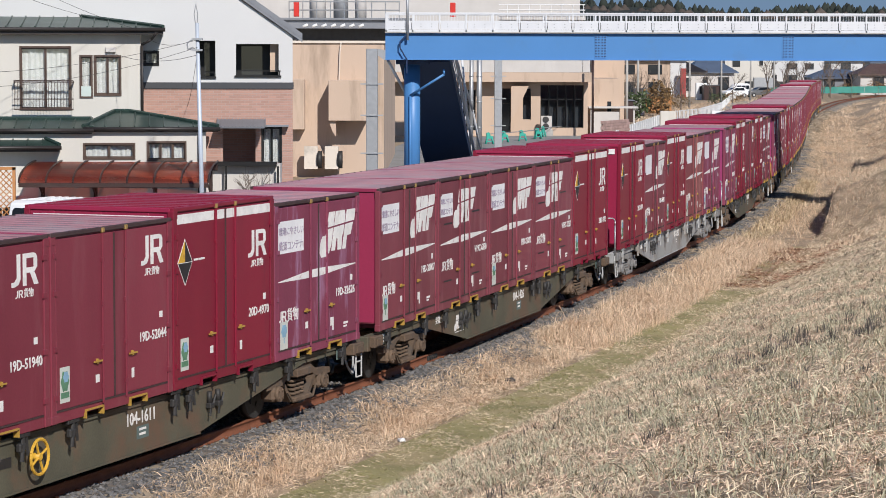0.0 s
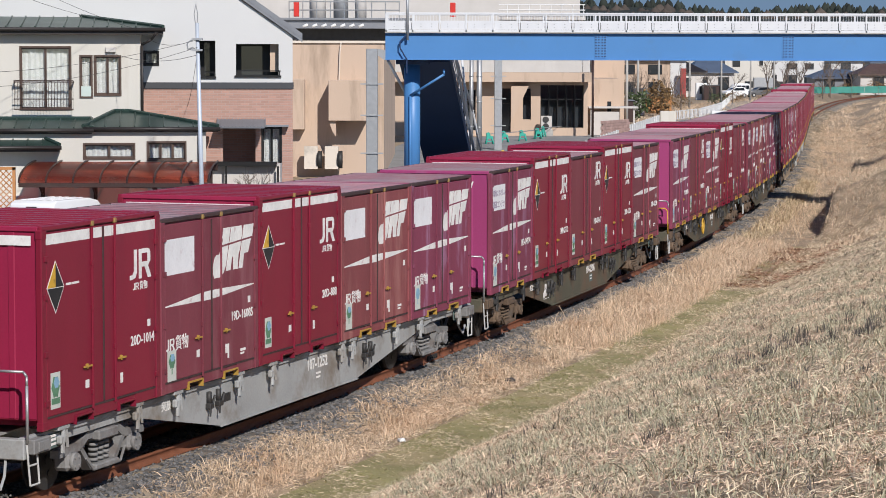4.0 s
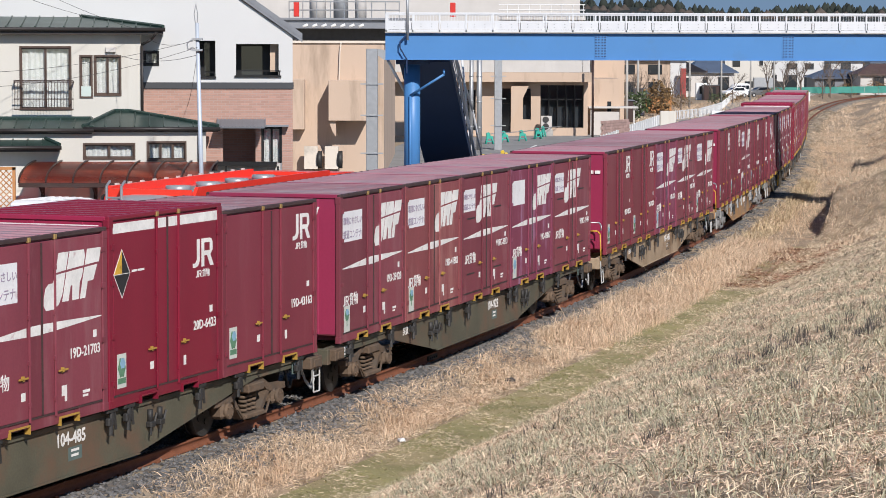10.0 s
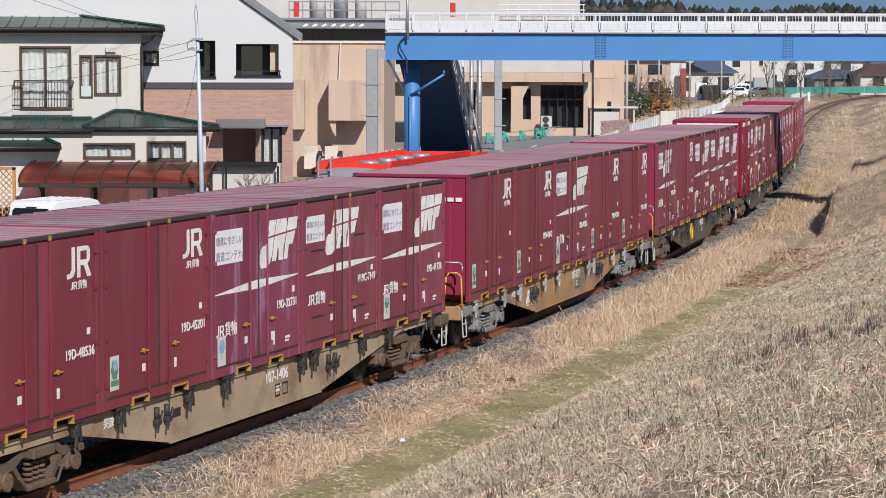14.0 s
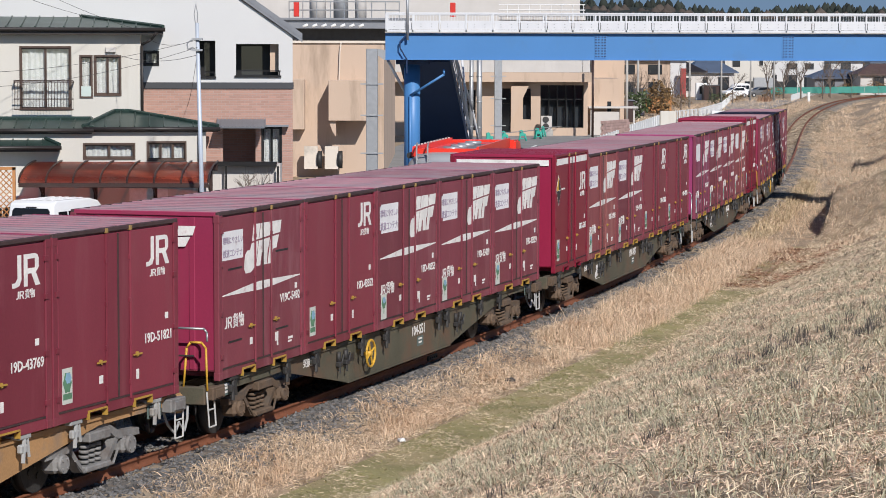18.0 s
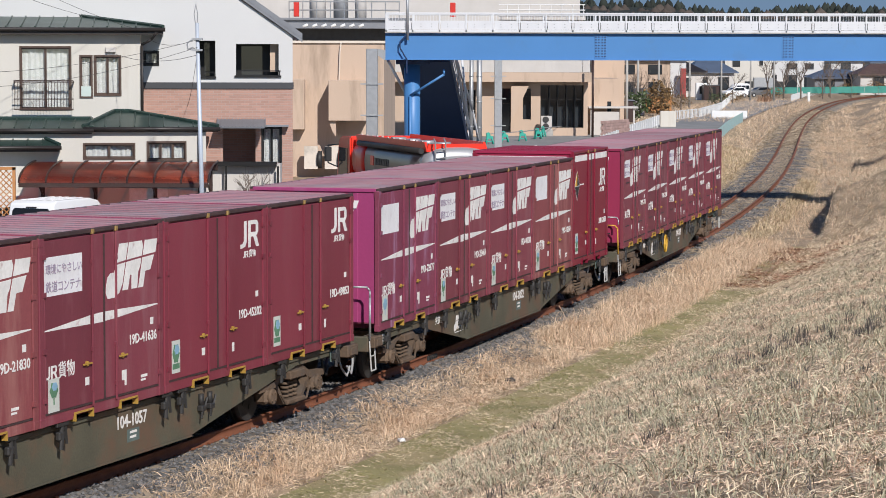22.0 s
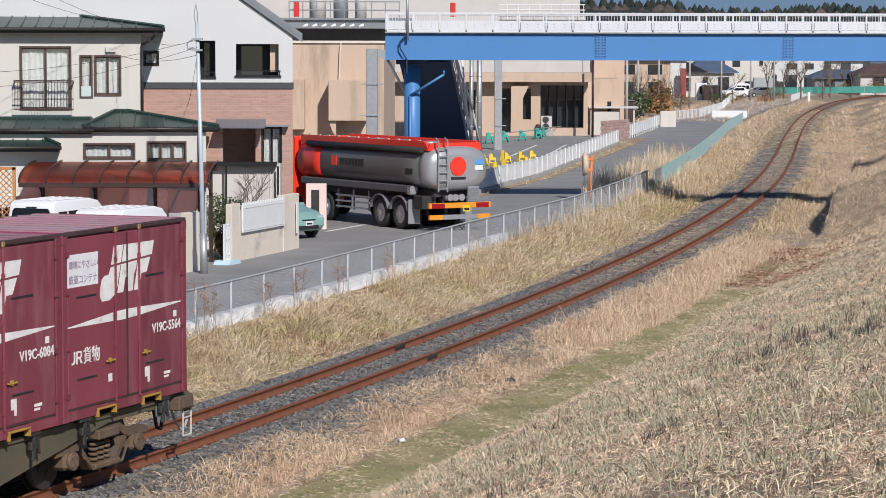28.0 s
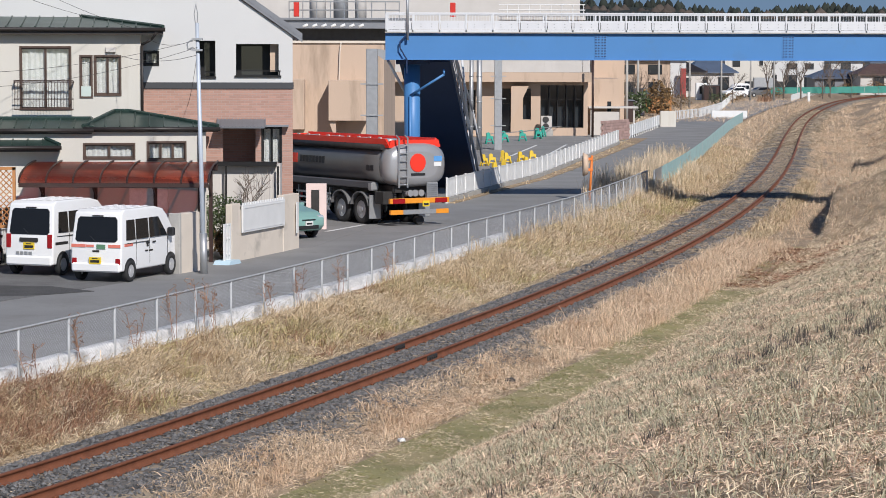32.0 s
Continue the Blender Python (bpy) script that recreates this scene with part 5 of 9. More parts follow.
    part("drain_pipe", bm, M_BLUE, b, "blue drain pipe")
    bm = BM()
    pipe(bm, [(-1.42, 98.8, 8.9), (-1.42, 98.8, 6.5)], 0.055, 8)
    part("lamp_post", bm, M_GALV, b, "grey lamp post fixed to the railing")
    bm = BM()
    pipe(bm, [(-1.48, 98.8, 6.7), (-1.72, 98.8, 6.45), (-1.72, 98.8, 6.2), (-1.45, 98.8, 5.75), (-1.45, 98.8, 5.2)], 0.03, 6)
    part("cable", bm, M_NAVY, b, "dark cable")
    bm = BM()
    pipe(bm, [(-2.2, 99.2, 5.7), (-1.5, 101.5, 4.3), (-1.0, 103, 3.4)], 0.06, 8)
    part("brace", bm, M_RAILW, b, "white brace pipe")
    # stair running down along the lane
    top, bot = Vector((-0.78, 102.0, 5.95)), Vector((0.52, 112.4, 0.1))
    d = (bot - top)
    lat = Vector((d.y, -d.x, 0)).normalized()
    n = 30
    for sd, w in ((1, 1.02), (-1, 1.02)):
        bm = BM()
        o = lat * (sd * w)
        v = [bm.verts.new(top + o + Vector((0, 0, a)) + lat * t) for a in (-0.28, 0.22) for t in (-0.03, 0.03)]
        v += [bm.verts.new(bot + o + Vector((0, 0, a)) + lat * t) for a in (-0.28, 0.22) for t in (-0.03, 0.03)]
        for q in ((0, 1, 5, 4), (2, 6, 7, 3), (0, 4, 6, 2), (1, 3, 7, 5), (0, 2, 3, 1), (4, 5, 7, 6)):
            bm.faces.new([v[i] for i in q])
        bmesh.ops.recalc_face_normals(bm, faces=bm.faces[:])
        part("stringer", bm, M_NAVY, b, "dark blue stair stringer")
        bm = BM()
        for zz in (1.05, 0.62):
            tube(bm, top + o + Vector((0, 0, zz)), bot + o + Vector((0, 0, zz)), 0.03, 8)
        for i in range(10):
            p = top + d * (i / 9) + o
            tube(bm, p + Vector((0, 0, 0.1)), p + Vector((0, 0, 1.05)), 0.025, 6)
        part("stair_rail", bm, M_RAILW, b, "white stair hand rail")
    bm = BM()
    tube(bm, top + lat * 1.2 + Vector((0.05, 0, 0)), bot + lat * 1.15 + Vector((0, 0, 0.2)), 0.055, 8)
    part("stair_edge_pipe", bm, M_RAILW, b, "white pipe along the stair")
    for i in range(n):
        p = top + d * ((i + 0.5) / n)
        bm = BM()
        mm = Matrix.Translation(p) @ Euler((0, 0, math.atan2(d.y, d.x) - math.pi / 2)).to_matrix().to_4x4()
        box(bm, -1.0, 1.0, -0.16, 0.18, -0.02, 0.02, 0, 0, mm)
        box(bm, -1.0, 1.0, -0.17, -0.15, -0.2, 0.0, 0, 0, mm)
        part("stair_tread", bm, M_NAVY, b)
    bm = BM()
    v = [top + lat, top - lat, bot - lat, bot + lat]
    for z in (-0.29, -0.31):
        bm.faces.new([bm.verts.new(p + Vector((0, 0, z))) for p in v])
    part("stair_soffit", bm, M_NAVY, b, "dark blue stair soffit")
    bm = BM()
    pipe(bm, [(0.55, 103.2, 5.7), (1.25, 107.0, 3.6), (1.75, 110.6, 1.2)], 0.05, 8)
    part("brace", bm, M_RAILW, b, "white brace pipe")
    bm = BM()
    tube(bm, (1.05, 104.6, 2.9), (0.78, 104.6, 5.73), 0.05, 8)
    part("brace", bm, M_RAILW, b, "white brace pipe")


build_bridge()
# ---------------- houses ----------------
M_STUCCO = mat("cream_stucco", (0.57, 0.545, 0.495), 0.9, 0, 0.07, 0.8, 30, 0.15, dirt=(0.49, 0.455, 0.40), dirt_amt=0.15, streak=True)
M_WHITEW = mat("white_render", (0.57, 0.57, 0.565), 0.85, 0, 0.04, 0.6, 30, 0.08)
M_GREENROOF = mat("dark_green_metal_roof", (0.035, 0.065, 0.055), 0.4, 0.3, 0.25, 1.2, 30, 0.1, dirt=(0.09, 0.12, 0.115), dirt_amt=0.15, dirt_scale=0.9)
M_FASCIA = mat("black_brown_fascia", (0.025, 0.02, 0.018), 0.5, 0, 0.2, 3, 30, 0.05)
M_FRAME = mat("bronze_window_frame", (0.10, 0.065, 0.05), 0.45, 0.3, 0.12, 4, 30, 0.02)
M_DARKF = mat("black_window_frame", (0.02, 0.019, 0.019), 0.4, 0.3, 0.1, 4, 30, 0.02)
M_CURTAIN = mat("lace_curtain", (0.76, 0.76, 0.74), 0.9, 0, 0.15, 9, 40, 0.1)
M_BEIGE = mat("beige_render", (0.53, 0.40, 0.305), 0.9, 0, 0.07, 0.5, 25, 0.15, dirt=(0.36, 0.27, 0.2), dirt_amt=0.25, dirt_scale=0.6, streak=True)
M_PALE = mat("pale_panel", (0.54, 0.51, 0.48), 0.8, 0, 0.08, 1, 30, 0.08)
M_GREYROOF = mat("grey_roofing", (0.20, 0.21, 0.23), 0.55, 0.2, 0.15, 1, 30, 0.08)
M_POLY = mat("amber_polycarbonate", (0.20, 0.045, 0.028), 0.3, 0, 0.2, 1.5, 30, 0.02, dirt=(0.16, 0.09, 0.07), dirt_amt=0.4, dirt_scale=1.2)


def see_through(m, colour, share_):
    """Lets part of the light pass a thin coloured sheet."""
    N, Lk = m.node_tree.nodes, m.node_tree.links.new
    tr, mx = N.new("ShaderNodeBsdfTransparent"), N.new("ShaderNodeMixShader")
    tr.inputs["Color"].default_value = (*colour, 1)
    mx.inputs[0].default_value = share_
    Lk(N["Principled BSDF"].outputs[0], mx.inputs[1])
    Lk(tr.outputs[0], mx.inputs[2])
    Lk(mx.outputs[0], N["Material Output"].inputs[0])


see_through(M_POLY, (0.75, 0.34, 0.24), 0.55)
M_BROWNM = mat("brown_aluminium", (0.06, 0.035, 0.03), 0.4, 0.3, 0.15, 3, 30, 0.03)
M_WALLB = mat("buff_wall_coating", (0.66, 0.585, 0.50), 0.9, 0, 0.07, 1.2, 35, 0.15, dirt=(0.47, 0.42, 0.36), dirt_amt=0.2)
M_LATTICE = mat("orange_wood_lattice", (0.45, 0.20, 0.07), 0.7, 0, 0.15, 4, 30, 0.1)
M_POLE = mat("pale_blue_pole", (0.50, 0.55, 0.62), 0.5, 0.2, 0.1, 3, 30, 0.05)
M_TEAL = mat("teal_plastic", (0.035, 0.36, 0.28), 0.5, 0, 0.1, 3, 30, 0.02)
M_TEALNET = mat("teal_net", (0.36, 0.55, 0.54), 0.7, 0, 0.2, 3, 30, 0.1)
M_YPLAST = mat("yellow_plastic", (0.75, 0.52, 0.05), 0.5, 0, 0.1, 3, 30, 0.02)
M_ORANGE = mat("orange_plastic", (0.72, 0.20, 0.04), 0.5, 0, 0.1, 3, 30, 0.02)
M_RED = mat("red_paint", (0.55, 0.03, 0.02), 0.4, 0, 0.1, 3, 30, 0.02)
M_BLUEROOF = mat("blue_roof", (0.09, 0.12, 0.175), 0.5, 0.1, 0.15, 1, 30, 0.05)
M_BROWNROOF = mat("brown_roof", (0.10, 0.06, 0.05), 0.6, 0, 0.2, 1, 30, 0.05)
M_BARK = mat("grey_bark", (0.13, 0.10, 0.08), 0.9, 0, 0.3, 6, 40, 0.4)
M_LEAF = mat("evergreen_leaf", (0.06, 0.085, 0.03), 0.6, 0, 0.2, 2, 20, 0, island=0.5)
M_DRYLEAF = mat("brown_leaf", (0.20, 0.12, 0.05), 0.7, 0, 0.2, 2, 20, 0, island=0.5)


def brick_material():
    m = mat("pink_brick", (0.42, 0.25, 0.20), 0.9, 0, 0.12, 1.0, 25, 0.0)
    nt = m.node_tree
    N, Lk = nt.nodes, nt.links.new
    bs = N["Principled BSDF"]
    tc = N.new("ShaderNodeTexCoord")
    mp = N.new("ShaderNodeMapping")
    mp.inputs["Rotation"].default_value = (radians(90), 0, 0)
    Lk(tc.outputs["Object"], mp.inputs[0])
    br = N.new("ShaderNodeTexBrick")
    br.inputs["Color1"].default_value = (0.46, 0.27, 0.215, 1)
    br.inputs["Color2"].default_value = (0.38, 0.225, 0.18, 1)
    br.inputs["Mortar"].default_value = (0.40, 0.30, 0.26, 1)
    br.inputs["Scale"].default_value = 1.0
    br.inputs["Brick Width"].default_value, br.inputs["Row Height"].default_value, br.inputs["Mortar Size"].default_value = 0.24, 0.075, 0.008
    Lk(mp.outputs[0], br.inputs["Vector"])
    Lk(br.outputs["Color"], bs.inputs["Base Color"])
    b = N.new("ShaderNodeBump")
    b.inputs["Strength"].default_value, b.inputs["Distance"].default_value = 0.5, 0.01
    b.invert = True
    Lk(br.outputs["Fac"], b.inputs["Height"])
    Lk(b.outputs[0], bs.inputs["Normal"])
    return m


M_BRICK = brick_material()
M_BAND = mat("charcoal_band", (0.05, 0.052, 0.058), 0.6, 0, 0.1, 2, 30, 0.05)


def pierced(bm, x0, x1, z0, z1, y, th, holes):
    """A wall in the x-z plane, with openings through it."""
    xs = sorted({x0, x1, *(min(max(h[i], x0), x1) for h in holes for i in (0, 1))})
    zs = sorted({z0, z1, *(min(max(h[i], z0), z1) for h in holes for i in (2, 3))})
    for a, b in zip(xs[:-1], xs[1:]):
        run = None
        for c, d in zip(zs[:-1], zs[1:]):
            mx, mz = (a + b) / 2, (c + d) / 2
            open_ = any(h[0] < mx < h[1] and h[2] < mz < h[3] for h in holes)
            if open_:
                if run:
                    box(bm, a, b, y, y + th, *run)
                run = None
            else:
                run = (run[0], d) if run else (c, d)
        if run:
            box(bm, a, b, y, y + th, *run)
    bmesh.ops.remove_doubles(bm, verts=bm.verts[:], dist=0.0002)
    return bm


def window(parent, x0, x1, z0, z1, y, material=None, leaves=2, curtain=True, f=0.05, name="window", dark=True):
    """A sliding window in a wall that faces -y."""
    material = material or M_FRAME
    bm = BM()
    box(bm, x0, x1, y - 0.04, y + 0.06, z1 - f, z1)
    box(bm, x0, x1, y - 0.05, y + 0.06, z0, z0 + f)
    box(bm, x0, x0 + f, y - 0.04, y + 0.06, z0 + f, z1 - f)
    box(bm, x1 - f, x1, y - 0.04, y + 0.06, z0 + f, z1 - f)
    w = part(name, bm, material, parent)
    wd = (x1 - x0 - 2 * f) / leaves
    for i in range(leaves):
        a, b = x0 + f + i * wd, x0 + f + (i + 1) * wd
        yo = y + (0.0 if i % 2 else 0.03)
        bm = BM()
        box(bm, a, b, yo, yo + 0.03, z0 + f, z0 + f + 0.045)
        box(bm, a, b, yo, yo + 0.03, z1 - f - 0.04, z1 - f)
        box(bm, a, a + 0.035, yo, yo + 0.03, z0 + f, z1 - f)
        box(bm, b - 0.035, b, yo, yo + 0.03, z0 + f, z1 - f)
        part("sash", bm, material, w)
        bm = BM()
        box(bm, a + 0.03, b - 0.03, yo + 0.012, yo + 0.018, z0 + f + 0.04, z1 - f - 0.03)
        part("pane", bm, M_PANE, w)
    if curtain:
        bm = BM()
        n = int((x1 - x0) / 0.05)
        p = [(x0 + 0.05 + (x1 - x0 - 0.1) * i / n, y + 0.16 + 0.018 * math.sin(i * 1.9) + 0.012 * math.sin(i * 0.7)) for i in range(n + 1)]
        for (xa, ya), (xb, yb) in zip(p[:-1], p[1:]):
            bm.faces.new([bm.verts.new(q) for q in ((xa, ya, z0 + 0.05), (xb, yb, z0 + 0.05), (xb, yb, z1 - 0.05), (xa, ya, z1 - 0.05))])
        bmesh.ops.remove_doubles(bm, verts=bm.verts[:], dist=0.001)
        part("curtain", bm, M_CURTAIN, w, "pale lace curtain")
    # black panel stands in for the darkness of the room behind the panes
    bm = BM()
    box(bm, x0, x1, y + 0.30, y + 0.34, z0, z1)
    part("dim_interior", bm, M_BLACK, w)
    return w


def clear_pane():
    m = bpy.data.materials.new("clear_pane")
    m.use_nodes = True
    N, Lk = m.node_tree.nodes, m.node_tree.links.new
    out = N["Material Output"]
    tr, gl, mx = N.new("ShaderNodeBsdfTransparent"), N.new("ShaderNodeBsdfGlossy"), N.new("ShaderNodeMixShader")
    gl.inputs["Roughness"].default_value = 0.02
    tr.inputs["Color"].default_value = (0.96, 0.97, 0.97, 1)
    mx.inputs[0].default_value = 0.09
    Lk(tr.outputs[0], mx.inputs[1])
    Lk(gl.outputs[0], mx.inputs[2])
    Lk(mx.outputs[0], out.inputs[0])
    return m


M_PANE = clear_pane()


def hip_roof(bm, x0, x1, y0, y1, z, h, ridge0, ridge1, over=0.0):
    yc = (y0 + y1) / 2
    v = [bm.verts.new(p) for p in ((x0, y0, z), (x1, y0, z), (x1, y1, z), (x0, y1, z), (ridge0, yc, z + h), (ridge1, yc, z + h))]
    for q in ((0, 1, 5, 4), (1, 2, 5), (2, 3, 4, 5), (3, 0, 4), (3, 2, 1, 0)):
        bm.faces.new([v[i] for i in q])
    return bm


def seams_on(bm, x0, x1, y0, y1, z, h, ridge0, ridge1, step=0.42):
    """Standing seams down the front slope and the right hip."""
    yc = (y0 + y1) / 2
    x = x0 + 0.2
    while x < x1:
        if x < ridge0:
            t = (x - x0) / max(ridge0 - x0, 1e-3)
        elif x > ridge1:
            t = (x1 - x) / max(x1 - ridge1, 1e-3)
        else:
            t = 1.0
        tube(bm, (x, y0, z + 0.02), (x, y0 + (yc - y0) * t, z + h * t + 0.02), 0.022, 5)
        x += step
    for a, b in (((x1, y0, z), (ridge1, yc, z + h)), ((x0, y0, z), (ridge0, yc, z + h)), ((ridge0, yc, z + h), (ridge1, yc, z + h))):
        tube(bm, Vector(a) + Vector((0, 0, 0.03)), Vector(b) + Vector((0, 0, 0.03)), 0.06, 6)
    return bm


def build_cream_house():
    hs = thing("house", pose(-8.97, 74, 0) @ pose(0, 0, 0, 0, 0, 6.5) @ pose(8.97, -74, 0), "two-storey cream stucco house with dark green metal roofs", "house")
    w2 = (-12.52, -11.0, 4.26, 6.15)
    w3, w4 = (-10.77, -10.38, 4.62, 5.89), (-10.35, -9.54, 4.68, 5.89)
    bm = BM()
    pierced(bm, -22, -8.97, 3.4, 6.62, 74.0, 0.2, [w2, w3, w4])
    part("upper_wall", bm, M_STUCCO, hs, "cream stucco upper wall")
    part("gable_wall", box(BM(), -9.17, -8.97, 74.2, 82, 3.4, 6.62), M_STUCCO, hs)
    part("back_wall", box(BM(), -22, -9.17, 81.8, 82, 3.4, 6.62), M_STUCCO, hs)
    a1, a2 = (-10.61, -9.12, 2.9, 3.38), (-8.80, -7.66, 2.85, 3.43)
    bm = BM()
    pierced(bm, -22, -7.1, 0, 3.75, 71.48, 0.2, [a1, a2, (-9.3, -8.2, 0.2, 2.1)])
    box(bm, -7.3, -7.1, 71.68, 80, 0, 3.75)
    part("lower_wall", bm, M_STUCCO, hs, "cream stucco lower wall")
    window(hs, *w2[:2], *w2[2:], 74.02)
    window(hs, w3[0], w3[1], w3[2], w3[3], 74.02, leaves=1)
    bm = BM()
    box(bm, w3[0] + 0.04, w3[1] - 0.03, 73.98, 74.0, 4.62, 4.97)
    part("frosted_panel", bm, mat("pale_mint_panel", (0.50, 0.58, 0.54), 0.5, 0, 0.05), hs, "pale mint lower panel")
    window(hs, *w4, 74.02)
    window(hs, *a1, 71.5)
    window(hs, *a2, 71.5, leaves=3)
    bm = BM()
    box(bm, -9.3, -8.2, 71.52, 71.56, 0.2, 2.1)
    part("garden_door", bm, M_CURTAIN, hs, "curtained garden door")
    # balcony rail before the tall window
    bm = BM()
    for z in (4.28, 4.58, 5.08, 5.12):
        box(bm, -12.68, -10.94, 73.72, 73.75, z, z + 0.03)
    for i in range(20):
        x = -12.66 + i * 0.0895
        box(bm, x, x + 0.012, 73.73, 73.745, 4.28, 5.1)
    for x in (-12.68, -10.96):
        box(bm, x, x + 0.03, 73.72, 74.0, 5.06, 5.12)
    part("balcony_rail", bm, M_BROWNM, hs, "dark metal window rail")
    # roofs
    for nm, args, zf in (("main_roof", (-24, -8.3, 73.62, 83, 6.70, 0.52, -20, -12.0), 6.50), ("skirt_roof", (-10.6, -6.75, 71.36, 76.0, 3.84, 0.38, -9.75, -9.3), 3.70), ("lean_roof", (-14, -10.35, 71.33, 74.3, 3.80, 0.22, -13.9, -10.4), 3.64), ("porch_roof", (-15.3, -11.25, 70.9, 73.1, 3.326, 0.28, -14, -12.0), 3.15)):
        bm = BM()
        hip_roof(bm, *args)
        r = part(nm, bm, M_GREENROOF, hs, "dark green standing-seam metal roof")
        part("seam", seams_on(BM(), *args), M_GREENROOF, r)
        bm = BM()
        x0, x1, y0, y1 = args[:4]
        box(bm, x0, x1, y0, y0 + 0.08, zf, args[4] - 0.005)
        box(bm, x1 - 0.08, x1, y0 + 0.08, y1, zf, args[4] - 0.005)
        box(bm, x0, x1 - 0.08, y0 + 0.08, y1, zf + 0.08, zf + 0.1)
        part("eave_fascia", bm, M_FASCIA, r, "dark eave with gutter")
        bm = BM()
        tube(bm, (x0, y0 - 0.05, args[4] - 0.06), (x1 + 0.06, y0 - 0.05, args[4] - 0.06), 0.06, 8)
        part("gutter", bm, M_FASCIA, r)
    bm = BM()
    pipe(bm, [(-8.5, 73.5, 6.55), (-8.65, 73.7, 6.35), (-8.93, 73.93, 6.2), (-8.93, 73.93, 3.9)], 0.04, 8)
    part("downpipe", bm, M_FASCIA, hs, "dark rainwater pipe")
    bm = BM()
    pipe(bm, [(-7.1, 71.6, 3.8), (-7.3, 71.42, 3.6), (-7.3, 71.42, 0.3)], 0.04, 8)
    part("downpipe", bm, M_FASCIA, hs, "dark rainwater pipe")
    bm = BM()
    box(bm, -10.0, -9.7, 73.9, 74.0, 5.97, 6.12, 0.01)
    part("wall_lamp", bm, M_PALE, hs, "pale wall vent hood")


def build_brick_house():
    hs = thing("house", pose(-4.65, 77, 0) @ pose(0, 0, 0, 0, 0, 4.2) @ pose(4.65, -77, 0), "white gabled house with pink brick lower storey", "house")
    Y = 77.0
    small, r1, r2 = (-9.23, -8.74, 5.56, 6.03), (-7.54, -7.02, 5.2, 6.34), (-6.39, -5.08, 5.24, 6.24)
    ent, win = (-6.8, -5.80, 0.2, 3.65), (-5.62, -4.98, 2.3, 3.72)
    bm = BM()
    pierced(bm, -9.6, -4.65, -0.05, 4.86, Y, 0.25, [ent, win])
    box(bm, -4.9, -4.65, Y + 0.25, 88, -0.05, 4.86)
    part("brick_wall", bm, M_BRICK, hs, "pink brick wall")
    bm = BM()
    pierced(bm, -17.0, -4.65, 5.06, 6.40, Y, 0.2, [small, r1, r2])
    prism(bm, [(-17.0, 6.40), (-4.65, 6.40), (-4.65, 6.48), (-10.8, 10.75), (-17.0, 6.48)], Y, Y + 0.2)
    box(bm, -4.85, -4.65, Y + 0.2, 88, 5.06, 6.45)
    box(bm, -17.0, -9.6, Y, Y + 0.2, 0, 5.06)
    part("white_wall", bm, M_WHITEW, hs, "white rendered gable wall")
    bm = BM()
    box(bm, -9.62, -4.62, Y - 0.04, Y + 0.2, 4.86, 5.06, 0.01)
    box(bm, -4.85, -4.62, Y + 0.2, 88, 4.86, 5.06)
    part("band_course", bm, M_BAND, hs, "dark grey band course")
    # gable roof
    for sx in (-1, 1):
        bm = BM()
        ax, az = (-4.35, 6.40) if sx > 0 else (-17.3, 6.40)
        prism(bm, [(ax, az), (-10.8, 10.95), (-10.8, 11.12), (ax, az + 0.17)], Y - 0.12, 88.5)
        part("roof_slope", bm, M_GREYROOF, hs, "grey metal gable roof")
        bm = BM()
        prism(bm, [(ax, az - 0.10), (-10.8, 10.85), (-10.8, 10.95), (ax, az)], Y - 0.11, Y - 0.05)
        part("verge_board", bm, M_GREYROOF, hs, "grey verge board")
    window(hs, *small, Y + 0.03, M_DARKF, 1)
    for r, sill in ((r1, (-7.56, -7.0)), (r2, (-6.43, -5.0))):
        bm = BM()
        box(bm, r[0] - 0.2, r[1] + 0.2, Y + 1.1, Y + 1.2, r[2] - 0.1, r[3] + 0.1)
        box(bm, r[0] - 0.2, r[0], Y + 0.2, Y + 1.1, r[2] - 0.1, r[3] + 0.1)
        box(bm, r[1], r[1] + 0.2, Y + 0.2, Y + 1.1, r[2] - 0.1, r[3] + 0.1)
        box(bm, r[0], r[1], Y + 0.2, Y + 1.1, r[2] - 0.1, r[2])
        box(bm, r[0], r[1], Y + 0.2, Y + 1.1, r[3], r[3] + 0.1)
        part("loggia_lining", bm, M_DARKF, hs, "dark loggia lining")
        bm = BM()
        box(bm, sill[0], sill[1], Y - 0.06, Y + 0.12, r[2] - 0.02, r[2] + 0.04)
        box(bm, sill[0] + 0.05, sill[1] - 0.02, Y - 0.03, Y, r[2] + 0.16, r[2] + 0.19)
        for x in (sill[0] + 0.06, (sill[0] + sill[1]) / 2 + 0.25, sill[1] - 0.05):
            box(bm, x - 0.012, x + 0.012, Y - 0.03, Y, r[2] + 0.04, r[2] + 0.17)
        part("loggia_rail", bm, M_DARKF, hs, "black loggia rail")
        bm = BM()
        box(bm, r[0] + 0.16, r[0] + (r[1] - r[0]) * 0.62, Y + 1.06, Y + 1.1, r[2], r[3] - 0.06)
        part("loggia_door", bm, M_GLASS, hs, "dark glazed loggia door")
    # panel added for the beige wall that shows through the loggia's open side
    bm = BM()
    box(bm, r2[1] - 0.26, r2[1] - 0.02, Y + 0.35, Y + 0.42, r2[2] + 0.15, r2[3])
    part("beige_screen", bm, M_BEIGE, hs, "beige panel at the right of the loggia opening")
    # entrance
    bm = BM()
    box(bm, ent[0] - 0.1, ent[1] + 0.1, Y + 1.0, Y + 1.1, 0, 3.8)
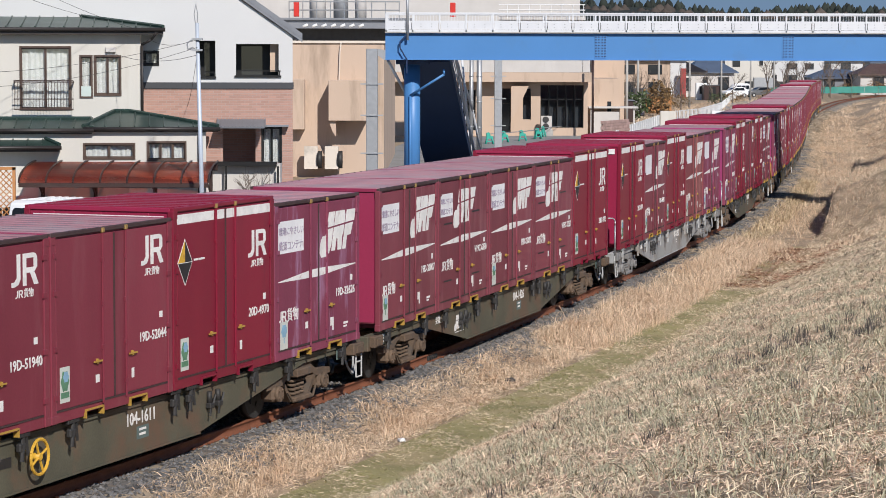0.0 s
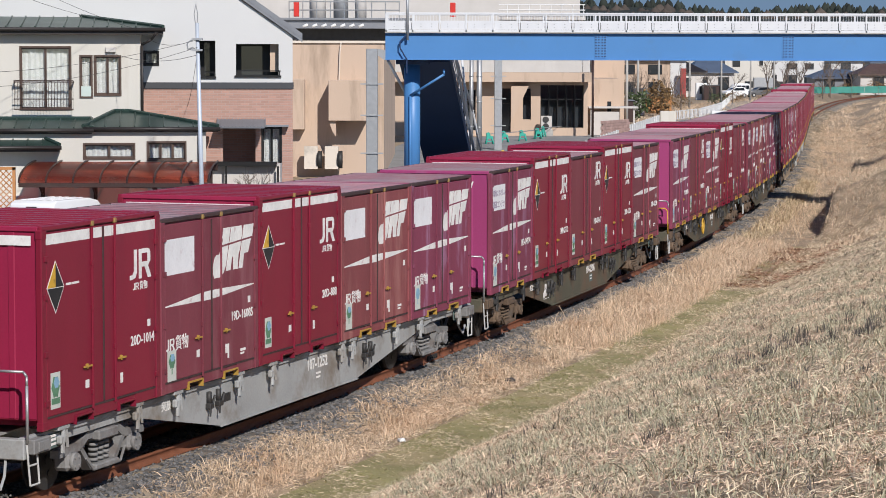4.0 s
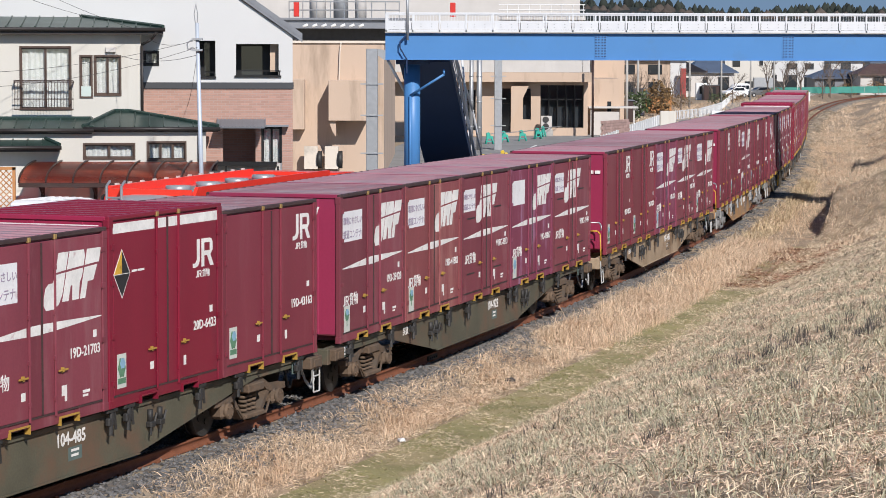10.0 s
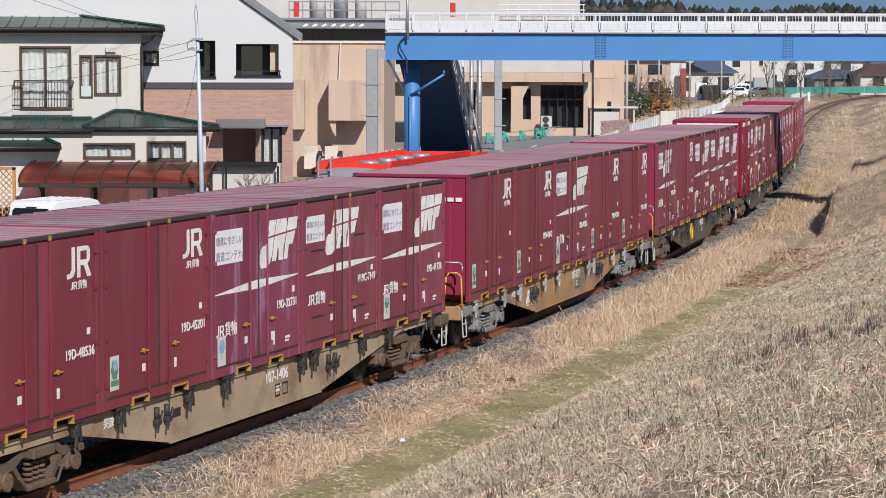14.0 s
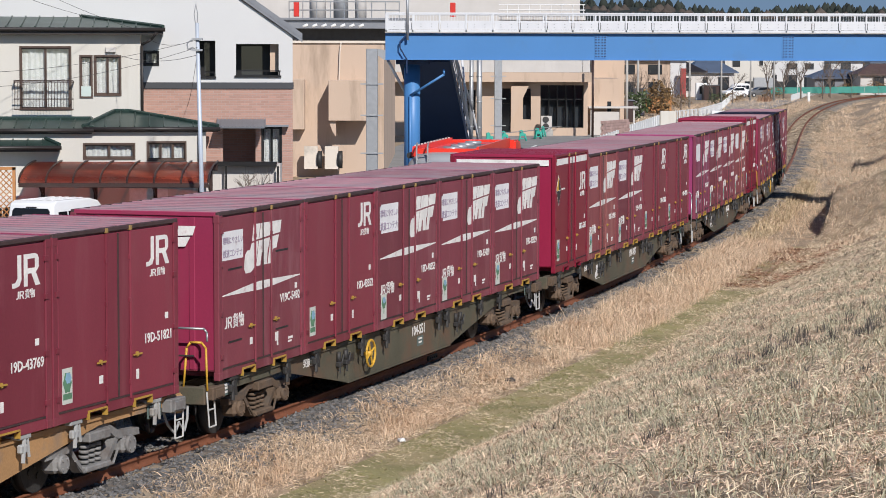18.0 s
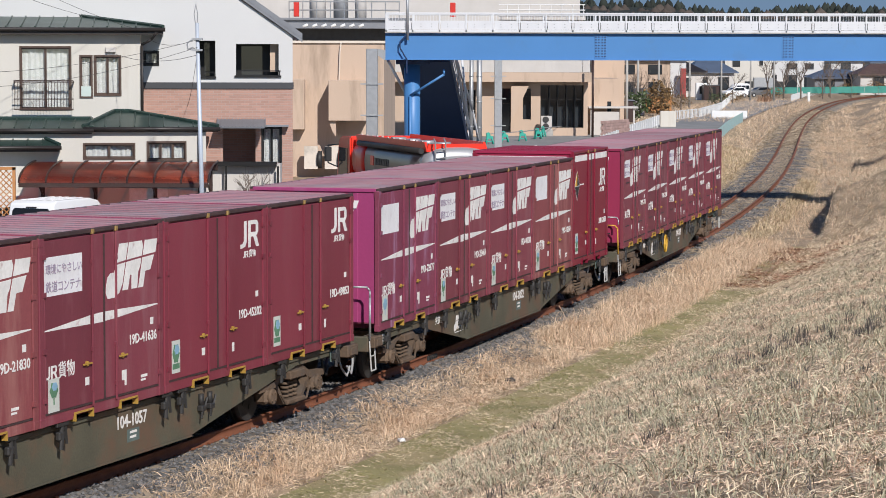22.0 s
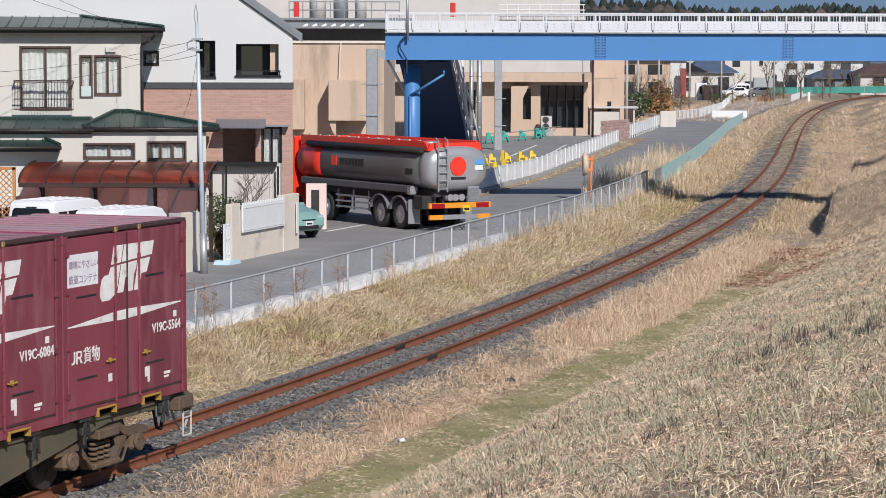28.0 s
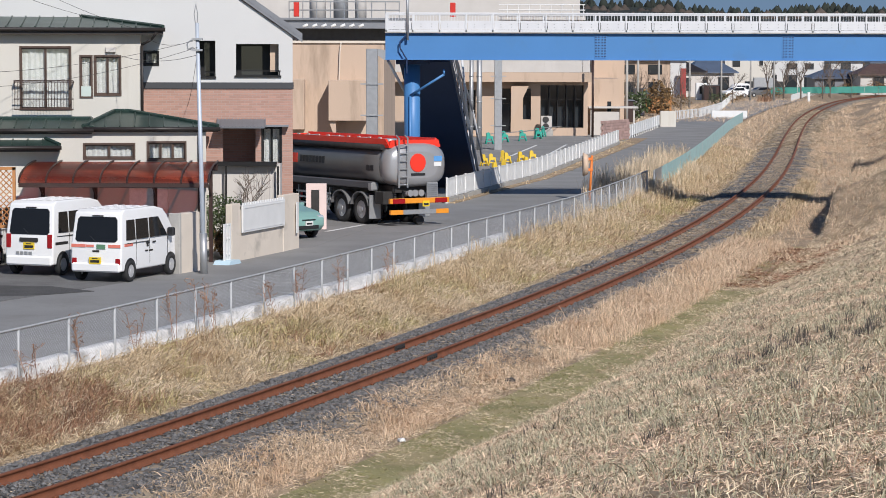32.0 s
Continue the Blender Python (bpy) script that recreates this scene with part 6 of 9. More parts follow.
    part("porch_back", bm, M_BRICK, hs)
    window(hs, *win, Y + 0.03, M_DARKF, 2)
    bm = BM()
    m = pose(-6.23, Y - 0.42, 3.80, 14, 0, 0)
    box(bm, -0.76, 0.72, -0.46, 0.46, -0.02, 0.02, 0, 0, m)
    for i in range(14):
        x = -0.74 + i * 0.112
        box(bm, x, x + 0.03, -0.46, 0.46, 0.02, 0.045, 0, 0, m)
    part("awning", bm, M_GREYROOF, hs, "grey ribbed awning")
    bm = BM()
    box(bm, -5.5, -4.78, Y - 0.35, Y, 3.70, 3.76)
    part("awning", bm, M_GREYROOF, hs, "grey ribbed awning")


def build_front_yard():
    # amber carport
    c = thing("carport", pose(0, 0, 0), "brown carport with arched amber polycarbonate roof", "carport")
    x0, x1, y0, y1 = -11.6, -6.42, 68.0, 70.9
    n = 12
    def arc(t, z0=2.38, h=0.48, d=0.0):
        a = t * math.pi / 2
        return (y0 + (y1 - y0) * (1 - math.cos(a)) * 1.0, z0 + h * math.sin(a) + d)
    bm = BM()
    for i in range(n):
        (ya, za), (yb, zb) = arc(i / n), arc((i + 1) / n)
        v = [bm.verts.new(p) for p in ((x0, ya, za), (x1, ya, za), (x1, yb, zb), (x0, yb, zb))]
        bm.faces.new(v)
    bmesh.ops.remove_doubles(bm, verts=bm.verts[:], dist=0.0005)
    bmesh.ops.solidify(bm, geom=bm.faces[:], thickness=0.012)
    part("roof_sheet", bm, M_POLY, c, "glossy amber roof sheet")
    for k in range(8):
        x = x0 + (x1 - x0) * k / 7
        bm = BM()
        pipe(bm, [(x, *arc(i / n, d=0.03)) for i in range(n + 1)], 0.028, 6)
        part("roof_rib", bm, M_BROWNM, c)
    bm = BM()
    box(bm, x0, x1, y0 - 0.06, y0 + 0.06, 2.28, 2.40, 0.01)
    part("front_beam", bm, M_BROWNM, c)
    bm = BM()
    box(bm, x0, x1, y1 - 0.06, y1 + 0.06, 2.62, 2.80, 0.01)
    part("rear_beam", bm, M_BROWNM, c)
    for x in (x0 + 0.2, -9.9, -8.2, x1 - 0.2):
        bm = BM()
        box(bm, x - 0.05, x + 0.05, y1 - 0.05, y1 + 0.05, 0, 2.7)
        pipe(bm, [(x, y1, 1.9), (x, y1 - 0.8, 2.25), (x, y0, 2.33)], 0.03, 6)
        part("post", bm, M_BROWNM, c)
    # flat canopy
    c = thing("entrance_canopy", pose(0, 0, 0), "flat dark metal canopy on thin posts", "canopy")
    bm = BM()
    box(bm, -7.77, -5.04, 75.25, 75.58, 2.55, 2.68, 0.01)
    part("roof_panel", bm, M_DARKF, c)
    for x, y in ((-6.57, 75.4), (-5.0, 75.4)):
        bm = BM()
        box(bm, x - 0.03, x + 0.03, y - 0.12, y - 0.06, 0, 2.55)
        part("post", bm, M_DARKF, c)
    s = thing("storage_shed", pose(0, 0, 0), "pale ribbed metal shed under the canopy", "shed")
    bm = BM()
    box(bm, -7.5, -4.95, 75.6, 76.4, 0, 2.6)
    part("shed_wall", bm, M_PALE, s)
    for i in range(10):
        bm = BM()
        x = -5.75 + i * 0.08
        box(bm, x, x + 0.04, 75.57, 75.6, 0.1, 2.5)
        part("rib", bm, M_PALE, s)
    pk = thing("picket_gate", pose(-8.62, 73.6, 0, 0, 0, 2), "white picket gate beside the rendered gate post", "gate")
    for z in (0.45, 1.0):
        part("gate_rail", box(BM(), 0, 1.25, -0.02, 0.02, z, z + 0.06), M_WHITE, pk)
    for k in range(9):
        part("picket", box(BM(), 0.03 + k * 0.142, 0.10 + k * 0.142, -0.045, -0.02, 0.28, 1.22, 0.006), M_WHITE, pk)
    # gate wall with louvre panel and letter slot
    a, b = Vector((-6.02, 70.77, 0)), Vector((-4.42, 76.0, 0))
    d = b - a
    L = d.length
    m = Matrix.Translation(a) @ Euler((0, 0, math.atan2(d.y, d.x))).to_matrix().to_4x4()
    g = thing("gate_wall", m, "buff rendered garden wall with a white panel", "wall")
    bm = BM()
    box(bm, 0, L, 0.0, 0.16, -0.05, 1.46, 0.01)
    box(bm, -0.02, 0.62, -0.02, 0.18, -0.05, 1.66, 0.01)
    box(bm, L - 1.35, L, -0.02, 0.18, -0.05, 1.70, 0.01)
    part("wall_body", bm, M_WALLB, g)
    bm = BM()
    box(bm, 0.66, 4.06, -0.09, -0.03, 0.80, 1.60, 0.01)
    pn = part("white_panel", bm, M_WHITE, g, "white panel along the wall top")
    for z in (0.86, 1.50):
        bm = BM()
        box(bm, 0.72, 4.0, -0.102, -0.09, z, z + 0.03)
        part("panel_bead", bm, M_WHITE, pn)
    for i in range(17):
        bm = BM()
        x = 0.70 + i * 0.2
        prism(bm, [(x, 1.60), (x + 0.15, 1.60), (x + 0.12, 1.66), (x + 0.03, 1.66)], -0.08, -0.04)
        part("scallop", bm, M_WHITE, pn)
    bm = BM()
    box(bm, L - 0.42, L - 0.26, -0.10, -0.078, 0.5, 1.45, 0.005)
    part("letter_slot", bm, M_WHITE, g, "white post slot panel")
    p = thing("gate_pillar", pose(-7.02, 67.6, 0, 0, 0, 68), "buff rendered gate pillar", "pillar")
    bm = BM()
    box(bm, -0.6, 0.6, -0.14, 0.14, -0.05, 1.62, 0.012)
    part("pillar_body", bm, M_WALLB, p)
    bm = BM()
    box(bm, -0.62, -0.50, -0.16, 0.16, 0.0, 1.64, 0.01)
    part("edge_panel", bm, M_CONCRETE, p)
    f = thing("picket_fence", pose(-7.7, 68.6, 0, 0, 0, 40), "low white picket fence beside the yard", "fence")
    for i in range(9):
        bm = BM()
        box(bm, -0.6 + i * 0.15, -0.53 + i * 0.15, -0.02, 0.02, 0.1, 1.45)
        part("picket", bm, M_WHITE, f)
    for z in (0.45, 1.15):
        bm = BM()
        box(bm, -0.65, 0.75, 0.02, 0.05, z, z + 0.08)
        part("fence_rail", bm, M_WHITE, f)
    f = thing("folding_gate", pose(-6.1, 70.2, 0, 0, 0, 70), "folded white gate frame on a pale blue base", "gate")
    for x in (-0.18, 0.0, 0.18):
        bm = BM()
        box(bm, x - 0.03, x + 0.03, -0.03, 0.03, 0.08, 1.15)
        part("gate_bar", bm, M_WHITE, f)
    for z in (0.25, 0.7, 1.1):
        bm = BM()
        box(bm, -0.2, 0.2, -0.02, 0.02, z, z + 0.05)
        part("gate_rail", bm, M_WHITE, f)
    bm = BM()
    prism(bm, [(-0.42, 0.0), (0.42, 0.0), (0.28, 0.12), (-0.28, 0.12)], -0.25, 0.25)
    part("base_block", bm, mat("pale_blue_plastic", (0.50, 0.66, 0.75), 0.5, 0, 0.06), f, "pale blue base block")
    lt = thing("lattice_screen", pose(-12.3, 67.5, 0), "orange wooden lattice screen", "screen")
    bm = BM()
    for x in (-0.9, 0.62):
        box(bm, x, x + 0.08, -0.04, 0.04, 0, 2.85)
    box(bm, -0.9, 0.7, -0.04, 0.04, 2.78, 2.86)
    box(bm, -0.9, 0.7, -0.04, 0.04, 1.2, 1.28)
    part("screen_frame", bm, M_LATTICE, lt)
    for k in range(-9, 16):
        for sg in (-1, 1):
            bm = BM()
            xa = -0.86 + k * 0.16
            pts = []
            for t in np.linspace(0, 1.5, 31):
                xx, zz = (xa + t, 1.28 + t) if sg > 0 else (xa + 1.5 - t, 1.28 + t)
                if -0.82 < xx < 0.62:
                    pts.append((xx, sg * 0.012, zz))
            if len(pts) > 2:
                tube(bm, pts[0], pts[-1], 0.017, 4)
                part("slat", bm, M_LATTICE, lt)
            else:
                bm.free()


build_cream_house()
build_brick_house()
build_front_yard()
# ---------------- large buildings behind ----------------
def build_hall():
    h = thing("service_building", pose(0, 0, 0), "beige rendered service building with rooftop plant", "building")
    bm = BM()
    box(bm, -14, -2.9, 122, 150, -0.05, 6.5)
    part("wall_block", bm, M_BEIGE, h, "beige rendered wall")
    bm = BM()
    box(bm, -14, -2.85, 121.9, 150, 6.5, 6.62)
    part("parapet_cap", bm, M_WALLB, h)
    bm = BM()
    box(bm, -5.55, -3.7, 120.4, 122, 2.75, 4.7, 0.02)
    prism(bm, [(-5.55, 2.75), (-5.2, 2.75), (-5.2, 2.0), (-5.35, 2.2)], 120.6, 121.9)
    part("projecting_bay", bm, M_BEIGE, h, "beige projecting bay")
    bm = BM()
    box(bm, -7.4, -6.75, 121.2, 122, 2.3, 4.75, 0.02)
    part("wall_buttress", bm, M_BEIGE, h, "stained beige wall box")
    for x in (-6.75, -5.75):
        bm = BM()
        prism(bm, [(-0.5, 0.4), (0.25, 0.4), (0.25, 1.1), (0.12, 1.35), (-0.1, 1.5), (-0.5, 1.5)], x - 0.0, x + 0.65, axis="x")
        o = part("exhaust_hood", bm, M_WALLB, h, "beige exhaust hood")
        o.matrix_basis = pose(0, 121.4, 0)
        bm = BM()
        tube(bm, (x + 0.62, 121.15, 0.85), (x + 0.85, 121.15, 0.85), 0.42, 16)
        part("duct_mouth", bm, M_DARK, h, "dark duct mouth")
    bm = BM()
    pipe(bm, [(-5.0, 121.9, 6.5), (-5.05, 121.85, 6.1), (-5.1, 121.85, 4.7)], 0.03, 6)
    part("conduit", bm, M_WALLB, h)
    # stepped rooftop plant
    bm = BM()
    box(bm, -11, -2.0, 148, 160, 7.5, 8.05)
    box(bm, -11, -1.8, 147.8, 160, 8.0, 8.12)
    part("plant_deck", bm, M_GREYROOF, h, "grey rooftop plant deck")
    # plain dark block added to fill the gap under the deck
    bm = BM()
    box(bm, -11, -2.2, 149, 159, 6.5, 7.5)
    part("plant_room", bm, M_DARK, h, "dark block in the gap under the plant deck")
    for k in range(7):
        bm = BM()
        tube(bm, (-8.3 + k * 0.55, 147.4, 7.6), (-8.0 + k * 0.55, 147.4, 7.72), 0.08, 8)
        part("roof_vent", bm, M_WHITE, h, "small white roof vent")
    bm = BM()
    for z in (8.6, 9.1):
        tube(bm, (-9.2, 149, z), (-2.6, 149, z), 0.035, 6)
    for k in range(9):
        tube(bm, (-9.2 + k * 0.82, 149, 8.1), (-9.2 + k * 0.82, 149, 9.15), 0.03, 6)
    part("roof_railing", bm, M_GALV, h, "grey rooftop railing")
    for x in (-8.75, 0.55):
        bm = BM()
        box(bm, x - 0.16, x + 0.16, 148.6, 148.9, 8.2, 9.05, 0.02)
        part("red_cabinet", bm, M_RED, h, "red rooftop cabinet")
    for x, r, mt in ((-7.6, 0.5, M_PALE), (-6.2, 0.45, M_GALV), (-5.0, 0.35, M_PALE)):
        bm = BM()
        tube(bm, (x, 151, 8.1), (x, 151, 10.4), r, 14)
        part("roof_tank", bm, mt, h, "pale rooftop tank")
    bm = BM()
    box(bm, -14, 3.6, 163, 170, 6.0, 12.5)
    part("stair_tower", bm, M_PALE, h, "pale stair tower")
    # long wing with balcony railing
    w = thing("long_building", pose(0, 0, 0), "long beige building with white upper balcony", "building")
    bm = BM()
    holes = [(4.2, 5.0, 0.2, 3.5), (7.2, 10.4, 0.6, 3.75), (-1.6, 0.6, 0.4, 3.4), (1.2, 2.4, 0.4, 3.4), (5.9, 6.5, 1.2, 3.5)]
    pierced(bm, -5, 10.72, -0.05, 4.66, 185, 0.3, holes)
    box(bm, 10.42, 10.72, 185.3, 200, -0.05, 4.66)
    part("lower_wall", bm, M_BEIGE, w, "beige rendered wall")
    for hx in holes:
        bm = BM()
        box(bm, hx[0], hx[1], 185.9, 186.0, hx[2], hx[3])
        o = part("glazing", bm, M_GLASS, w, "dark glazing")
        bm = BM()
        k = max(1, int((hx[1] - hx[0]) / 0.6))
        for i in range(k + 1):
            x = hx[0] + (hx[1] - hx[0]) * i / k
            box(bm, x - 0.03, x + 0.03, 185.2, 185.9, hx[2], hx[3])
        box(bm, hx[0], hx[1], 185.2, 185.3, (hx[2] + hx[3]) / 2 + 0.5, (hx[2] + hx[3]) / 2 + 0.56)
        part("mullion", bm, M_DARKF, w)
    bm = BM()
    prism(bm, [(5.0, 3.7), (6.3, 3.7), (5.0, 1.0)], 184.0, 185.0)
    part("stair_flank", bm, M_BEIGE, w)
    bm = BM()
    box(bm, -5, 10.9, 183.6, 185, 4.0, 4.7)
    part("balcony_slab", bm, M_BEIGE, w, "beige balcony slab")
    for i in range(28):
        bm = BM()
        x = -5 + i * 0.565
        box(bm, x, x + 0.53, 183.6, 183.64, 4.72, 5.62)
        part("balustrade_panel", bm, M_PALE, w, "white balustrade panel")
    bm = BM()
    box(bm, -5, 10.7, 183.55, 183.7, 5.62, 5.70)
    part("balustrade_rail", bm, M_WHITE, w)
    bm = BM()
    box(bm, -5, 10.2, 187, 200, 4.6, 11.2)
    box(bm, -5, 10.6, 186.6, 200, 8.6, 8.85)
    part("upper_wall", bm, M_PALE, w, "pale upper storey")
    for i in range(7):
        window(w, -0.2 + i * 1.5, 0.9 + i * 1.5, 6.2, 8.1, 186.9, M_DARKF, 2, False)
    bm = BM()
    for z in (8.95, 9.3, 9.7):
        tube(bm, (-5, 185.5, z), (10.5, 185.5, z), 0.04, 6)
    for k in range(20):
        tube(bm, (-5 + k * 0.81, 185.5, 8.7), (-5 + k * 0.81, 185.5, 9.75), 0.03, 6)
    part("roof_railing", bm, M_WHITE, w, "white roof railing")
    bm = BM()
    box(bm, 10.72, 13.3, 188, 200, -0.05, 4.2)
    box(bm, 11.9, 14.5, 200, 212, 0, 6.0)
    part("side_block", bm, M_BEIGE, w)
    bm = BM()
    box(bm, 12.35, 12.65, 187.97, 188.0, 1.4, 2.5)
    part("side_window", bm, M_GLASS, w)
    # air conditioner
    a = thing("air_conditioner", pose(7.6, 184.0, 0), "white outdoor air conditioning unit", "appliance")
    bm = BM()
    box(bm, -0.4, 0.4, -0.18, 0.18, 0.45, 1.5, 0.03)
    part("casing", bm, M_PALE, a)
    part("plinth", box(BM(), -0.5, 0.5, -0.25, 0.25, 0, 0.45, 0.02), M_CONCRETE, a, "concrete plinth")
    for z in (0.72, 1.22):
        bm = BM()
        tube(bm, (-0.05, -0.19, z), (-0.05, -0.2, z), 0.24, 16)
        part("fan_grille", bm, M_DARK, a, "dark round fan grille")
    # posts and ducts
    for x, y, wd, zt, lab in ((-3.2, 112, 0.26, 6.2, "grey square steel duct beside the stair"), (3.45, 157, 0.24, 6.6, "grey steel stanchion in the car park")):
        p = thing("steel_stanchion", pose(x, y, 0), lab, "post")
        bm = BM()
        box(bm, -wd, wd, -wd, wd, -0.05, zt, 0.02)
        part("shaft", bm, M_GALV, p)
        for z in (1.5, 3.2, 4.6):
            bm = BM()
            box(bm, -wd - 0.25, wd + 0.25, -wd - 0.05, -wd, z, z + 0.06)
            part("cross_bar", bm, M_GALV, p)
        if y < 120:
            bm = BM()
            prism(bm, [(wd, zt), (wd + 0.5, zt - 0.1), (wd + 0.62, zt - 0.45), (wd + 0.3, zt - 0.5), (wd, zt - 0.3)], -wd, wd)
            part("duct_elbow", bm, M_GALV, p, "bent grey duct head")
    # round rainwater pipes beside the square stanchion
    for x, y, rad in ((2.25, 156.4, 0.17), (1.78, 158.5, 0.13)):
        p = thing("downpipe", pose(x, y, 0), "tall round galvanised pipe in the car park", "pipe")
        part("shaft", tube(BM(), (0, 0, -0.05), (0, 0, 6.6), rad, 14), M_GALV, p)
        for z in (1.4, 3.0, 4.6):
            part("collar", tube(BM(), (0, 0, z), (0, 0, z + 0.06), rad + 0.025, 14), M_GALV, p)
    p = thing("thin_post", pose(10.9, 186 - 4, 0), "thin brown steel post", "post")
    part("shaft", tube(BM(), (0, 0, 0), (0, 0, 5.8), 0.09, 8), M_BROWNM, p)


build_hall()


# ---------------- fences ----------------
def fence_u(s):
    """The fence swings a little towards the line past the bridge."""
    return np.interp(s, [55, 70, 95, 130, 180], [-5.12, -4.5, -4.4, -4.7, -5.12])


def build_railway_fence():
    f = thing("chain_link_fence", pose(0, 0, 0), "low galvanised chain-link fence beside the lane", "fence")
    ss = np.arange(2.0, 92.0, 2.05)
    pm = mesh_of("fence_post", tube(BM(), (0, 0, -0.5), (0, 0, 0.98), 0.028, 8), M_DULL)
    for s in ss:
        x, y, _, _ = on_line(s, fence_u(s))
        share("fence_post", pm, f, pose(x, y, 0))
    ring = [(0.026 * math.cos(math.tau * k / 8), 0.97 + 0.026 * math.sin(math.tau * k / 8)) for k in range(9)]
    rail = new("top_rail", sweep("top_rail", ring, ss, fence_u(ss), M_DULL))
    rail.parent = f
    V, F = [], []
    k = 0
    s = 2.0
    while s < 90.0:
        for sg in (0, 1):
            a = on_line(s + (0.85 if sg else 0), fence_u(s))
            b = on_line(s + (0 if sg else 0.85), fence_u(s))
            w = 0.003
            V += [(a[0], a[1], 0.08), (a[0] + w, a[1], 0.08 - w), (b[0] + w, b[1], 0.95 - w), (b[0], b[1], 0.95)]
            F.append((k, k + 1, k + 2, k + 3))
            k += 4
        s += 0.075
    o = new("wire_mesh", fast_mesh("wire_mesh", np.array(V), np.array(F), M_DULL))
    o.parent = f
    tagged(o, "thin wire mesh", kind="stuff")
    # teal netting on the far part
    n = thing("net_fence", pose(0, 0, 0), "teal net fence along the far lane", "fence")
    ss = np.arange(93.0, 212.0, 3.4)
    for s in ss:
        x, y, _, _ = on_line(s, fence_u(s))
        share("fence_post", pm, n, pose(x, y, -0.1))
    for i, (s0, s1) in enumerate(zip(ss[:-1], ss[1:])):
        a, b = on_line(s0, fence_u(s0)), on_line(s1, fence_u(s1))
        bm = BM()
        v = [bm.verts.new(p) for p in ((a[0], a[1], 0.05), (b[0], b[1], 0.05), (b[0], b[1], 0.9), (a[0], a[1], 0.88))]
        bm.faces.new(v)
        r = bmesh.ops.extrude_face_region(bm, geom=bm.faces[:])
        for q in [g for g in r["geom"] if isinstance(g, bmesh.types.BMVert)]:
            q.co.x += 0.02
        part("net_panel", bm, M_TEALNET if 0 < i else M_GALV, n)


def picket_panels(name, pts, height, label, step=0.16, gap=0.05, material=None, zb=0.05):
    f = thing(name, pose(0, 0, 0), label, "fence")
    material = material or M_WHITE
    for (xa, ya), (xb, yb) in zip(pts[:-1], pts[1:]):
        d = math.hypot(xb - xa, yb - ya)
        n = max(1, round(d / 2.0))
        h = math.degrees(math.atan2(yb - ya, xb - xa))
        for i in range(n):
            m = pose(xa + (xb - xa) * i / n, ya + (yb - ya) * i / n, 0, 0, 0, h)
            L = d / n
            bm = BM()
            for za in (height - 0.07, zb):
                part("fence_rail", box(BM(), 0.02, L - 0.02, -0.015, 0.015, za, za + 0.07, 0, 0, m), material, f)
            x, slats = 0.06, BM()
            while x < L - 0.04:
                if ya + (yb - ya) * i / n < 150:
                    part("slat", box(BM(), x, min(x + step - gap, L - 0.02), -0.008, 0.008, zb + 0.07, height - 0.07, 0, 0, m), material, f)
                else:
                    box(slats, x, min(x + step - gap, L - 0.02), -0.008, 0.008, zb + 0.07, height - 0.07, 0, 0, m)
                x += step
            if len(slats.verts):
                tagged(part("slat_row", slats, material, f), "white slats", kind="stuff")
            bm = BM()
            box(bm, -0.035, 0.035, -0.035, 0.035, 0, height + 0.04, 0, 0, m)
            part("fence_post", bm, material, f)
    return f


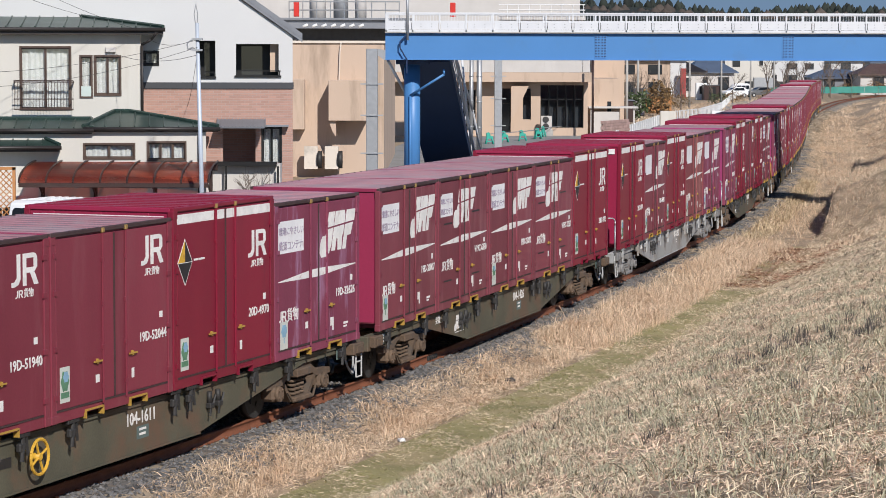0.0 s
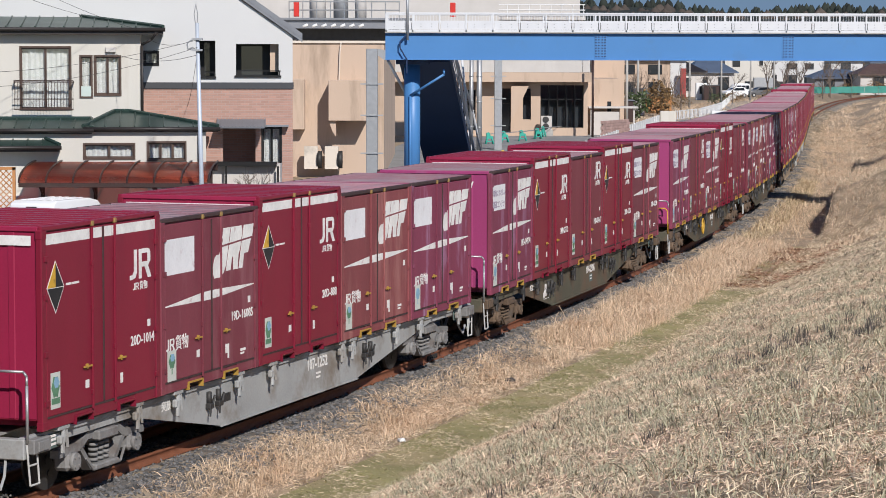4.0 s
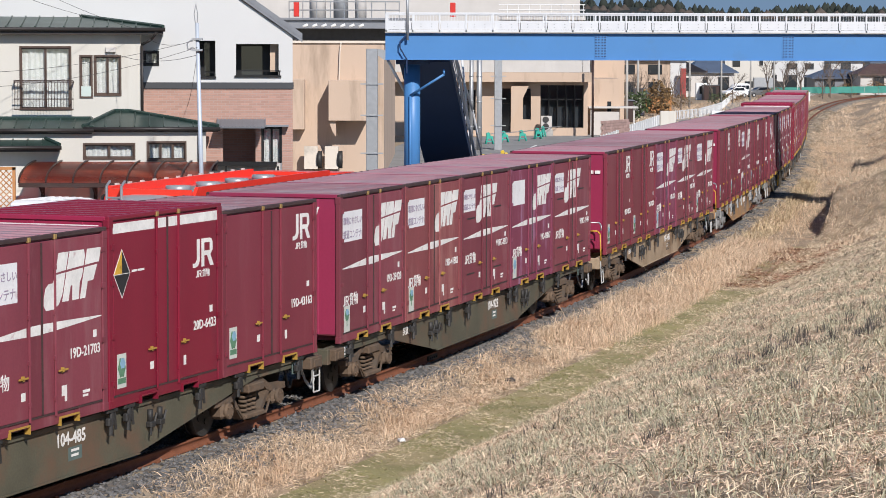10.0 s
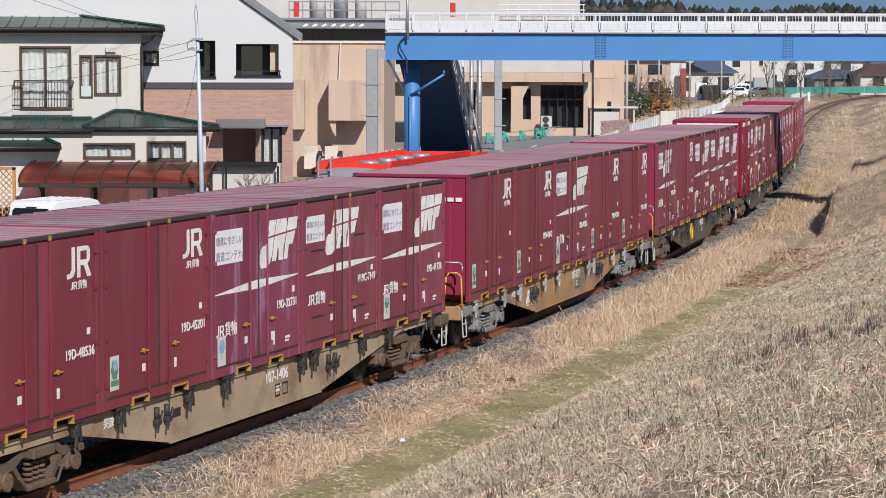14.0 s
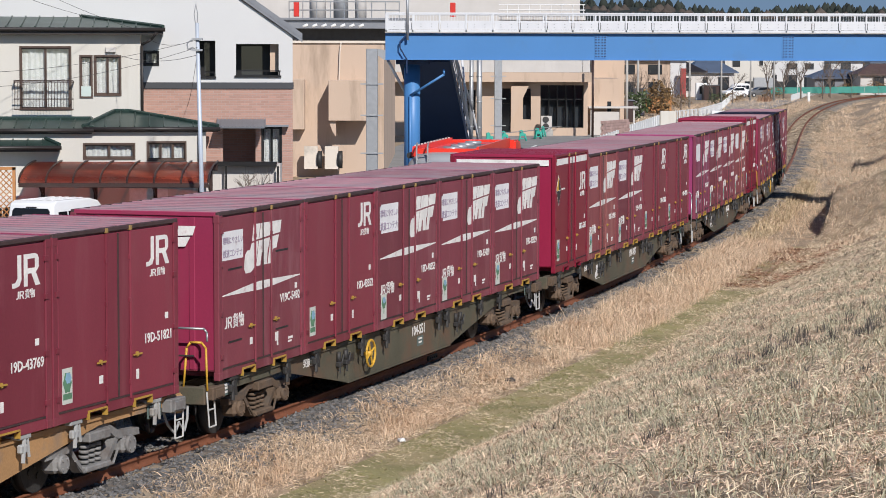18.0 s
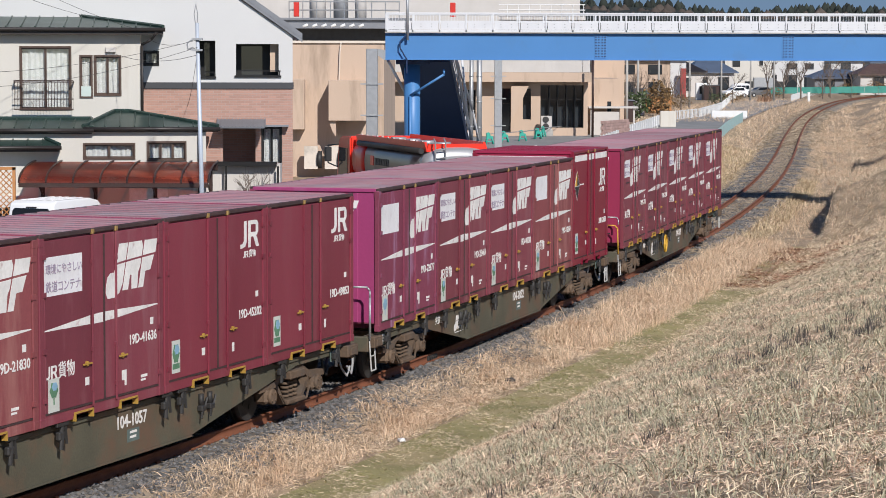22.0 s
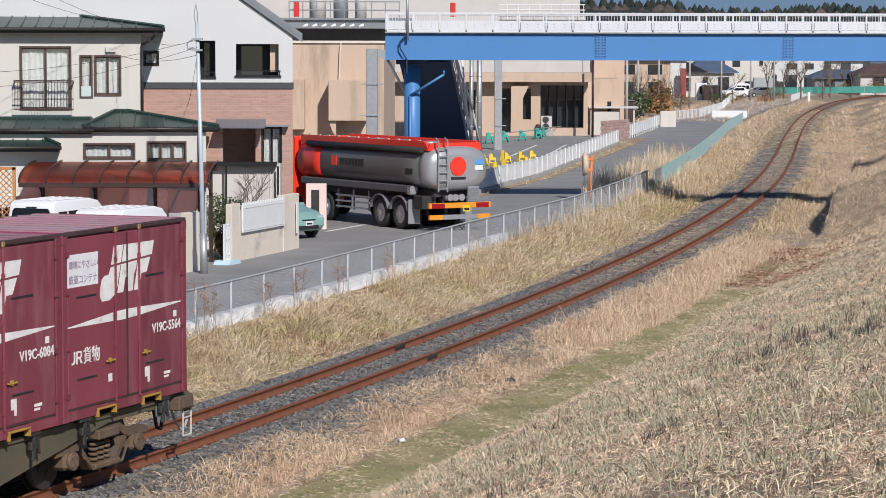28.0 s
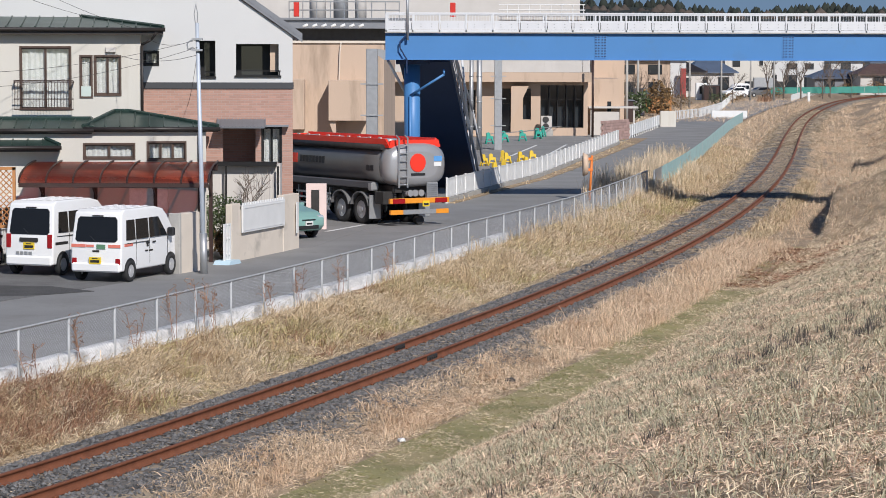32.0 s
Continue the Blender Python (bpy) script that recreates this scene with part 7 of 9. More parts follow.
def build_fences():
    picket_panels("white_fence", WHITE_FENCE, 1.0, "white slatted metal fence along the car park", 0.16, 0.035, zb=0.24)
    picket_panels("white_fence", [(13.39, 178.7), (18.09, 208.6)], 1.0, "white panel fence beside the lane", 0.4, 0.02, zb=0.2)
    picket_panels("guard_fence", [(21.6, 232), (25.0, 243), (30.8, 276), (38.0, 330), (41, 350)], 0.85, "white guard fence along the far lane", 0.8, 0.5)
    picket_panels("guard_fence", [(46.0, 330), (54.0, 372), (64, 412)], 0.85, "white guard fence on the far embankment", 0.8, 0.5)
    g = thing("parapet", pose(0, 0, 0), "white concrete culvert parapet", "parapet")
    bm = BM()
    box(bm, 25.6, 29.0, 238.0, 238.4, 0.1, 0.75, 0.02)
    part("beam", bm, M_WHITE, g)
    for x in (25.9, 27.3, 28.7):
        bm = BM()
        box(bm, x - 0.15, x + 0.15, 238.05, 238.35, -0.05, 0.1)
        part("footing", bm, M_WHITE, g)
    w = thing("block_wall", pose(0, 0, 0), "pinkish block wall at the car park entrance", "wall")
    for i in range(15):
        for j in range(7):
            bm = BM()
            m = pose(10.95, 172.3, 0, 0, 0, 69)
            xo = (0.2 if j % 2 else 0.0)
            box(bm, xo + i * 0.42, xo + i * 0.42 + 0.405, -0.09, 0.09, j * 0.205, j * 0.205 + 0.195, 0.008, 0, m)
            part("block", bm, mat_block, w)
    s = thing("bicycle_shelter", pose(12.3, 188, 0), "small shelter with flat white roof and pale panel", "shelter")
    bm = BM()
    box(bm, -1.4, 2.3, -1.2, 1.2, 2.0, 2.14, 0.01)
    part("flat_roof", bm, M_PALE, s, "pale flat roof")
    bm = BM()
    box(bm, -1.1, 0.9, -1.0, -0.85, 0, 1.75)
    part("back_panel", bm, M_PALE, s)
    for x in (-1.2, 2.0):
        bm = BM()
        box(bm, x - 0.06, x + 0.06, -1.0, -0.9, 0, 2.0)
        part("post", bm, M_PALE, s)
    p = thing("gate_pillar", pose(18.85, 209.3, 0), "cream square gate pillar", "pillar")
    bm = BM()
    box(bm, -0.66, 0.66, -0.35, 0.35, 0, 1.33, 0.02)
    part("pillar_body", bm, M_STUCCO, p)
    # orange marker with round board
    o = thing("traffic_mirror", pose(6.0, 102.0, 0), "orange traffic mirror seen edge-on from behind", "traffic mirror")
    part("post", tube(BM(), (0, 0, 0), (0.1, 0, 1.84), 0.05, 10), M_ORANGE, o)
    bm = BM()
    tube(bm, (-0.28, -0.02, 1.47), (-0.07, -0.02, 1.47), 0.5, 20, 0.4)
    part("mirror_back", bm, mat("weathered_board", (0.62, 0.46, 0.34), 0.7, 0, 0.2), o, "weathered beige mirror housing")
    for z in (1.2, 1.64):
        part("clamp", box(BM(), -0.08, 0.13, -0.07, 0.07, z, z + 0.11), M_ORANGE, o)
    # pink gate post of the forecourt
    g = thing("sign_pillar", pose(-4.32, 84.5, 0), "pale pink sign pillar with dark niche", "pillar")
    bm = BM()
    box(bm, -0.33, 0.36, -0.15, 0.15, 0, 1.56, 0.01)
    part("pillar_body", bm, mat("pale_pink_render", (0.72, 0.58, 0.55), 0.8, 0, 0.06), g)
    bm = BM()
    box(bm, -0.15, 0.12, -0.17, -0.15, 0.5, 1.35)
    part("niche", bm, M_DARK, g, "dark niche plate")


mat_block = mat("pink_block", (0.40, 0.27, 0.24), 0.9, 0, 0.15, 3, 30, 0.2, rand=0.15)
build_railway_fence()
build_fences()


def barrier(m, material, label, group, k=0.74):
    """A plastic animal-shaped barrier stand, kept as a plain form."""
    b = thing("barrier_stand", m, label, "barrier", group)
    size = Matrix.Scale(k, 4)
    for sy in (-1, 1):
        bm = BM()
        for sx in (-1, 1):
            tube(bm, (sx * 0.36, sy * 0.17, 0), (sx * 0.2, sy * 0.06, 0.62), 0.065, 7, 0.075)
        bm.transform(size)
        part("leg_pair", bm, material, b)
    bm = BM()
    prism(bm, [(-0.3, 0.5), (0.3, 0.5), (0.3, 0.72), (0.08, 0.76), (0.02, 1.0), (-0.1, 1.08), (-0.28, 1.02), (-0.3, 0.78)], -0.11, 0.11)
    bm.transform(size)
    part("body", bm, material, b)
    bm = BM()
    box(bm, -0.34, 0.34, -0.03, 0.03, 0.22, 0.30)
    bm.transform(size)
    part("crossbar", bm, material, b)
    return b


TEAL = ((3.1, 167.0, 10), (4.2, 170.4, 20), (5.5, 172.7, 5), (6.75, 177.5, 30), (7.3, 182.0, 70), (9.1, 186.5, 15), (10.9, 189.5, 40))
b0 = barrier(pose(TEAL[0][0], TEAL[0][1], 0, 0, 0, TEAL[0][2]), M_TEAL, "teal plastic barrier stand in the car park", "teal barriers")
for (xa, ya, _), (x, y, h) in zip(TEAL[:-1], TEAL[1:]):
    copy_thing(b0, pose(x, y, 0, 0, 0, h))
    r = thing("barrier_pipe", pose(0, 0, 0), "grey pipe between barrier stands", "pipe", "barrier pipes")
    part("pipe", tube(BM(), (xa, ya, 0.68), (x, y, 0.68), 0.03, 6), M_GALV, r)
b1 = barrier(pose(2.2, 133.5, 0, 0, 0, 40), M_YPLAST, "yellow plastic barrier stand by the fence", "yellow barriers", 0.6)
for x, y, h in ((2.65, 134.5, 10), (3.35, 139.0, 60), (3.5, 136.0, 20), (4.3, 137.5, 30), (5.0, 139.2, 10), (2.6, 123.6, 35), (4.4, 130.5, 30), (3.1, 126.5, 60)):
    copy_thing(b1, pose(x, y, 0, 0, 0, h))


# ---------------- poles and wires ----------------
def utility_pole(x, y, h, r, lean=0.0, material=None, label="pale blue-grey steel utility pole", arms=True):
    p = thing("utility_pole", pose(x, y, 0), label, "utility pole")
    material = material or M_POLE
    part("shaft", tube(BM(), (0, 0, -0.1), (lean, 0, h), r, 14, r * 0.7), material, p)
    if arms:
        bm = BM()
        for z in (h - 0.45, h - 0.75):
            box(bm, lean - 0.14, lean + 0.14, -0.12, 0.12, z, z + 0.05)
        part("bracket", bm, M_GALV, p)
    return p


p = utility_pole(-6.45, 67.06, 6.75, 0.072, -0.16)
part("sleeve", tube(BM(), (0, 0, -0.1), (-0.03, 0, 1.1), 0.1, 14), M_GALV, p, "grey lower sleeve")
bm = BM()
pipe(bm, [(-0.2, 0, 6.7), (-0.24, 0, 7.0), (-0.19, 0, 7.25), (-0.14, 0, 7.0), (-0.16, 0, 6.7)], 0.012, 6)
part("wire_loop", bm, M_GALV, p, "thin wire loop")
bm = BM()
pipe(bm, [(-0.3, -0.1, 6.3), (-0.42, -0.12, 6.2), (-0.4, -0.12, 6.05), (-0.25, -0.1, 6.1)], 0.02, 6)
part("insulator", bm, M_GALV, p)


def wire(a, b, sag, r=0.006):
    w = thing("overhead_wire", pose(0, 0, 0), "thin dark overhead wire", "wire", "overhead wires")
    a, b = Vector(a), Vector(b)
    pts = [a.lerp(b, i / 14) - Vector((0, 0, sag * 4 * (i / 14) * (1 - i / 14))) for i in range(15)]
    part("strand", pipe(BM(), pts, r, 5), M_BLACK, w)


wire((-6.6, 67, 6.35), (-8.6, 73.9, 6.3), 0.15)
wire((-6.6, 67, 6.3), (-13.5, 66, 5.4), 0.25)
wire((-6.6, 67, 6.1), (-13.5, 66.4, 5.0), 0.3)
wire((-6.6, 67, 5.9), (-9.8, 73.9, 5.95), 0.2)
wire((-6.6, 67, 6.0), (-7.9, 76.9, 4.3), 0.2)
wire((-8.9, 74, 6.6), (-12.5, 66, 8.6), 0.2)
wire((-9.9, 73.4, 6.9), (-13.2, 66, 8.4), 0.2)
for x, y, h in ((18.7, 240, 9), (22.6, 262, 9.5), (28.6, 290, 9.5), (33.4, 300, 9), (40.6, 330, 9.5), (43.7, 330, 9.5), (14.7, 200, 7)):
    utility_pole(x, y, h, 0.13, 0, M_CONCRETE, "grey concrete utility pole", False)


# ---------------- trees ----------------
def bare_tree(m, h, spread_, seed, label, leaves=None):
    r = random.Random(seed)
    t = thing("tree", m, label, "tree")
    bm = BM()
    tw = BM()
    tips = []

    def grow(p, d, length, rad, depth):
        q = p + d * length
        tube(bm if depth < 2 else tw, p, q, rad, 6 if depth < 2 else 4, rad * 0.65, cap=False)
        if depth >= 4:
            tips.append(q)
            return
        for _ in range(3 if depth else 4):
            nd = (d + Vector((r.uniform(-1, 1), r.uniform(-1, 1), r.uniform(-0.2, 0.6))) * spread_).normalized()
            grow(p + d * length * r.uniform(0.6, 1.0), nd, length * r.uniform(0.55, 0.8), rad * 0.6, depth + 1)

    grow(Vector((0, 0, -0.05)), Vector((0, 0, 1)), h * 0.34, h * 0.014, 0)
    part("trunk", bm, M_BARK, t)
    tagged(part("twig_mass", tw, M_BARK, t), "", kind="stuff")
    if leaves:
        V, F, k = [], [], 0
        for q in tips:
            for _ in range(5):
                c = q + Vector((r.uniform(-1, 1), r.uniform(-1, 1), r.uniform(-1, 1))) * h * 0.06
                a, b = Vector((r.uniform(-1, 1), r.uniform(-1, 1), r.uniform(-1, 1))).normalized(), Vector((r.uniform(-1, 1), r.uniform(-1, 1), r.uniform(-1, 1))).normalized()
                sz = h * 0.022
                V += [tuple(c - a * sz), tuple(c + b * sz * 0.5), tuple(c + a * sz)]
                F.append((k, k + 1, k + 2))
                k += 3
        o = new("crown", fast_mesh("crown", np.array(V), np.array(F), leaves))
        o.parent = t
        tagged(o, "", kind="stuff")
    return t


def shrub(m, w, h, seed, label, material, n=900):
    r = np.random.RandomState(seed)
    t = thing("shrub", m, label, "shrub")
    bm = BM()
    for i in range(7):
        a = i * 0.9
        tube(bm, (0, 0, -0.05), (math.cos(a) * w * 0.4, math.sin(a) * w * 0.4, h * 0.8), 0.02, 5, 0.008)
    part("stems", bm, M_BARK, t)
    c = r.normal(0, 1, (n, 3))
    c /= np.linalg.norm(c, axis=1)[:, None]
    lump = 1 + 0.25 * np.sin(c[:, 0] * 5 + seed) * np.sin(c[:, 2] * 6)
    c = c * (r.uniform(0.55, 1.0, (n, 1)) * lump[:, None]) * (w / 2, w / 2, h / 2) + (0, 0, h * 0.55)
    a, b = r.normal(0, 1, (n, 3)), r.normal(0, 1, (n, 3))
    a /= np.linalg.norm(a, axis=1)[:, None]
    b /= np.linalg.norm(b, axis=1)[:, None]
    s = min(min(w, h) * 0.06, 0.045 if n > 2000 else 9)
    V = np.stack([c - a * s, c + b * s * 0.6, c + a * s, c - b * s * 0.6], 1).reshape(-1, 3)
    F = np.arange(n * 4).reshape(-1, 4)
    o = new("leaves", fast_mesh("leaves", V, F, material))
    o.parent = t
    tagged(o, "", kind="stuff")
    return t


shrub(pose(-6.4, 72.5, 0), 1.25, 1.8, 1, "clipped brownish-green garden shrub", M_LEAF, 3600)
shrub(pose(-6.3, 72.0, 0), 0.8, 0.8, 8, "low brown winter shrub below the green one", M_DRYLEAF, 900)
bare_tree(pose(-5.85, 74.6, 0), 3.1, 0.95, 11, "small gnarled bare garden tree")
shrub(pose(18.0, 232, 0), 2.6, 2.6, 2, "dark evergreen shrub near the gate", M_LEAF)
shrub(pose(16.6, 236, 0), 2.4, 2.2, 3, "brown leafy winter shrub", M_DRYLEAF)
shrub(pose(21.2, 246, 0), 3.0, 3.4, 5, "brown leafy winter shrub", M_DRYLEAF)
for i, (x, y, h) in enumerate(((17.5, 262, 6.5), (13.6, 240, 5), (22.6, 285, 6), (28.5, 310, 6), (48.0, 352, 8.5), (45.5, 350, 7.5), (51, 356, 8), (57.5, 372, 7.5), (62, 385, 6.5), (26.2, 275, 4.5))):
    bare_tree(pose(x, y, 0), h, 0.62, 20 + i, "bare brown winter tree among houses")


# ---------------- far houses ----------------
def far_house(x, y, w, d, h, roof_h, wall, roof, label, rz=0.0, wins=(), gable=False):
    hs = thing("house", pose(x, y, 0, 0, 0, rz), label, "house")
    bm = BM()
    box(bm, -w / 2, w / 2, 0, d, -0.05, h)
    if gable:
        prism(bm, [(-w / 2, h), (w / 2, h), (0, h + roof_h - 0.1)], 0.0, 0.2)
    part("wall", bm, wall, hs)
    bm = BM()
    if gable:
        for sx in (-1, 1):
            prism(bm, [(sx * (w / 2 + 0.4), h - 0.25), (0, h + roof_h), (0, h + roof_h + 0.15), (sx * (w / 2 + 0.4), h - 0.1)], -0.5, d + 0.5)
    else:
        hip_roof(bm, -w / 2 - 0.6, w / 2 + 0.6, -0.6, d + 0.6, h - 0.02, roof_h, -w / 4, w / 4)
        box(bm, -w / 2 - 0.6, w / 2 + 0.6, -0.6, -0.5, h - 0.2, h - 0.02)
    part("roof", bm, roof, hs)
    for wx, wz, ww, wh in wins:
        bm = BM()
        box(bm, wx, wx + ww, -0.06, 0.0, wz, wz + wh)
        wn = part("window", bm, M_DARKF, hs)
        bm = BM()
        box(bm, wx + 0.06, wx + ww / 2 - 0.03, -0.075, -0.06, wz + 0.06, wz + wh - 0.06)
        part("pane", bm, M_GLASS, wn)
        bm = BM()
        box(bm, wx + ww / 2 + 0.03, wx + ww - 0.06, -0.075, -0.06, wz + 0.06, wz + wh - 0.06)
        part("pane", bm, M_GLASS, wn)
    return hs


STD = ((-2.5, 0.9, 1.7, 1.9), (0.8, 0.9, 1.7, 1.9), (-2.5, 3.7, 1.7, 1.2), (0.8, 3.7, 1.7, 1.2))
far_house(16.5, 290, 8, 8, 5.4, 1.8, M_PALE, M_GREYROOF, "pale two-storey house with grey roof", 8, STD)
far_house(24.2, 305, 7, 8, 5.6, 1.9, M_BEIGE, M_BROWNROOF, "beige two-storey house with brown roof", -5, STD)
far_house(33.8, 366, 8.5, 8, 3.7, 1.7, M_PALE, M_FASCIA, "low house with black tiled roof", 5, STD[:2])
far_house(40.6, 376, 6.5, 7, 3.6, 1.8, M_PALE, M_BLUEROOF, "house with blue-grey hipped roof", 8, STD[:2])
far_house(48.4, 396, 7.6, 8, 8.6, 2.2, M_STUCCO, M_GREYROOF, "tall cream house with few dark windows", 4, ((-0.6, 1.0, 1.3, 1.0), (1.7, 4.5, 0.6, 1.2), (-2.6, 4.3, 1.2, 1.1)), True)
far_house(58.0, 418, 11.5, 9, 6.2, 1.6, M_WHITEW, M_GREYROOF, "white two-storey house with tall windows", 2, ((-4.2, 0.6, 2.0, 2.3), (-0.8, 0.6, 2.0, 2.3), (2.4, 0.6, 1.6, 2.3), (-4.2, 3.8, 1.7, 1.0), (-0.5, 3.8, 1.7, 1.0), (2.5, 3.8, 1.5, 1.0)))
far_house(63.5, 400, 8, 9, 2.6, 1.3, M_GREYROOF, M_BLUEROOF, "grey house with blue roof", 0, STD[:2])
far_house(70, 392, 9, 9, 3.2, 1.6, M_PALE, M_BROWNROOF, "low pale house with brown roof", 0, STD[:2])
far_house(66, 420, 9, 9, 5.4, 1.6, M_WHITEW, M_GREYROOF, "white two-storey house with grey roof", 0, STD)
far_house(30, 360, 10, 9, 5.6, 1.8, M_WHITEW, M_BROWNROOF, "white house with brown roof", 0, STD)
far_house(20, 350, 9, 9, 5.6, 1.8, M_PALE, M_GREYROOF, "pale house with grey roof", 0, STD)
far_house(43, 400, 12, 9, 5.8, 2.0, M_PALE, M_BROWNROOF, "pale house with brown roof", 0, STD)
far_house(80, 430, 12, 9, 5.0, 1.8, M_WHITEW, M_BLUEROOF, "white house with blue roof", 0, STD)
far_house(12.5, 250, 7, 8, 5.5, 1.6, M_WALLB, M_GREYROOF, "buff house with grey roof", 6, STD)
st = thing("vending_shed", pose(35.2, 340, 0), "small white shed with dark door", "shed")
bm = BM()
box(bm, -0.75, 0.75, 0, 1.2, 0, 2.3, 0.02)
part("shed_body", bm, M_WHITE, st)
bm = BM()
box(bm, -0.3, 0.3, -0.03, 0, 0.8, 1.9)
part("shed_door", bm, M_DARK, st)
M_NETGREEN = mat("green_net", (0.05, 0.26, 0.21), 0.7, 0, 0.2, 1, 20, 0.1)
nf = thing("green_net", pose(0, 0, 0), "green netting fence at the end of the lane", "fence")
for i in range(9):
    bm = BM()
    box(bm, 47.5 + i * 1.95, 49.4 + i * 1.95, 362, 362.05, 0.55 + 0.02 * i, 1.45 + 0.03 * i)
    part("net_panel", bm, M_NETGREEN, nf)
bf = thing("board_fence", pose(20.4, 250, 0, 0, 0, 4), "tan wooden board fence behind the bushes", "fence")
for i in range(9):
    bm = BM()
    box(bm, -0.2 + i * 0.3, 0.08 + i * 0.3, 0, 0.03, 0.2, 1.75 + 0.05 * (i % 3), 0.005)
    part("board", bm, M_LATTICE, bf)
for z in (0.5, 1.3):
    bm = BM()
    box(bm, -0.25, 2.55, 0.03, 0.08, z, z + 0.09)
    part("fence_rail", bm, M_LATTICE, bf)
rp = thing("red_pillar", pose(34.4, 358, 0), "dark red square pillar by the houses", "pillar")
bm = BM()
box(bm, -0.4, 0.4, 0, 0.6, -0.05, 4.2, 0.02)
part("pillar_body", bm, mat("dark_red_render", (0.30, 0.05, 0.045), 0.7, 0, 0.1), rp)
mk = thing("marker_post", pose(*[float(v) for v in on_line(322.0, -4.2)[:2]], -0.2), "white marker post beside the track", "post")
part("shaft", (lambda b: box(b, -0.17, 0.17, -0.1, 0.1, 0, 1.35, 0.02))(BM()), M_WHITE, mk)

# clutter between the far houses
for k, (x, y, w, h, m_) in enumerate(((14.8, 228, 2.6, 1.6, M_DRYLEAF), (17.0, 246, 3.2, 2.0, M_DRYLEAF), (19.5, 258, 2.4, 1.4, M_LEAF), (23.6, 268, 2.6, 1.8, M_DRYLEAF), (26.8, 285, 3.0, 1.7, M_DRYLEAF), (33.0, 300, 2.6, 1.5, M_LEAF), (37.5, 322, 3.2, 1.4, M_DRYLEAF), (46.5, 352, 3.4, 1.6, M_DRYLEAF), (55.5, 368, 4.0, 1.7, M_DRYLEAF), (60.5, 372, 4.5, 1.9, M_DRYLEAF), (66.0, 380, 4.0, 2.2, M_DRYLEAF), (71, 384, 5.0, 2.0, M_DRYLEAF))):
    shrub(pose(x, y, 0), w, h, 60 + k, "bushy dark green hedge plant" if m_ is M_LEAF else "brown winter shrub by the houses", m_, 500)
for k, (x, y, h) in enumerate(((19.2, 252, 5.0), (20.8, 262, 5.5), (25.2, 282, 5.0), (33.6, 312, 5.5), (36.6, 316, 5.0), (47.2, 346, 6.0), (49.8, 348, 6.5), (53.5, 352, 6.0), (55.8, 360, 6.0), (59.8, 366, 6.0), (64.4, 372, 5.5), (68.5, 380, 6.0))):
    bare_tree(pose(x, y, 0), h, 0.75, 120 + k, "bare grey-brown tree before the far houses")
for x, y, w, d, h, m_, label in ((15.5, 224, 3.2, 2.0, 1.9, M_BROWNM, "dark brown garden shed"), (18.4, 250, 3.6, 2.2, 2.0, M_PALE, "pale grey prefabricated shed"), (36.4, 338, 2.2, 1.6, 2.0, M_BROWNM, "rusty brown storage box"), (24.0, 286, 3.4, 2.4, 2.2, M_BLUEROOF, "small blue-grey metal container shed")):
    sh = thing("shed", pose(x, y, 0, 0, 0, 6), label, "shed")
    bm = BM()
    box(bm, -w / 2, w / 2, 0, d, 0, h, 0.03)
    part("shed_body", bm, m_, sh)
    bm = BM()
    box(bm, -w / 2 - 0.12, w / 2 + 0.12, -0.15, d + 0.1, h, h + 0.09, 0.02)
    part("flat_roof", bm, M_GREYROOF, sh)
    bm = BM()
    box(bm, -0.4, 0.5, -0.03, 0, 0.1, h - 0.2)
    part("shed_door", bm, M_DARKF, sh)

# ---------------- distant woods ----------------
M_WOOD = mat("distant_forest", (0.02, 0.026, 0.02), 0.9, 0, 0.3, 0.02, 0.2, 0, island=0.4)
M_WOODB = mat("distant_bare_wood", (0.07, 0.055, 0.045), 0.9, 0, 0.3, 0.02, 0.2, 0, island=0.3)


def far_woods(name, n, x_rng, y_rng, base, h_rng, material, label, seed, slim=0.32):
    r = np.random.RandomState(seed)
    x, y = r.uniform(*x_rng, n), r.uniform(*y_rng, n)
    h = r.uniform(*h_rng, n)
    z = base(x, y)
    k = 7
    V, F = [], []
    a = np.arange(k) * math.tau / k
    lv = ((0.05, 0.75), (0.35, 1.0), (0.65, 0.7), (0.88, 0.3), (1.0, 0.02))
    for j, (t, w) in enumerate(lv):
        jit = r.uniform(0.65, 1.25, (n, k))
        rad = h[:, None] * slim * w * jit
        V.append(np.stack([x[:, None] + np.cos(a) * rad, y[:, None] + np.sin(a) * rad, (z + h * t)[:, None] + r.uniform(-0.04, 0.04, (n, k)) * h[:, None]], -1))
    V = np.stack(V, 1).reshape(-1, 3)
    i = np.arange(n)[:, None, None] * (k * len(lv)) + np.arange(len(lv) - 1)[None, :, None] * k
    c = np.arange(k)[None, None, :]
    F = np.stack([i + c, i + (c + 1) % k, i + k + (c + 1) % k, i + k + c], -1).reshape(-1, 4)
    o = new(name, fast_mesh(name, V, F, material))
    return tagged(o, label, "woods", kind="stuff")


def hill_z(x, y):
    return 35.8 - 0.027 * (x - 120) + 2.0 * np.sin(x * 0.021 + 1.0) + 1.2 * np.sin(x * 0.06)


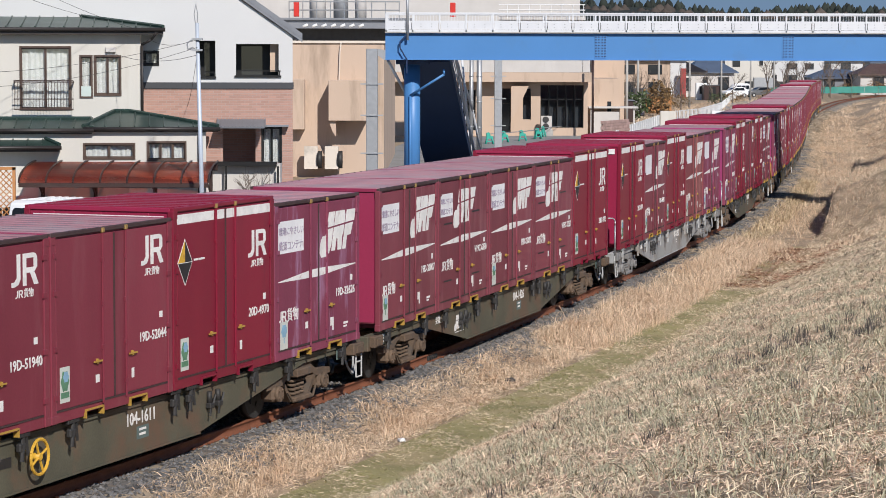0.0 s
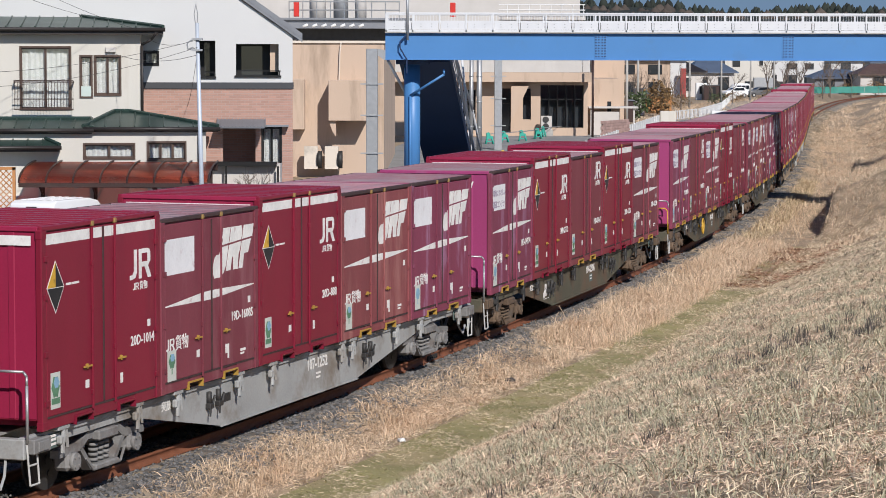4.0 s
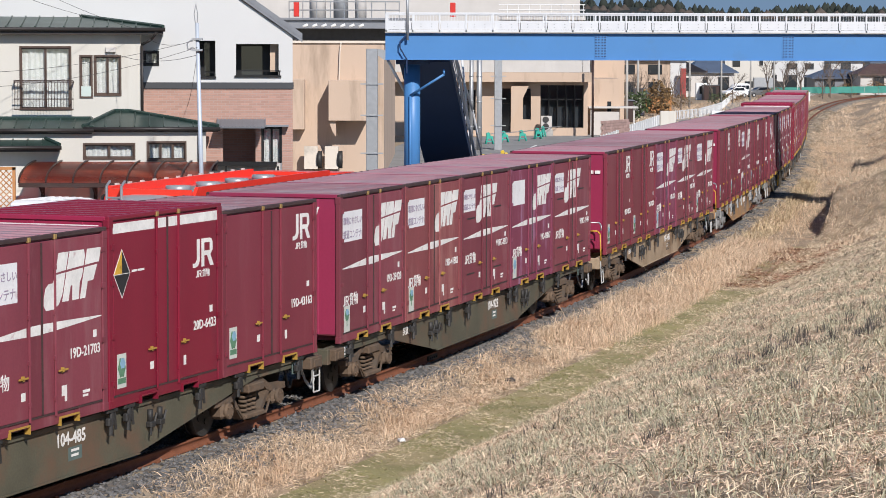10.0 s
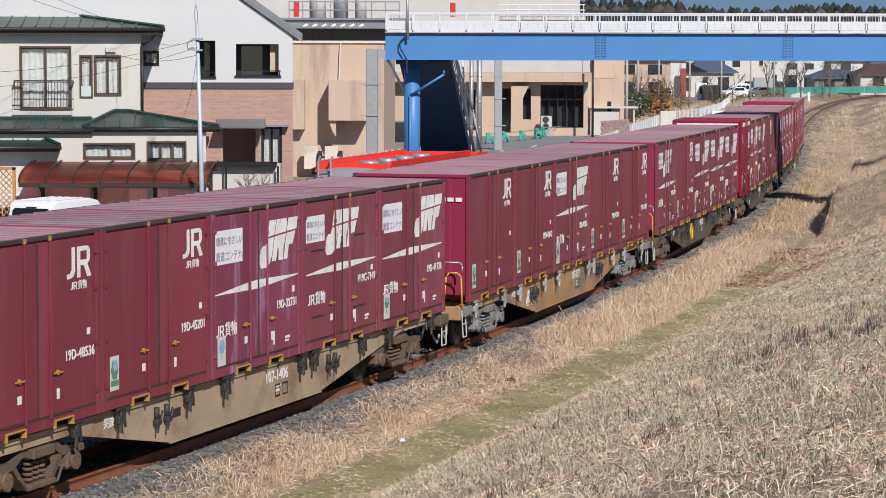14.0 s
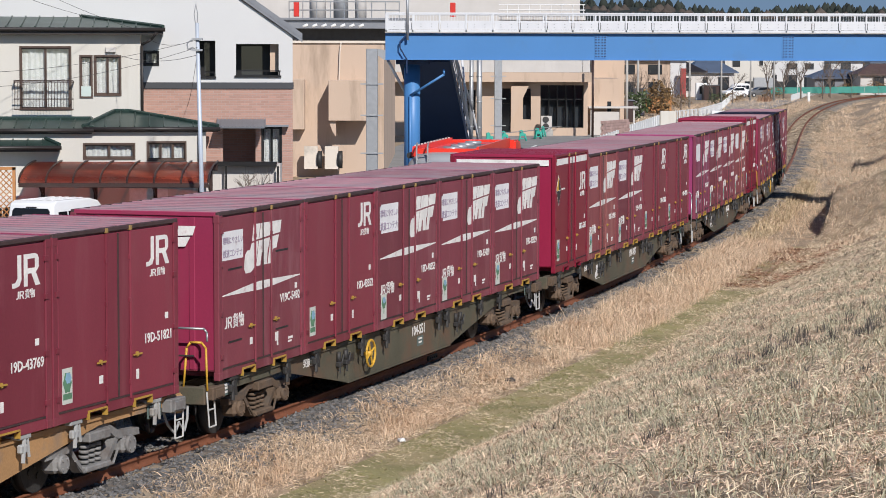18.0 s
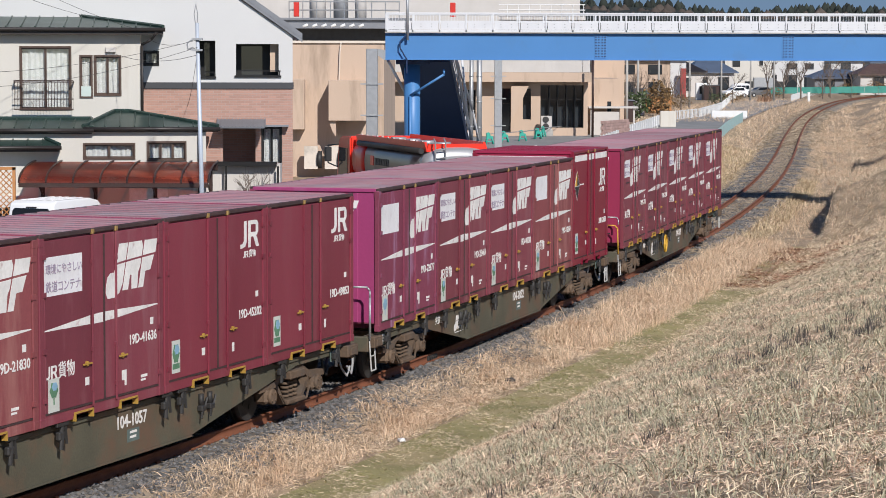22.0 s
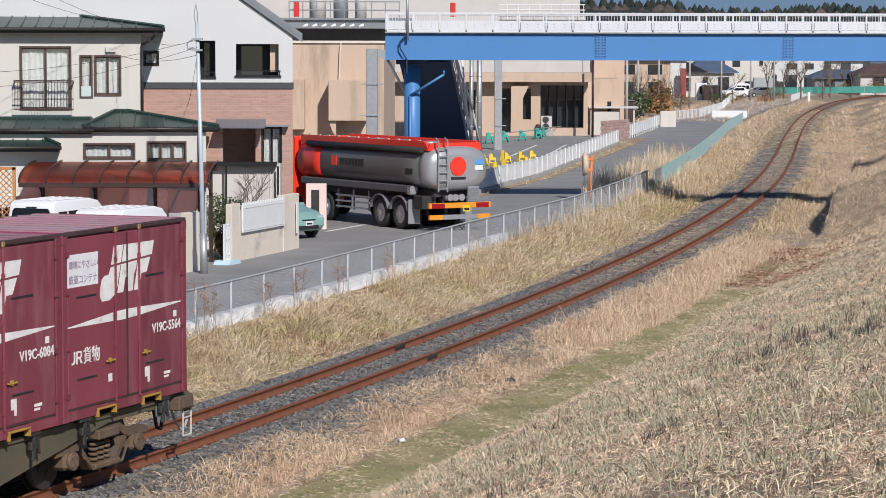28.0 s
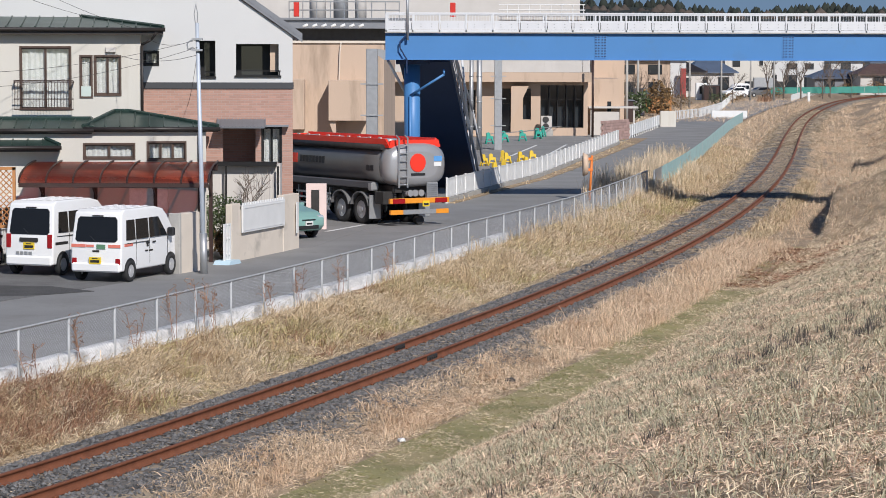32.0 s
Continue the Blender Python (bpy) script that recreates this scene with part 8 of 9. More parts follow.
hv = []
hill = BM()
for i in range(61):
    x = -300 + i * 20
    hv.append([hill.verts.new((x, 1380, -1)), hill.verts.new((x, 1430, float(hill_z(x, 0)) * 0.75)), hill.verts.new((x, 1520, float(hill_z(x, 0)))), hill.verts.new((x, 1700, float(hill_z(x, 0)) * 0.8))])
for a, b in zip(hv[:-1], hv[1:]):
    for k in range(3):
        hill.faces.new((a[k], b[k], b[k + 1], a[k + 1]))
solid("backdrop_hill", hill, M_WOOD, "low wooded hill on the horizon", "hill", kind="structure")
far_woods("hill_woods", 1900, (0, 480), (1385, 1560), lambda x, y: hill_z(x, y) * np.clip((y - 1380) / 140, 0.2, 1) - 2, (3, 8.5), M_WOOD, "dark conifer woods on the far hill", 5, 0.34)
far_woods("hill_bare_woods", 1100, (0, 480), (1380, 1500), lambda x, y: hill_z(x, y) * np.clip((y - 1380) / 140, 0.2, 1) - 2, (6, 10), M_WOODB, "bare brown woods on the far hill", 6, 0.6)
far_woods("roadside_woods", 260, (30, 160), (470, 560), lambda x, y: x * 0, (4, 9), M_WOODB, "bare brown trees behind the far houses", 8, 0.4)

# plain clear sky behind the hill
m_sky = bpy.data.materials.new("plain_sky")
m_sky.use_nodes = True
_bs = m_sky.node_tree.nodes["Principled BSDF"]
_bs.inputs["Base Color"].default_value = (0, 0, 0, 1)
_bs.inputs["Specular IOR Level"].default_value = 0
_bs.inputs["Emission Color"].default_value = (0.15, 0.235, 0.36, 1)
_bs.inputs["Emission Strength"].default_value = 1.0
bm = BM()
bm.faces.new([bm.verts.new(p) for p in ((-900, 2600, -20), (1300, 2600, -20), (1300, 2600, 420), (-900, 2600, 420))])
solid("backdrop_sky", bm, m_sky, "clear pale blue-grey winter sky", "sky", kind="structure")
# ---------------- vehicles ----------------
M_CARW = mat("white_car_paint", (0.80, 0.80, 0.80), 0.25, 0, 0.03, 1, 20, 0.0)
M_CARTEAL = mat("pale_teal_car_paint", (0.25, 0.44, 0.40), 0.28, 0.2, 0.05, 1, 20, 0.0)
M_LAMPR = mat("red_lamp_lens", (0.30, 0.01, 0.015), 0.2, 0, 0.1, 6, 30, 0)
M_LAMPO = mat("amber_lens", (0.75, 0.28, 0.03), 0.3, 0, 0.08, 6, 30, 0)
M_LAMPC = mat("clear_lamp_lens", (0.6, 0.63, 0.65), 0.15, 0.3, 0.1, 6, 30, 0)
M_CHROME = mat("steel_wheel", (0.62, 0.62, 0.63), 0.4, 0.5, 0.15, 4, 30, 0.02)
M_TANK = mat("dark_grey_tank_paint", (0.13, 0.13, 0.132), 0.3, 0.1, 0.12, 1, 20, 0.0)
M_SILVER = mat("silver_tank_end", (0.40, 0.40, 0.41), 0.35, 0.4, 0.08, 1, 20, 0.0)
M_TRED = mat("orange_red_truck_paint", (0.80, 0.045, 0.025), 0.3, 0, 0.06, 1, 20, 0.0)
M_CARGLASS = mat("dark_car_glass", (0.012, 0.013, 0.015), 0.08, 0, 0.1, 2, 20, 0, spec=0.28)
M_GUARD = mat("grey_mudguard", (0.16, 0.16, 0.165), 0.5, 0, 0.1)
M_PLY = mat("yellow_plate", (0.72, 0.52, 0.03), 0.4, 0, 0.05, 4, 30, 0)


def wheel(parent, x, y, r, w, name="wheel"):
    """A road wheel turning about y: tyre, rim and hub."""
    sgn = -1 if y < 0 else 1
    bm = BM()
    prof = [(r * 0.62, -w / 2), (r * 0.93, -w / 2), (r, -w * 0.32), (r, w * 0.32), (r * 0.93, w / 2), (r * 0.62, w / 2)]
    n = 24
    rings = [[bm.verts.new((a * math.cos(math.tau * i / n), b, a * math.sin(math.tau * i / n))) for i in range(n)] for a, b in prof]
    for p, q in zip(rings, rings[1:] + rings[:1]):
        for i in range(n):
            bm.faces.new((p[i], p[(i + 1) % n], q[(i + 1) % n], q[i])).smooth = True
    bmesh.ops.recalc_face_normals(bm, faces=bm.faces[:])
    wl = part(name, bm, M_TYRE, parent, "black tyre")
    wl.matrix_basis = pose(x, y, r)
    bm = BM()
    d = sgn * w * 0.30
    tube(bm, (0, d - 0.02, 0), (0, d + 0.02, 0), r * 0.63, 20)
    tube(bm, (0, d, 0), (0, d + sgn * w * 0.22, 0), r * 0.2, 12)
    for k in range(8):
        a = math.tau * k / 8
        tube(bm, (r * 0.4 * math.cos(a), d, r * 0.4 * math.sin(a)), (r * 0.4 * math.cos(a), d + sgn * 0.03, r * 0.4 * math.sin(a)), r * 0.05, 6)
    part("rim", bm, M_CHROME, wl, "steel rim")
    return wl


def kei_van(m, label, stripe, plate_bars=True):
    """A small box van, nose towards +x, standing on its origin at the middle of its wheels."""
    v = thing("minivan", m, label, "van")
    L0, L1, W = -1.68, 1.70, 0.735
    prof = [(L0, 0.28), (L1 - 0.05, 0.28), (L1, 0.45), (L1, 0.78), (L1 - 0.12, 0.98), (L1 - 0.62, 1.62), (L1 - 0.85, 1.80), (L1 - 1.3, 1.88), (L0 + 0.35, 1.88), (L0 + 0.16, 1.80), (L0 + 0.02, 0.95)]
    bm = BM()
    prism(bm, prof, -W, W)
    es = [e for e in bm.edges]
    bmesh.ops.bevel(bm, geom=es, offset=0.055, segments=3, affect="EDGES", profile=0.6)
    for f in bm.faces:
        f.smooth = True
    # tumblehome
    for q in bm.verts:
        if q.co.z > 1.0:
            q.co.y *= 1 - 0.09 * (q.co.z - 1.0) / 0.88
    part("body", bm, M_CARW, v, "white painted body")
    for i in range(5):
        bm = BM()
        box(bm, L0 + 0.45, L1 - 1.3, -0.45 + i * 0.22, -0.38 + i * 0.22, 1.872, 1.895, 0.008)
        part("roof_rib", bm, M_CARW, v)
    # rear window, side windows
    bm = BM()
    prism(bm, [(-0.55, 1.04), (0.55, 1.04), (0.61, 1.10), (0.57, 1.62), (0.51, 1.69), (-0.51, 1.69), (-0.57, 1.62), (-0.61, 1.10)], L0 - 0.0, L0 + 0.02, axis="x")
    for q in bm.verts:
        q.co.x += (q.co.z - 0.95) * 0.165 + 0.008
    w = part("rear_window", bm, M_CARGLASS, v, "dark rear window")
    for sy in (-1, 1):
        for a, b, c, d in ((-1.38, -0.86, -0.86, -1.30), (-0.80, -0.10, -0.10, -0.78), (-0.02, 0.98, 0.52, -0.02)):
            bm = BM()
            y = sy * (W + 0.002)
            p = [(a, 1.08), (b, 1.08), (c, 1.60), (d, 1.60)]
            prism(bm, p, min(y, y + sy * 0.01), max(y, y + sy * 0.01))
            for q in bm.verts:
                q.co.y *= 1 - 0.09 * (q.co.z - 1.0) / 0.88
            part("side_window", bm, M_CARGLASS, v, "dark side window")
        bm = BM()
        box(bm, 0.95, 1.1, *sorted((sy * 0.74, sy * 0.93)), 1.05, 1.28, 0.03)
        part("door_mirror", bm, M_BLACK, v, "black door mirror")
        for x in (-0.25, 0.12):
            bm = BM()
            box(bm, x, x + 0.16, *sorted((sy * 0.732, sy * 0.755)), 0.93, 0.97, 0.006)
            part("door_handle", bm, M_BLACK, v)
        bm = BM()
        for x in (-0.82, -0.06, 1.0):
            box(bm, x, x + 0.012, *sorted((sy * 0.733, sy * 0.738)), 0.40, 1.05)
        box(bm, -1.45, -0.06, *sorted((sy * 0.733, sy * 0.745)), 0.985, 1.0)
        part("door_gap", bm, M_DARK, v)
        bm = BM()
        for x in (-1.18, 1.18):
            n = 12
            ring = [(x + 0.33 * math.cos(math.pi * i / n), 0.28 + 0.33 * math.sin(math.pi * i / n)) for i in range(n + 1)]
            prism(bm, ring, *sorted((sy * 0.60, sy * 0.739)))
        part("wheel_arch", bm, M_BLACK, v)
        for zz in ((0.43, 0.62) if stripe else (0.70, 1.05),):
            bm = BM()
            box(bm, L0 - 0.012, L0 + 0.06, *sorted((sy * 0.56, sy * 0.70)), *zz, 0.015)
            part("tail_lamp", bm, M_LAMPR, v, "red tail lamp")
    bm = BM()
    box(bm, L0 - 0.05, L0 + 0.1, -0.70, 0.70, 0.26, 0.50, 0.04)
    part("rear_bumper", bm, M_CARW, v)
    bm = BM()
    zp = 0.0 if stripe else 0.19
    box(bm, L0 - 0.062 + zp * 0.26, L0 - 0.02 + zp * 0.26, -0.165, 0.165, 0.48 + zp, 0.65 + zp)
    pl = part("licence_plate", bm, M_PLY, v, "yellow plate with dark bars")
    for y0, y1, z0, z1 in ((-0.08, 0.08, 0.605, 0.63), (-0.13, 0.13, 0.51, 0.58)):
        bm = BM()
        box(bm, L0 - 0.065 + zp * 0.26, L0 - 0.062 + zp * 0.26, y0, y1, z0 + zp, z1 + zp)
        part("bar", bm, M_BLACK, pl)
    bm = BM()
    if stripe:
        box(bm, L0 - 0.006, L0 + 0.012, -0.1, 0.1, 0.78, 0.83, 0.01)
    else:
        box(bm, L0 - 0.03, L0 + 0.02, -0.28, 0.28, 0.86, 0.96, 0.015)
    part("tailgate_handle", bm, M_DARK, v)
    bm = BM()
    pipe(bm, [(L0 + 0.02, 0.02, 1.06), (L0 + 0.06, 0.20, 1.20)], 0.012, 5)
    part("wiper", bm, M_BLACK, v)
    bm = BM()
    box(bm, L0 + 0.13, L0 + 0.17, -0.16, 0.16, 1.70, 1.73)
    part("stop_lamp", bm, M_DARK, v)
    if stripe:
        salmon = M_STRIPE
        for y0, y1 in ((0.30, 0.71), (-0.71, -0.36)):
            bm = BM()
            box(bm, L0 + 0.000, L0 + 0.012, y0, y1, 0.90, 0.98)
            part("stripe", bm, salmon, v, "salmon stripe")
        bm = BM()
        box(bm, L0 - 0.001, L0 + 0.012, 0.06, 0.28, 0.91, 0.97)
        part("lettering_bar", bm, salmon, v)
        bm = BM()
        box(bm, L0 - 0.001, L0 + 0.012, -0.27, -0.02, 0.86, 0.98)
        part("green_label", bm, M_STICKG, v)
        for x0, x1, z0, z1 in ((-1.50, -1.02, 0.92, 0.99), (-0.32, -0.16, 0.72, 0.76), (-0.1, 0.12, 0.72, 0.76), (-0.22, -0.12, 0.85, 1.0)):
            bm = BM()
            box(bm, x0, x1, -0.742, -0.737, z0, z1)
            part("lettering_bar", bm, salmon if x0 < -0.5 else M_DARK, v)
    else:
        bm = BM()
        for k in range(4):
            box(bm, L0 - 0.008, L0 + 0.002, 0.30 - k * 0.13, 0.40 - k * 0.13, 0.53, 0.61)
        part("lettering_bar", bm, M_GALV, v, "grey lettering bars")
        bm = BM()
        box(bm, -1.55, -0.9, -0.745, -0.737, 0.78, 0.85)
        part("side_trim", bm, M_DARK, v)
    for x in (-1.18, 1.18):
        for y in (-0.66, 0.66):
            wheel(v, x, y * 1.05, 0.275, 0.15)
    return v


M_STRIPE = mat("salmon_stripe_paint", (0.72, 0.20, 0.15), 0.4, 0, 0.05, 4, 30, 0)
HD = 70.0
kei_van(pose(-8.42, 65.9, 0.02, 0, 0, HD), "white minivan with a salmon stripe and yellow plate", True)
kei_van(pose(-10.40, 67.7, 0.02, 0, 0, HD - 2) @ Matrix.Diagonal((1.0, 1.0, 1.06, 1.0)), "white box minivan with high tail lamps", False)
kei_van(pose(-12.75, 70.6, 0.02, 0, 0, HD + 2), "white box minivan parked in the yard", False)


def hatchback(m, label, paint):
    """A small rounded hatchback, nose towards +x."""
    v = thing("car", m, label, "car")
    prof = [(-1.85, 0.30), (1.75, 0.25), (1.92, 0.42), (1.90, 0.66), (1.60, 0.86), (0.95, 1.00), (0.20, 1.42), (-0.35, 1.52), (-1.30, 1.46), (-1.80, 1.05), (-1.90, 0.70)]
    bm = BM()
    prism(bm, prof, -0.83, 0.83)
    bmesh.ops.bevel(bm, geom=bm.edges[:], offset=0.09, segments=3, affect="EDGES", profile=0.6)
    for f in bm.faces:
        f.smooth = True
    for q in bm.verts:
        if q.co.z > 0.9:
            q.co.y *= 1 - 0.22 * (q.co.z - 0.9) / 0.6
        if q.co.x > 1.2:
            q.co.y *= 1 - 0.12 * (q.co.x - 1.2) / 0.7
    part("body", bm, paint, v)
    bm = BM()
    prism(bm, [(-0.62, 1.03), (0.62, 1.03), (0.50, 1.36), (-0.50, 1.36)], 0.0, 0.012, axis="x")
    for q in bm.verts:
        q.co.x += 0.93 - (q.co.z - 1.0) * 1.72
    part("windscreen", bm, M_GLASS, v, "dark windscreen")
    for sy in (-1, 1):
        bm = BM()
        y = sy * 0.80
        prism(bm, [(-1.35, 1.0), (0.62, 1.0), (0.12, 1.36), (-1.2, 1.40)], *sorted((y, y + sy * 0.015)))
        for q in bm.verts:
            q.co.y *= 1 - 0.22 * (q.co.z - 0.95) / 0.6
        part("side_window", bm, M_CARGLASS, v, "dark side window")
        bm = BM()
        prism(bm, [(1.50, 0.70), (1.88, 0.60), (1.86, 0.72), (1.45, 0.86)], *sorted((sy * 0.50, sy * 0.72)))
        part("headlamp", bm, M_LAMPC, v, "clear headlamp")
        bm = BM()
        box(bm, 0.55, 0.75, *sorted((sy * 0.80, sy * 0.98)), 0.98, 1.10, 0.03)
        part("door_mirror", bm, paint, v)
        for x in (-1.2, 1.22):
            bm = BM()
            n = 12
            prism(bm, [(x + 0.34 * math.cos(math.pi * i / n), 0.27 + 0.34 * math.sin(math.pi * i / n)) for i in range(n + 1)], *sorted((sy * 0.66, sy * 0.835)))
            part("wheel_arch", bm, M_BLACK, v)
            wheel(v, x, sy * 0.79, 0.29, 0.17)
    bm = BM()
    box(bm, 1.86, 1.925, -0.45, 0.45, 0.32, 0.44, 0.015)
    part("lower_grille", bm, M_BLACK, v, "dark grille")
    bm = BM()
    box(bm, 1.86, 1.93, -0.3, 0.3, 0.60, 0.64, 0.01)
    part("upper_grille", bm, M_BLACK, v)
    bm = BM()
    box(bm, 1.925, 1.945, -0.165, 0.165, 0.44, 0.58)
    pl = part("licence_plate", bm, M_WHITE, v, "white plate with dark bars")
    bm = BM()
    box(bm, 1.945, 1.948, -0.12, 0.12, 0.47, 0.53)
    part("bar", bm, M_DARK, pl)
    return v


hatchback(pose(-5.72, 80.9, 0.02, 0, 0, -42), "pale teal hatchback parked behind the garden wall", M_CARTEAL)
far_white = hatchback(pose(42.2, 362, 0.0, 0, 0, 200), "white hatchback parked by the far lane", M_CARW)
hatchback(pose(46.4, 367, 0.0, 0, 0, 200), "dark saloon parked by the far lane", M_TANK)
kei_van(pose(44.3, 374, 0.0, 0, 0, 195), "white van parked by the far lane", False)
bt = thing("box_truck", pose(49.3, 384, 0), "grey box truck parked by the far lane", "truck")
bm = BM()
box(bm, -1.6, 1.4, -0.9, 0.9, 0.75, 2.7, 0.03)
part("cargo_box", bm, M_GALV, bt, "grey cargo box")
bm = BM()
box(bm, 1.45, 2.9, -0.85, 0.85, 0.5, 2.1, 0.12)
part("cab", bm, M_DARK, bt, "dark cab")
for x in (-1.0, 2.2):
    for y in (-0.75, 0.75):
        wheel(bt, x, y, 0.36, 0.2)


# ---------------- tank truck ----------------
def oval(y0, z0, ry, rz, n=36, p=3.0):
    out = []
    for i in range(n):
        a = math.tau * i / n
        c, s = math.cos(a), math.sin(a)
        out.append((y0 + ry * math.copysign(abs(c) ** (2 / p), c), z0 + rz * math.copysign(abs(s) ** (2 / p), s)))
    return out


def hull(bm, rings):
    vs = [[bm.verts.new((x, y, z)) for y, z in ring] for x, ring in rings]
    for p, q in zip(vs[:-1], vs[1:]):
        for i in range(len(p)):
            bm.faces.new((p[i], p[(i + 1) % len(p)], q[(i + 1) % len(p)], q[i])).smooth = True
    bm.faces.new(vs[0][::-1])
    bm.faces.new(vs[-1])
    bmesh.ops.recalc_face_normals(bm, faces=bm.faces[:])
    return bm


def build_tanker():
    """A rigid four-axle tank truck, rear end at the origin, nose towards +x."""
    t = thing("tank_truck", pose(0, 0, 0), "orange-red and dark grey fuel tank truck", "truck")
    zc, ry, rz = 2.12, 1.22, 0.76
    bm = BM()
    hull(bm, [(x, oval(0, zc, ry, rz)) for x in np.linspace(0.5, 7.6, 6)])
    tk = part("tank", bm, M_TANK, t, "dark grey tank")
    bm = BM()
    hull(bm, [(x, oval(0, zc, ry + 0.003, rz + 0.003)) for x in np.linspace(7.6, 9.3, 4)])
    part("tank_front", bm, M_TRED, t, "orange-red front of the tank")
    bm = BM()
    hull(bm, [(0.08, oval(0, zc, ry * 0.62, rz * 0.6)), (0.14, oval(0, zc, ry * 0.86, rz * 0.85)), (0.27, oval(0, zc, ry * 0.98, rz * 0.97)), (0.5, oval(0, zc, ry + 0.004, rz + 0.004)), (0.72, oval(0, zc, ry + 0.004, rz + 0.004))])
    part("tank_end", bm, M_SILVER, t, "silver domed tank end")
    bm = BM()
    tube(bm, (0.052, 0.05, zc + 0.08), (0.085, 0.05, zc + 0.08), 0.32, 20)
    part("round_emblem", bm, M_TRED, t, "round red emblem")
    bm = BM()
    box(bm, 0.05, 0.09, -0.25, 0.32, zc - 0.36, zc - 0.28)
    part("lettering_bar", bm, M_BLACK, t)
    bm = BM()
    box(bm, 0.06, 0.15, -0.95, -0.62, zc + 0.12, zc + 0.30)
    part("blue_label", bm, mat("label_blue", (0.10, 0.30, 0.62), 0.5), t, "blue label")
    bm = BM()
    box(bm, 0.06, 0.15, -0.92, -0.62, zc - 0.06, zc + 0.10)
    part("white_label", bm, M_WHITE, t, "white label")
    # brand bars on the side
    for x0, x1, z0, z1, mt in ((6.35, 6.75, 2.02, 2.36, M_TRED), *((4.42 + 0.222 * k, 4.58 + 0.222 * k, 2.06, 2.30, M_BLACK) for k in range(8)), (1.35, 1.55, 1.9, 2.1, M_BLACK), (1.1, 1.3, 1.92, 2.1, M_BLACK)):
        bm = BM()
        box(bm, x0, x1, ry - 0.06, ry + 0.012, z0, z1)
        part("lettering_bar", bm, mt, t)
    # walkway with coaming on top
    bm = BM()
    for sy in (-1, 1):
        prism(bm, [(0.35, 2.78), (0.6, 3.03), (9.3, 3.03), (9.3, 2.72), (0.35, 2.72)], *sorted((sy * 0.98, sy * 1.06)))
    prism(bm, [(-1.06, 2.72), (1.06, 2.72), (0.98, 2.98), (-0.98, 2.98)], 0.34, 0.42, axis="x")
    box(bm, 0.42, 9.3, -0.98, 0.98, 2.80, 2.86)
    part("walkway", bm, M_TRED, t, "orange-red top walkway")
    for k in range(12):
        bm = BM()
        box(bm, 0.9 + k * 0.7, 1.05 + k * 0.7, 1.0, 1.05, 3.03, 3.07)
        part("walkway_lug", bm, M_PALE, t)
    for x in (2.0, 3.8, 5.6, 7.4):
        bm = BM()
        tube(bm, (x, 0, 2.84), (x, 0, 2.98), 0.28, 16)
        part("manhole", bm, M_SILVER, t)
    bm = BM()
    tube(bm, (0.6, 1.16, 2.74), (8.6, 1.16, 2.74), 0.10, 10)
    part("hose_tube", bm, M_DARK, t, "dark hose tube")
    # ladder
    bm = BM()
    for y in (0.50, 0.85):
        pipe(bm, [(0.20, y, 3.15), (0.02, y, 3.05), (0.02, y, 1.35)], 0.03, 6)
    for z in np.arange(1.45, 3.0, 0.27):
        tube(bm, (0.02, 0.50, z), (0.02, 0.85, z), 0.022, 6)
    part("ladder", bm, M_GALV, t, "grey steel ladder")
    # chassis, lockers, guards
    bm = BM()
    for y in (-0.42, 0.42):
        box(bm, 0.4, 11.2, y - 0.05, y + 0.05, 0.85, 1.12)
    box(bm, 0.5, 9.4, -0.8, 0.8, 1.15, 1.4)
    part("chassis", bm, M_DARK, t, "dark chassis")
    bm = BM()
    box(bm, 1.2, 9.0, 1.0, 1.24, 1.28, 1.52, 0.03)
    part("side_walk", bm, mat("grey_plastic", (0.10, 0.10, 0.11), 0.5, 0, 0.1), t, "grey side skirt")
    bm = BM()
    box(bm, 1.15, 1.45, 0.95, 1.25, 1.2, 1.5, 0.05)
    part("end_cap", bm, M_GALV, t)
    for x in (2.0, 3.33):
        bm = BM()
        n = 12
        arc = [(x + 0.64 * math.cos(a), 0.52 + 0.64 * math.sin(a)) for a in (math.pi * (0.08 + 0.84 * i / n) for i in range(n + 1))]
        inner = [(x + 0.60 * math.cos(a), 0.52 + 0.60 * math.sin(a)) for a in (math.pi * (0.08 + 0.84 * i / n) for i in range(n + 1))][::-1]
        prism(bm, arc + inner, 0.80, 1.26)
        part("mudguard", bm, M_GUARD, t, "grey mudguard")
        part("mudguard", prism(BM(), arc + inner, -1.26, -0.80), M_GUARD, t, "grey mudguard")
    bm = BM()
    for y in (0.80, -1.26):
        box(bm, 1.28, 1.34, y, y + 0.46, 0.22, 1.05, 0.01)
    part("mud_flap", bm, M_GALV, t, "grey mud flap")
    wheels = []
    for x, r in ((2.0, 0.52), (3.33, 0.52), (7.2, 0.52), (10.0, 0.52)):
        for sy in (-1, 1):
            wheels.append(wheel(t, x, sy * 1.03, r, 0.30))
            if x < 4:
                wheels.append(wheel(t, x, sy * 0.70, r, 0.28))
    # side guards, boxes, rear gear
    bm = BM()
    for z in (0.55, 0.75, 0.95):
        box(bm, 4.1, 6.5, 1.12, 1.18, z, z + 0.06)
    for x in (4.2, 5.3, 6.4):
        box(bm, x, x + 0.06, 1.06, 1.12, 0.5, 1.2)
    part("side_guard", bm, M_GALV, t, "grey side guard")
    bm = BM()
    box(bm, 0.55, 1.15, 0.6, 1.15, 0.75, 1.2, 0.03)
    part("valve_box", bm, M_DARK, t)
    bm = BM()
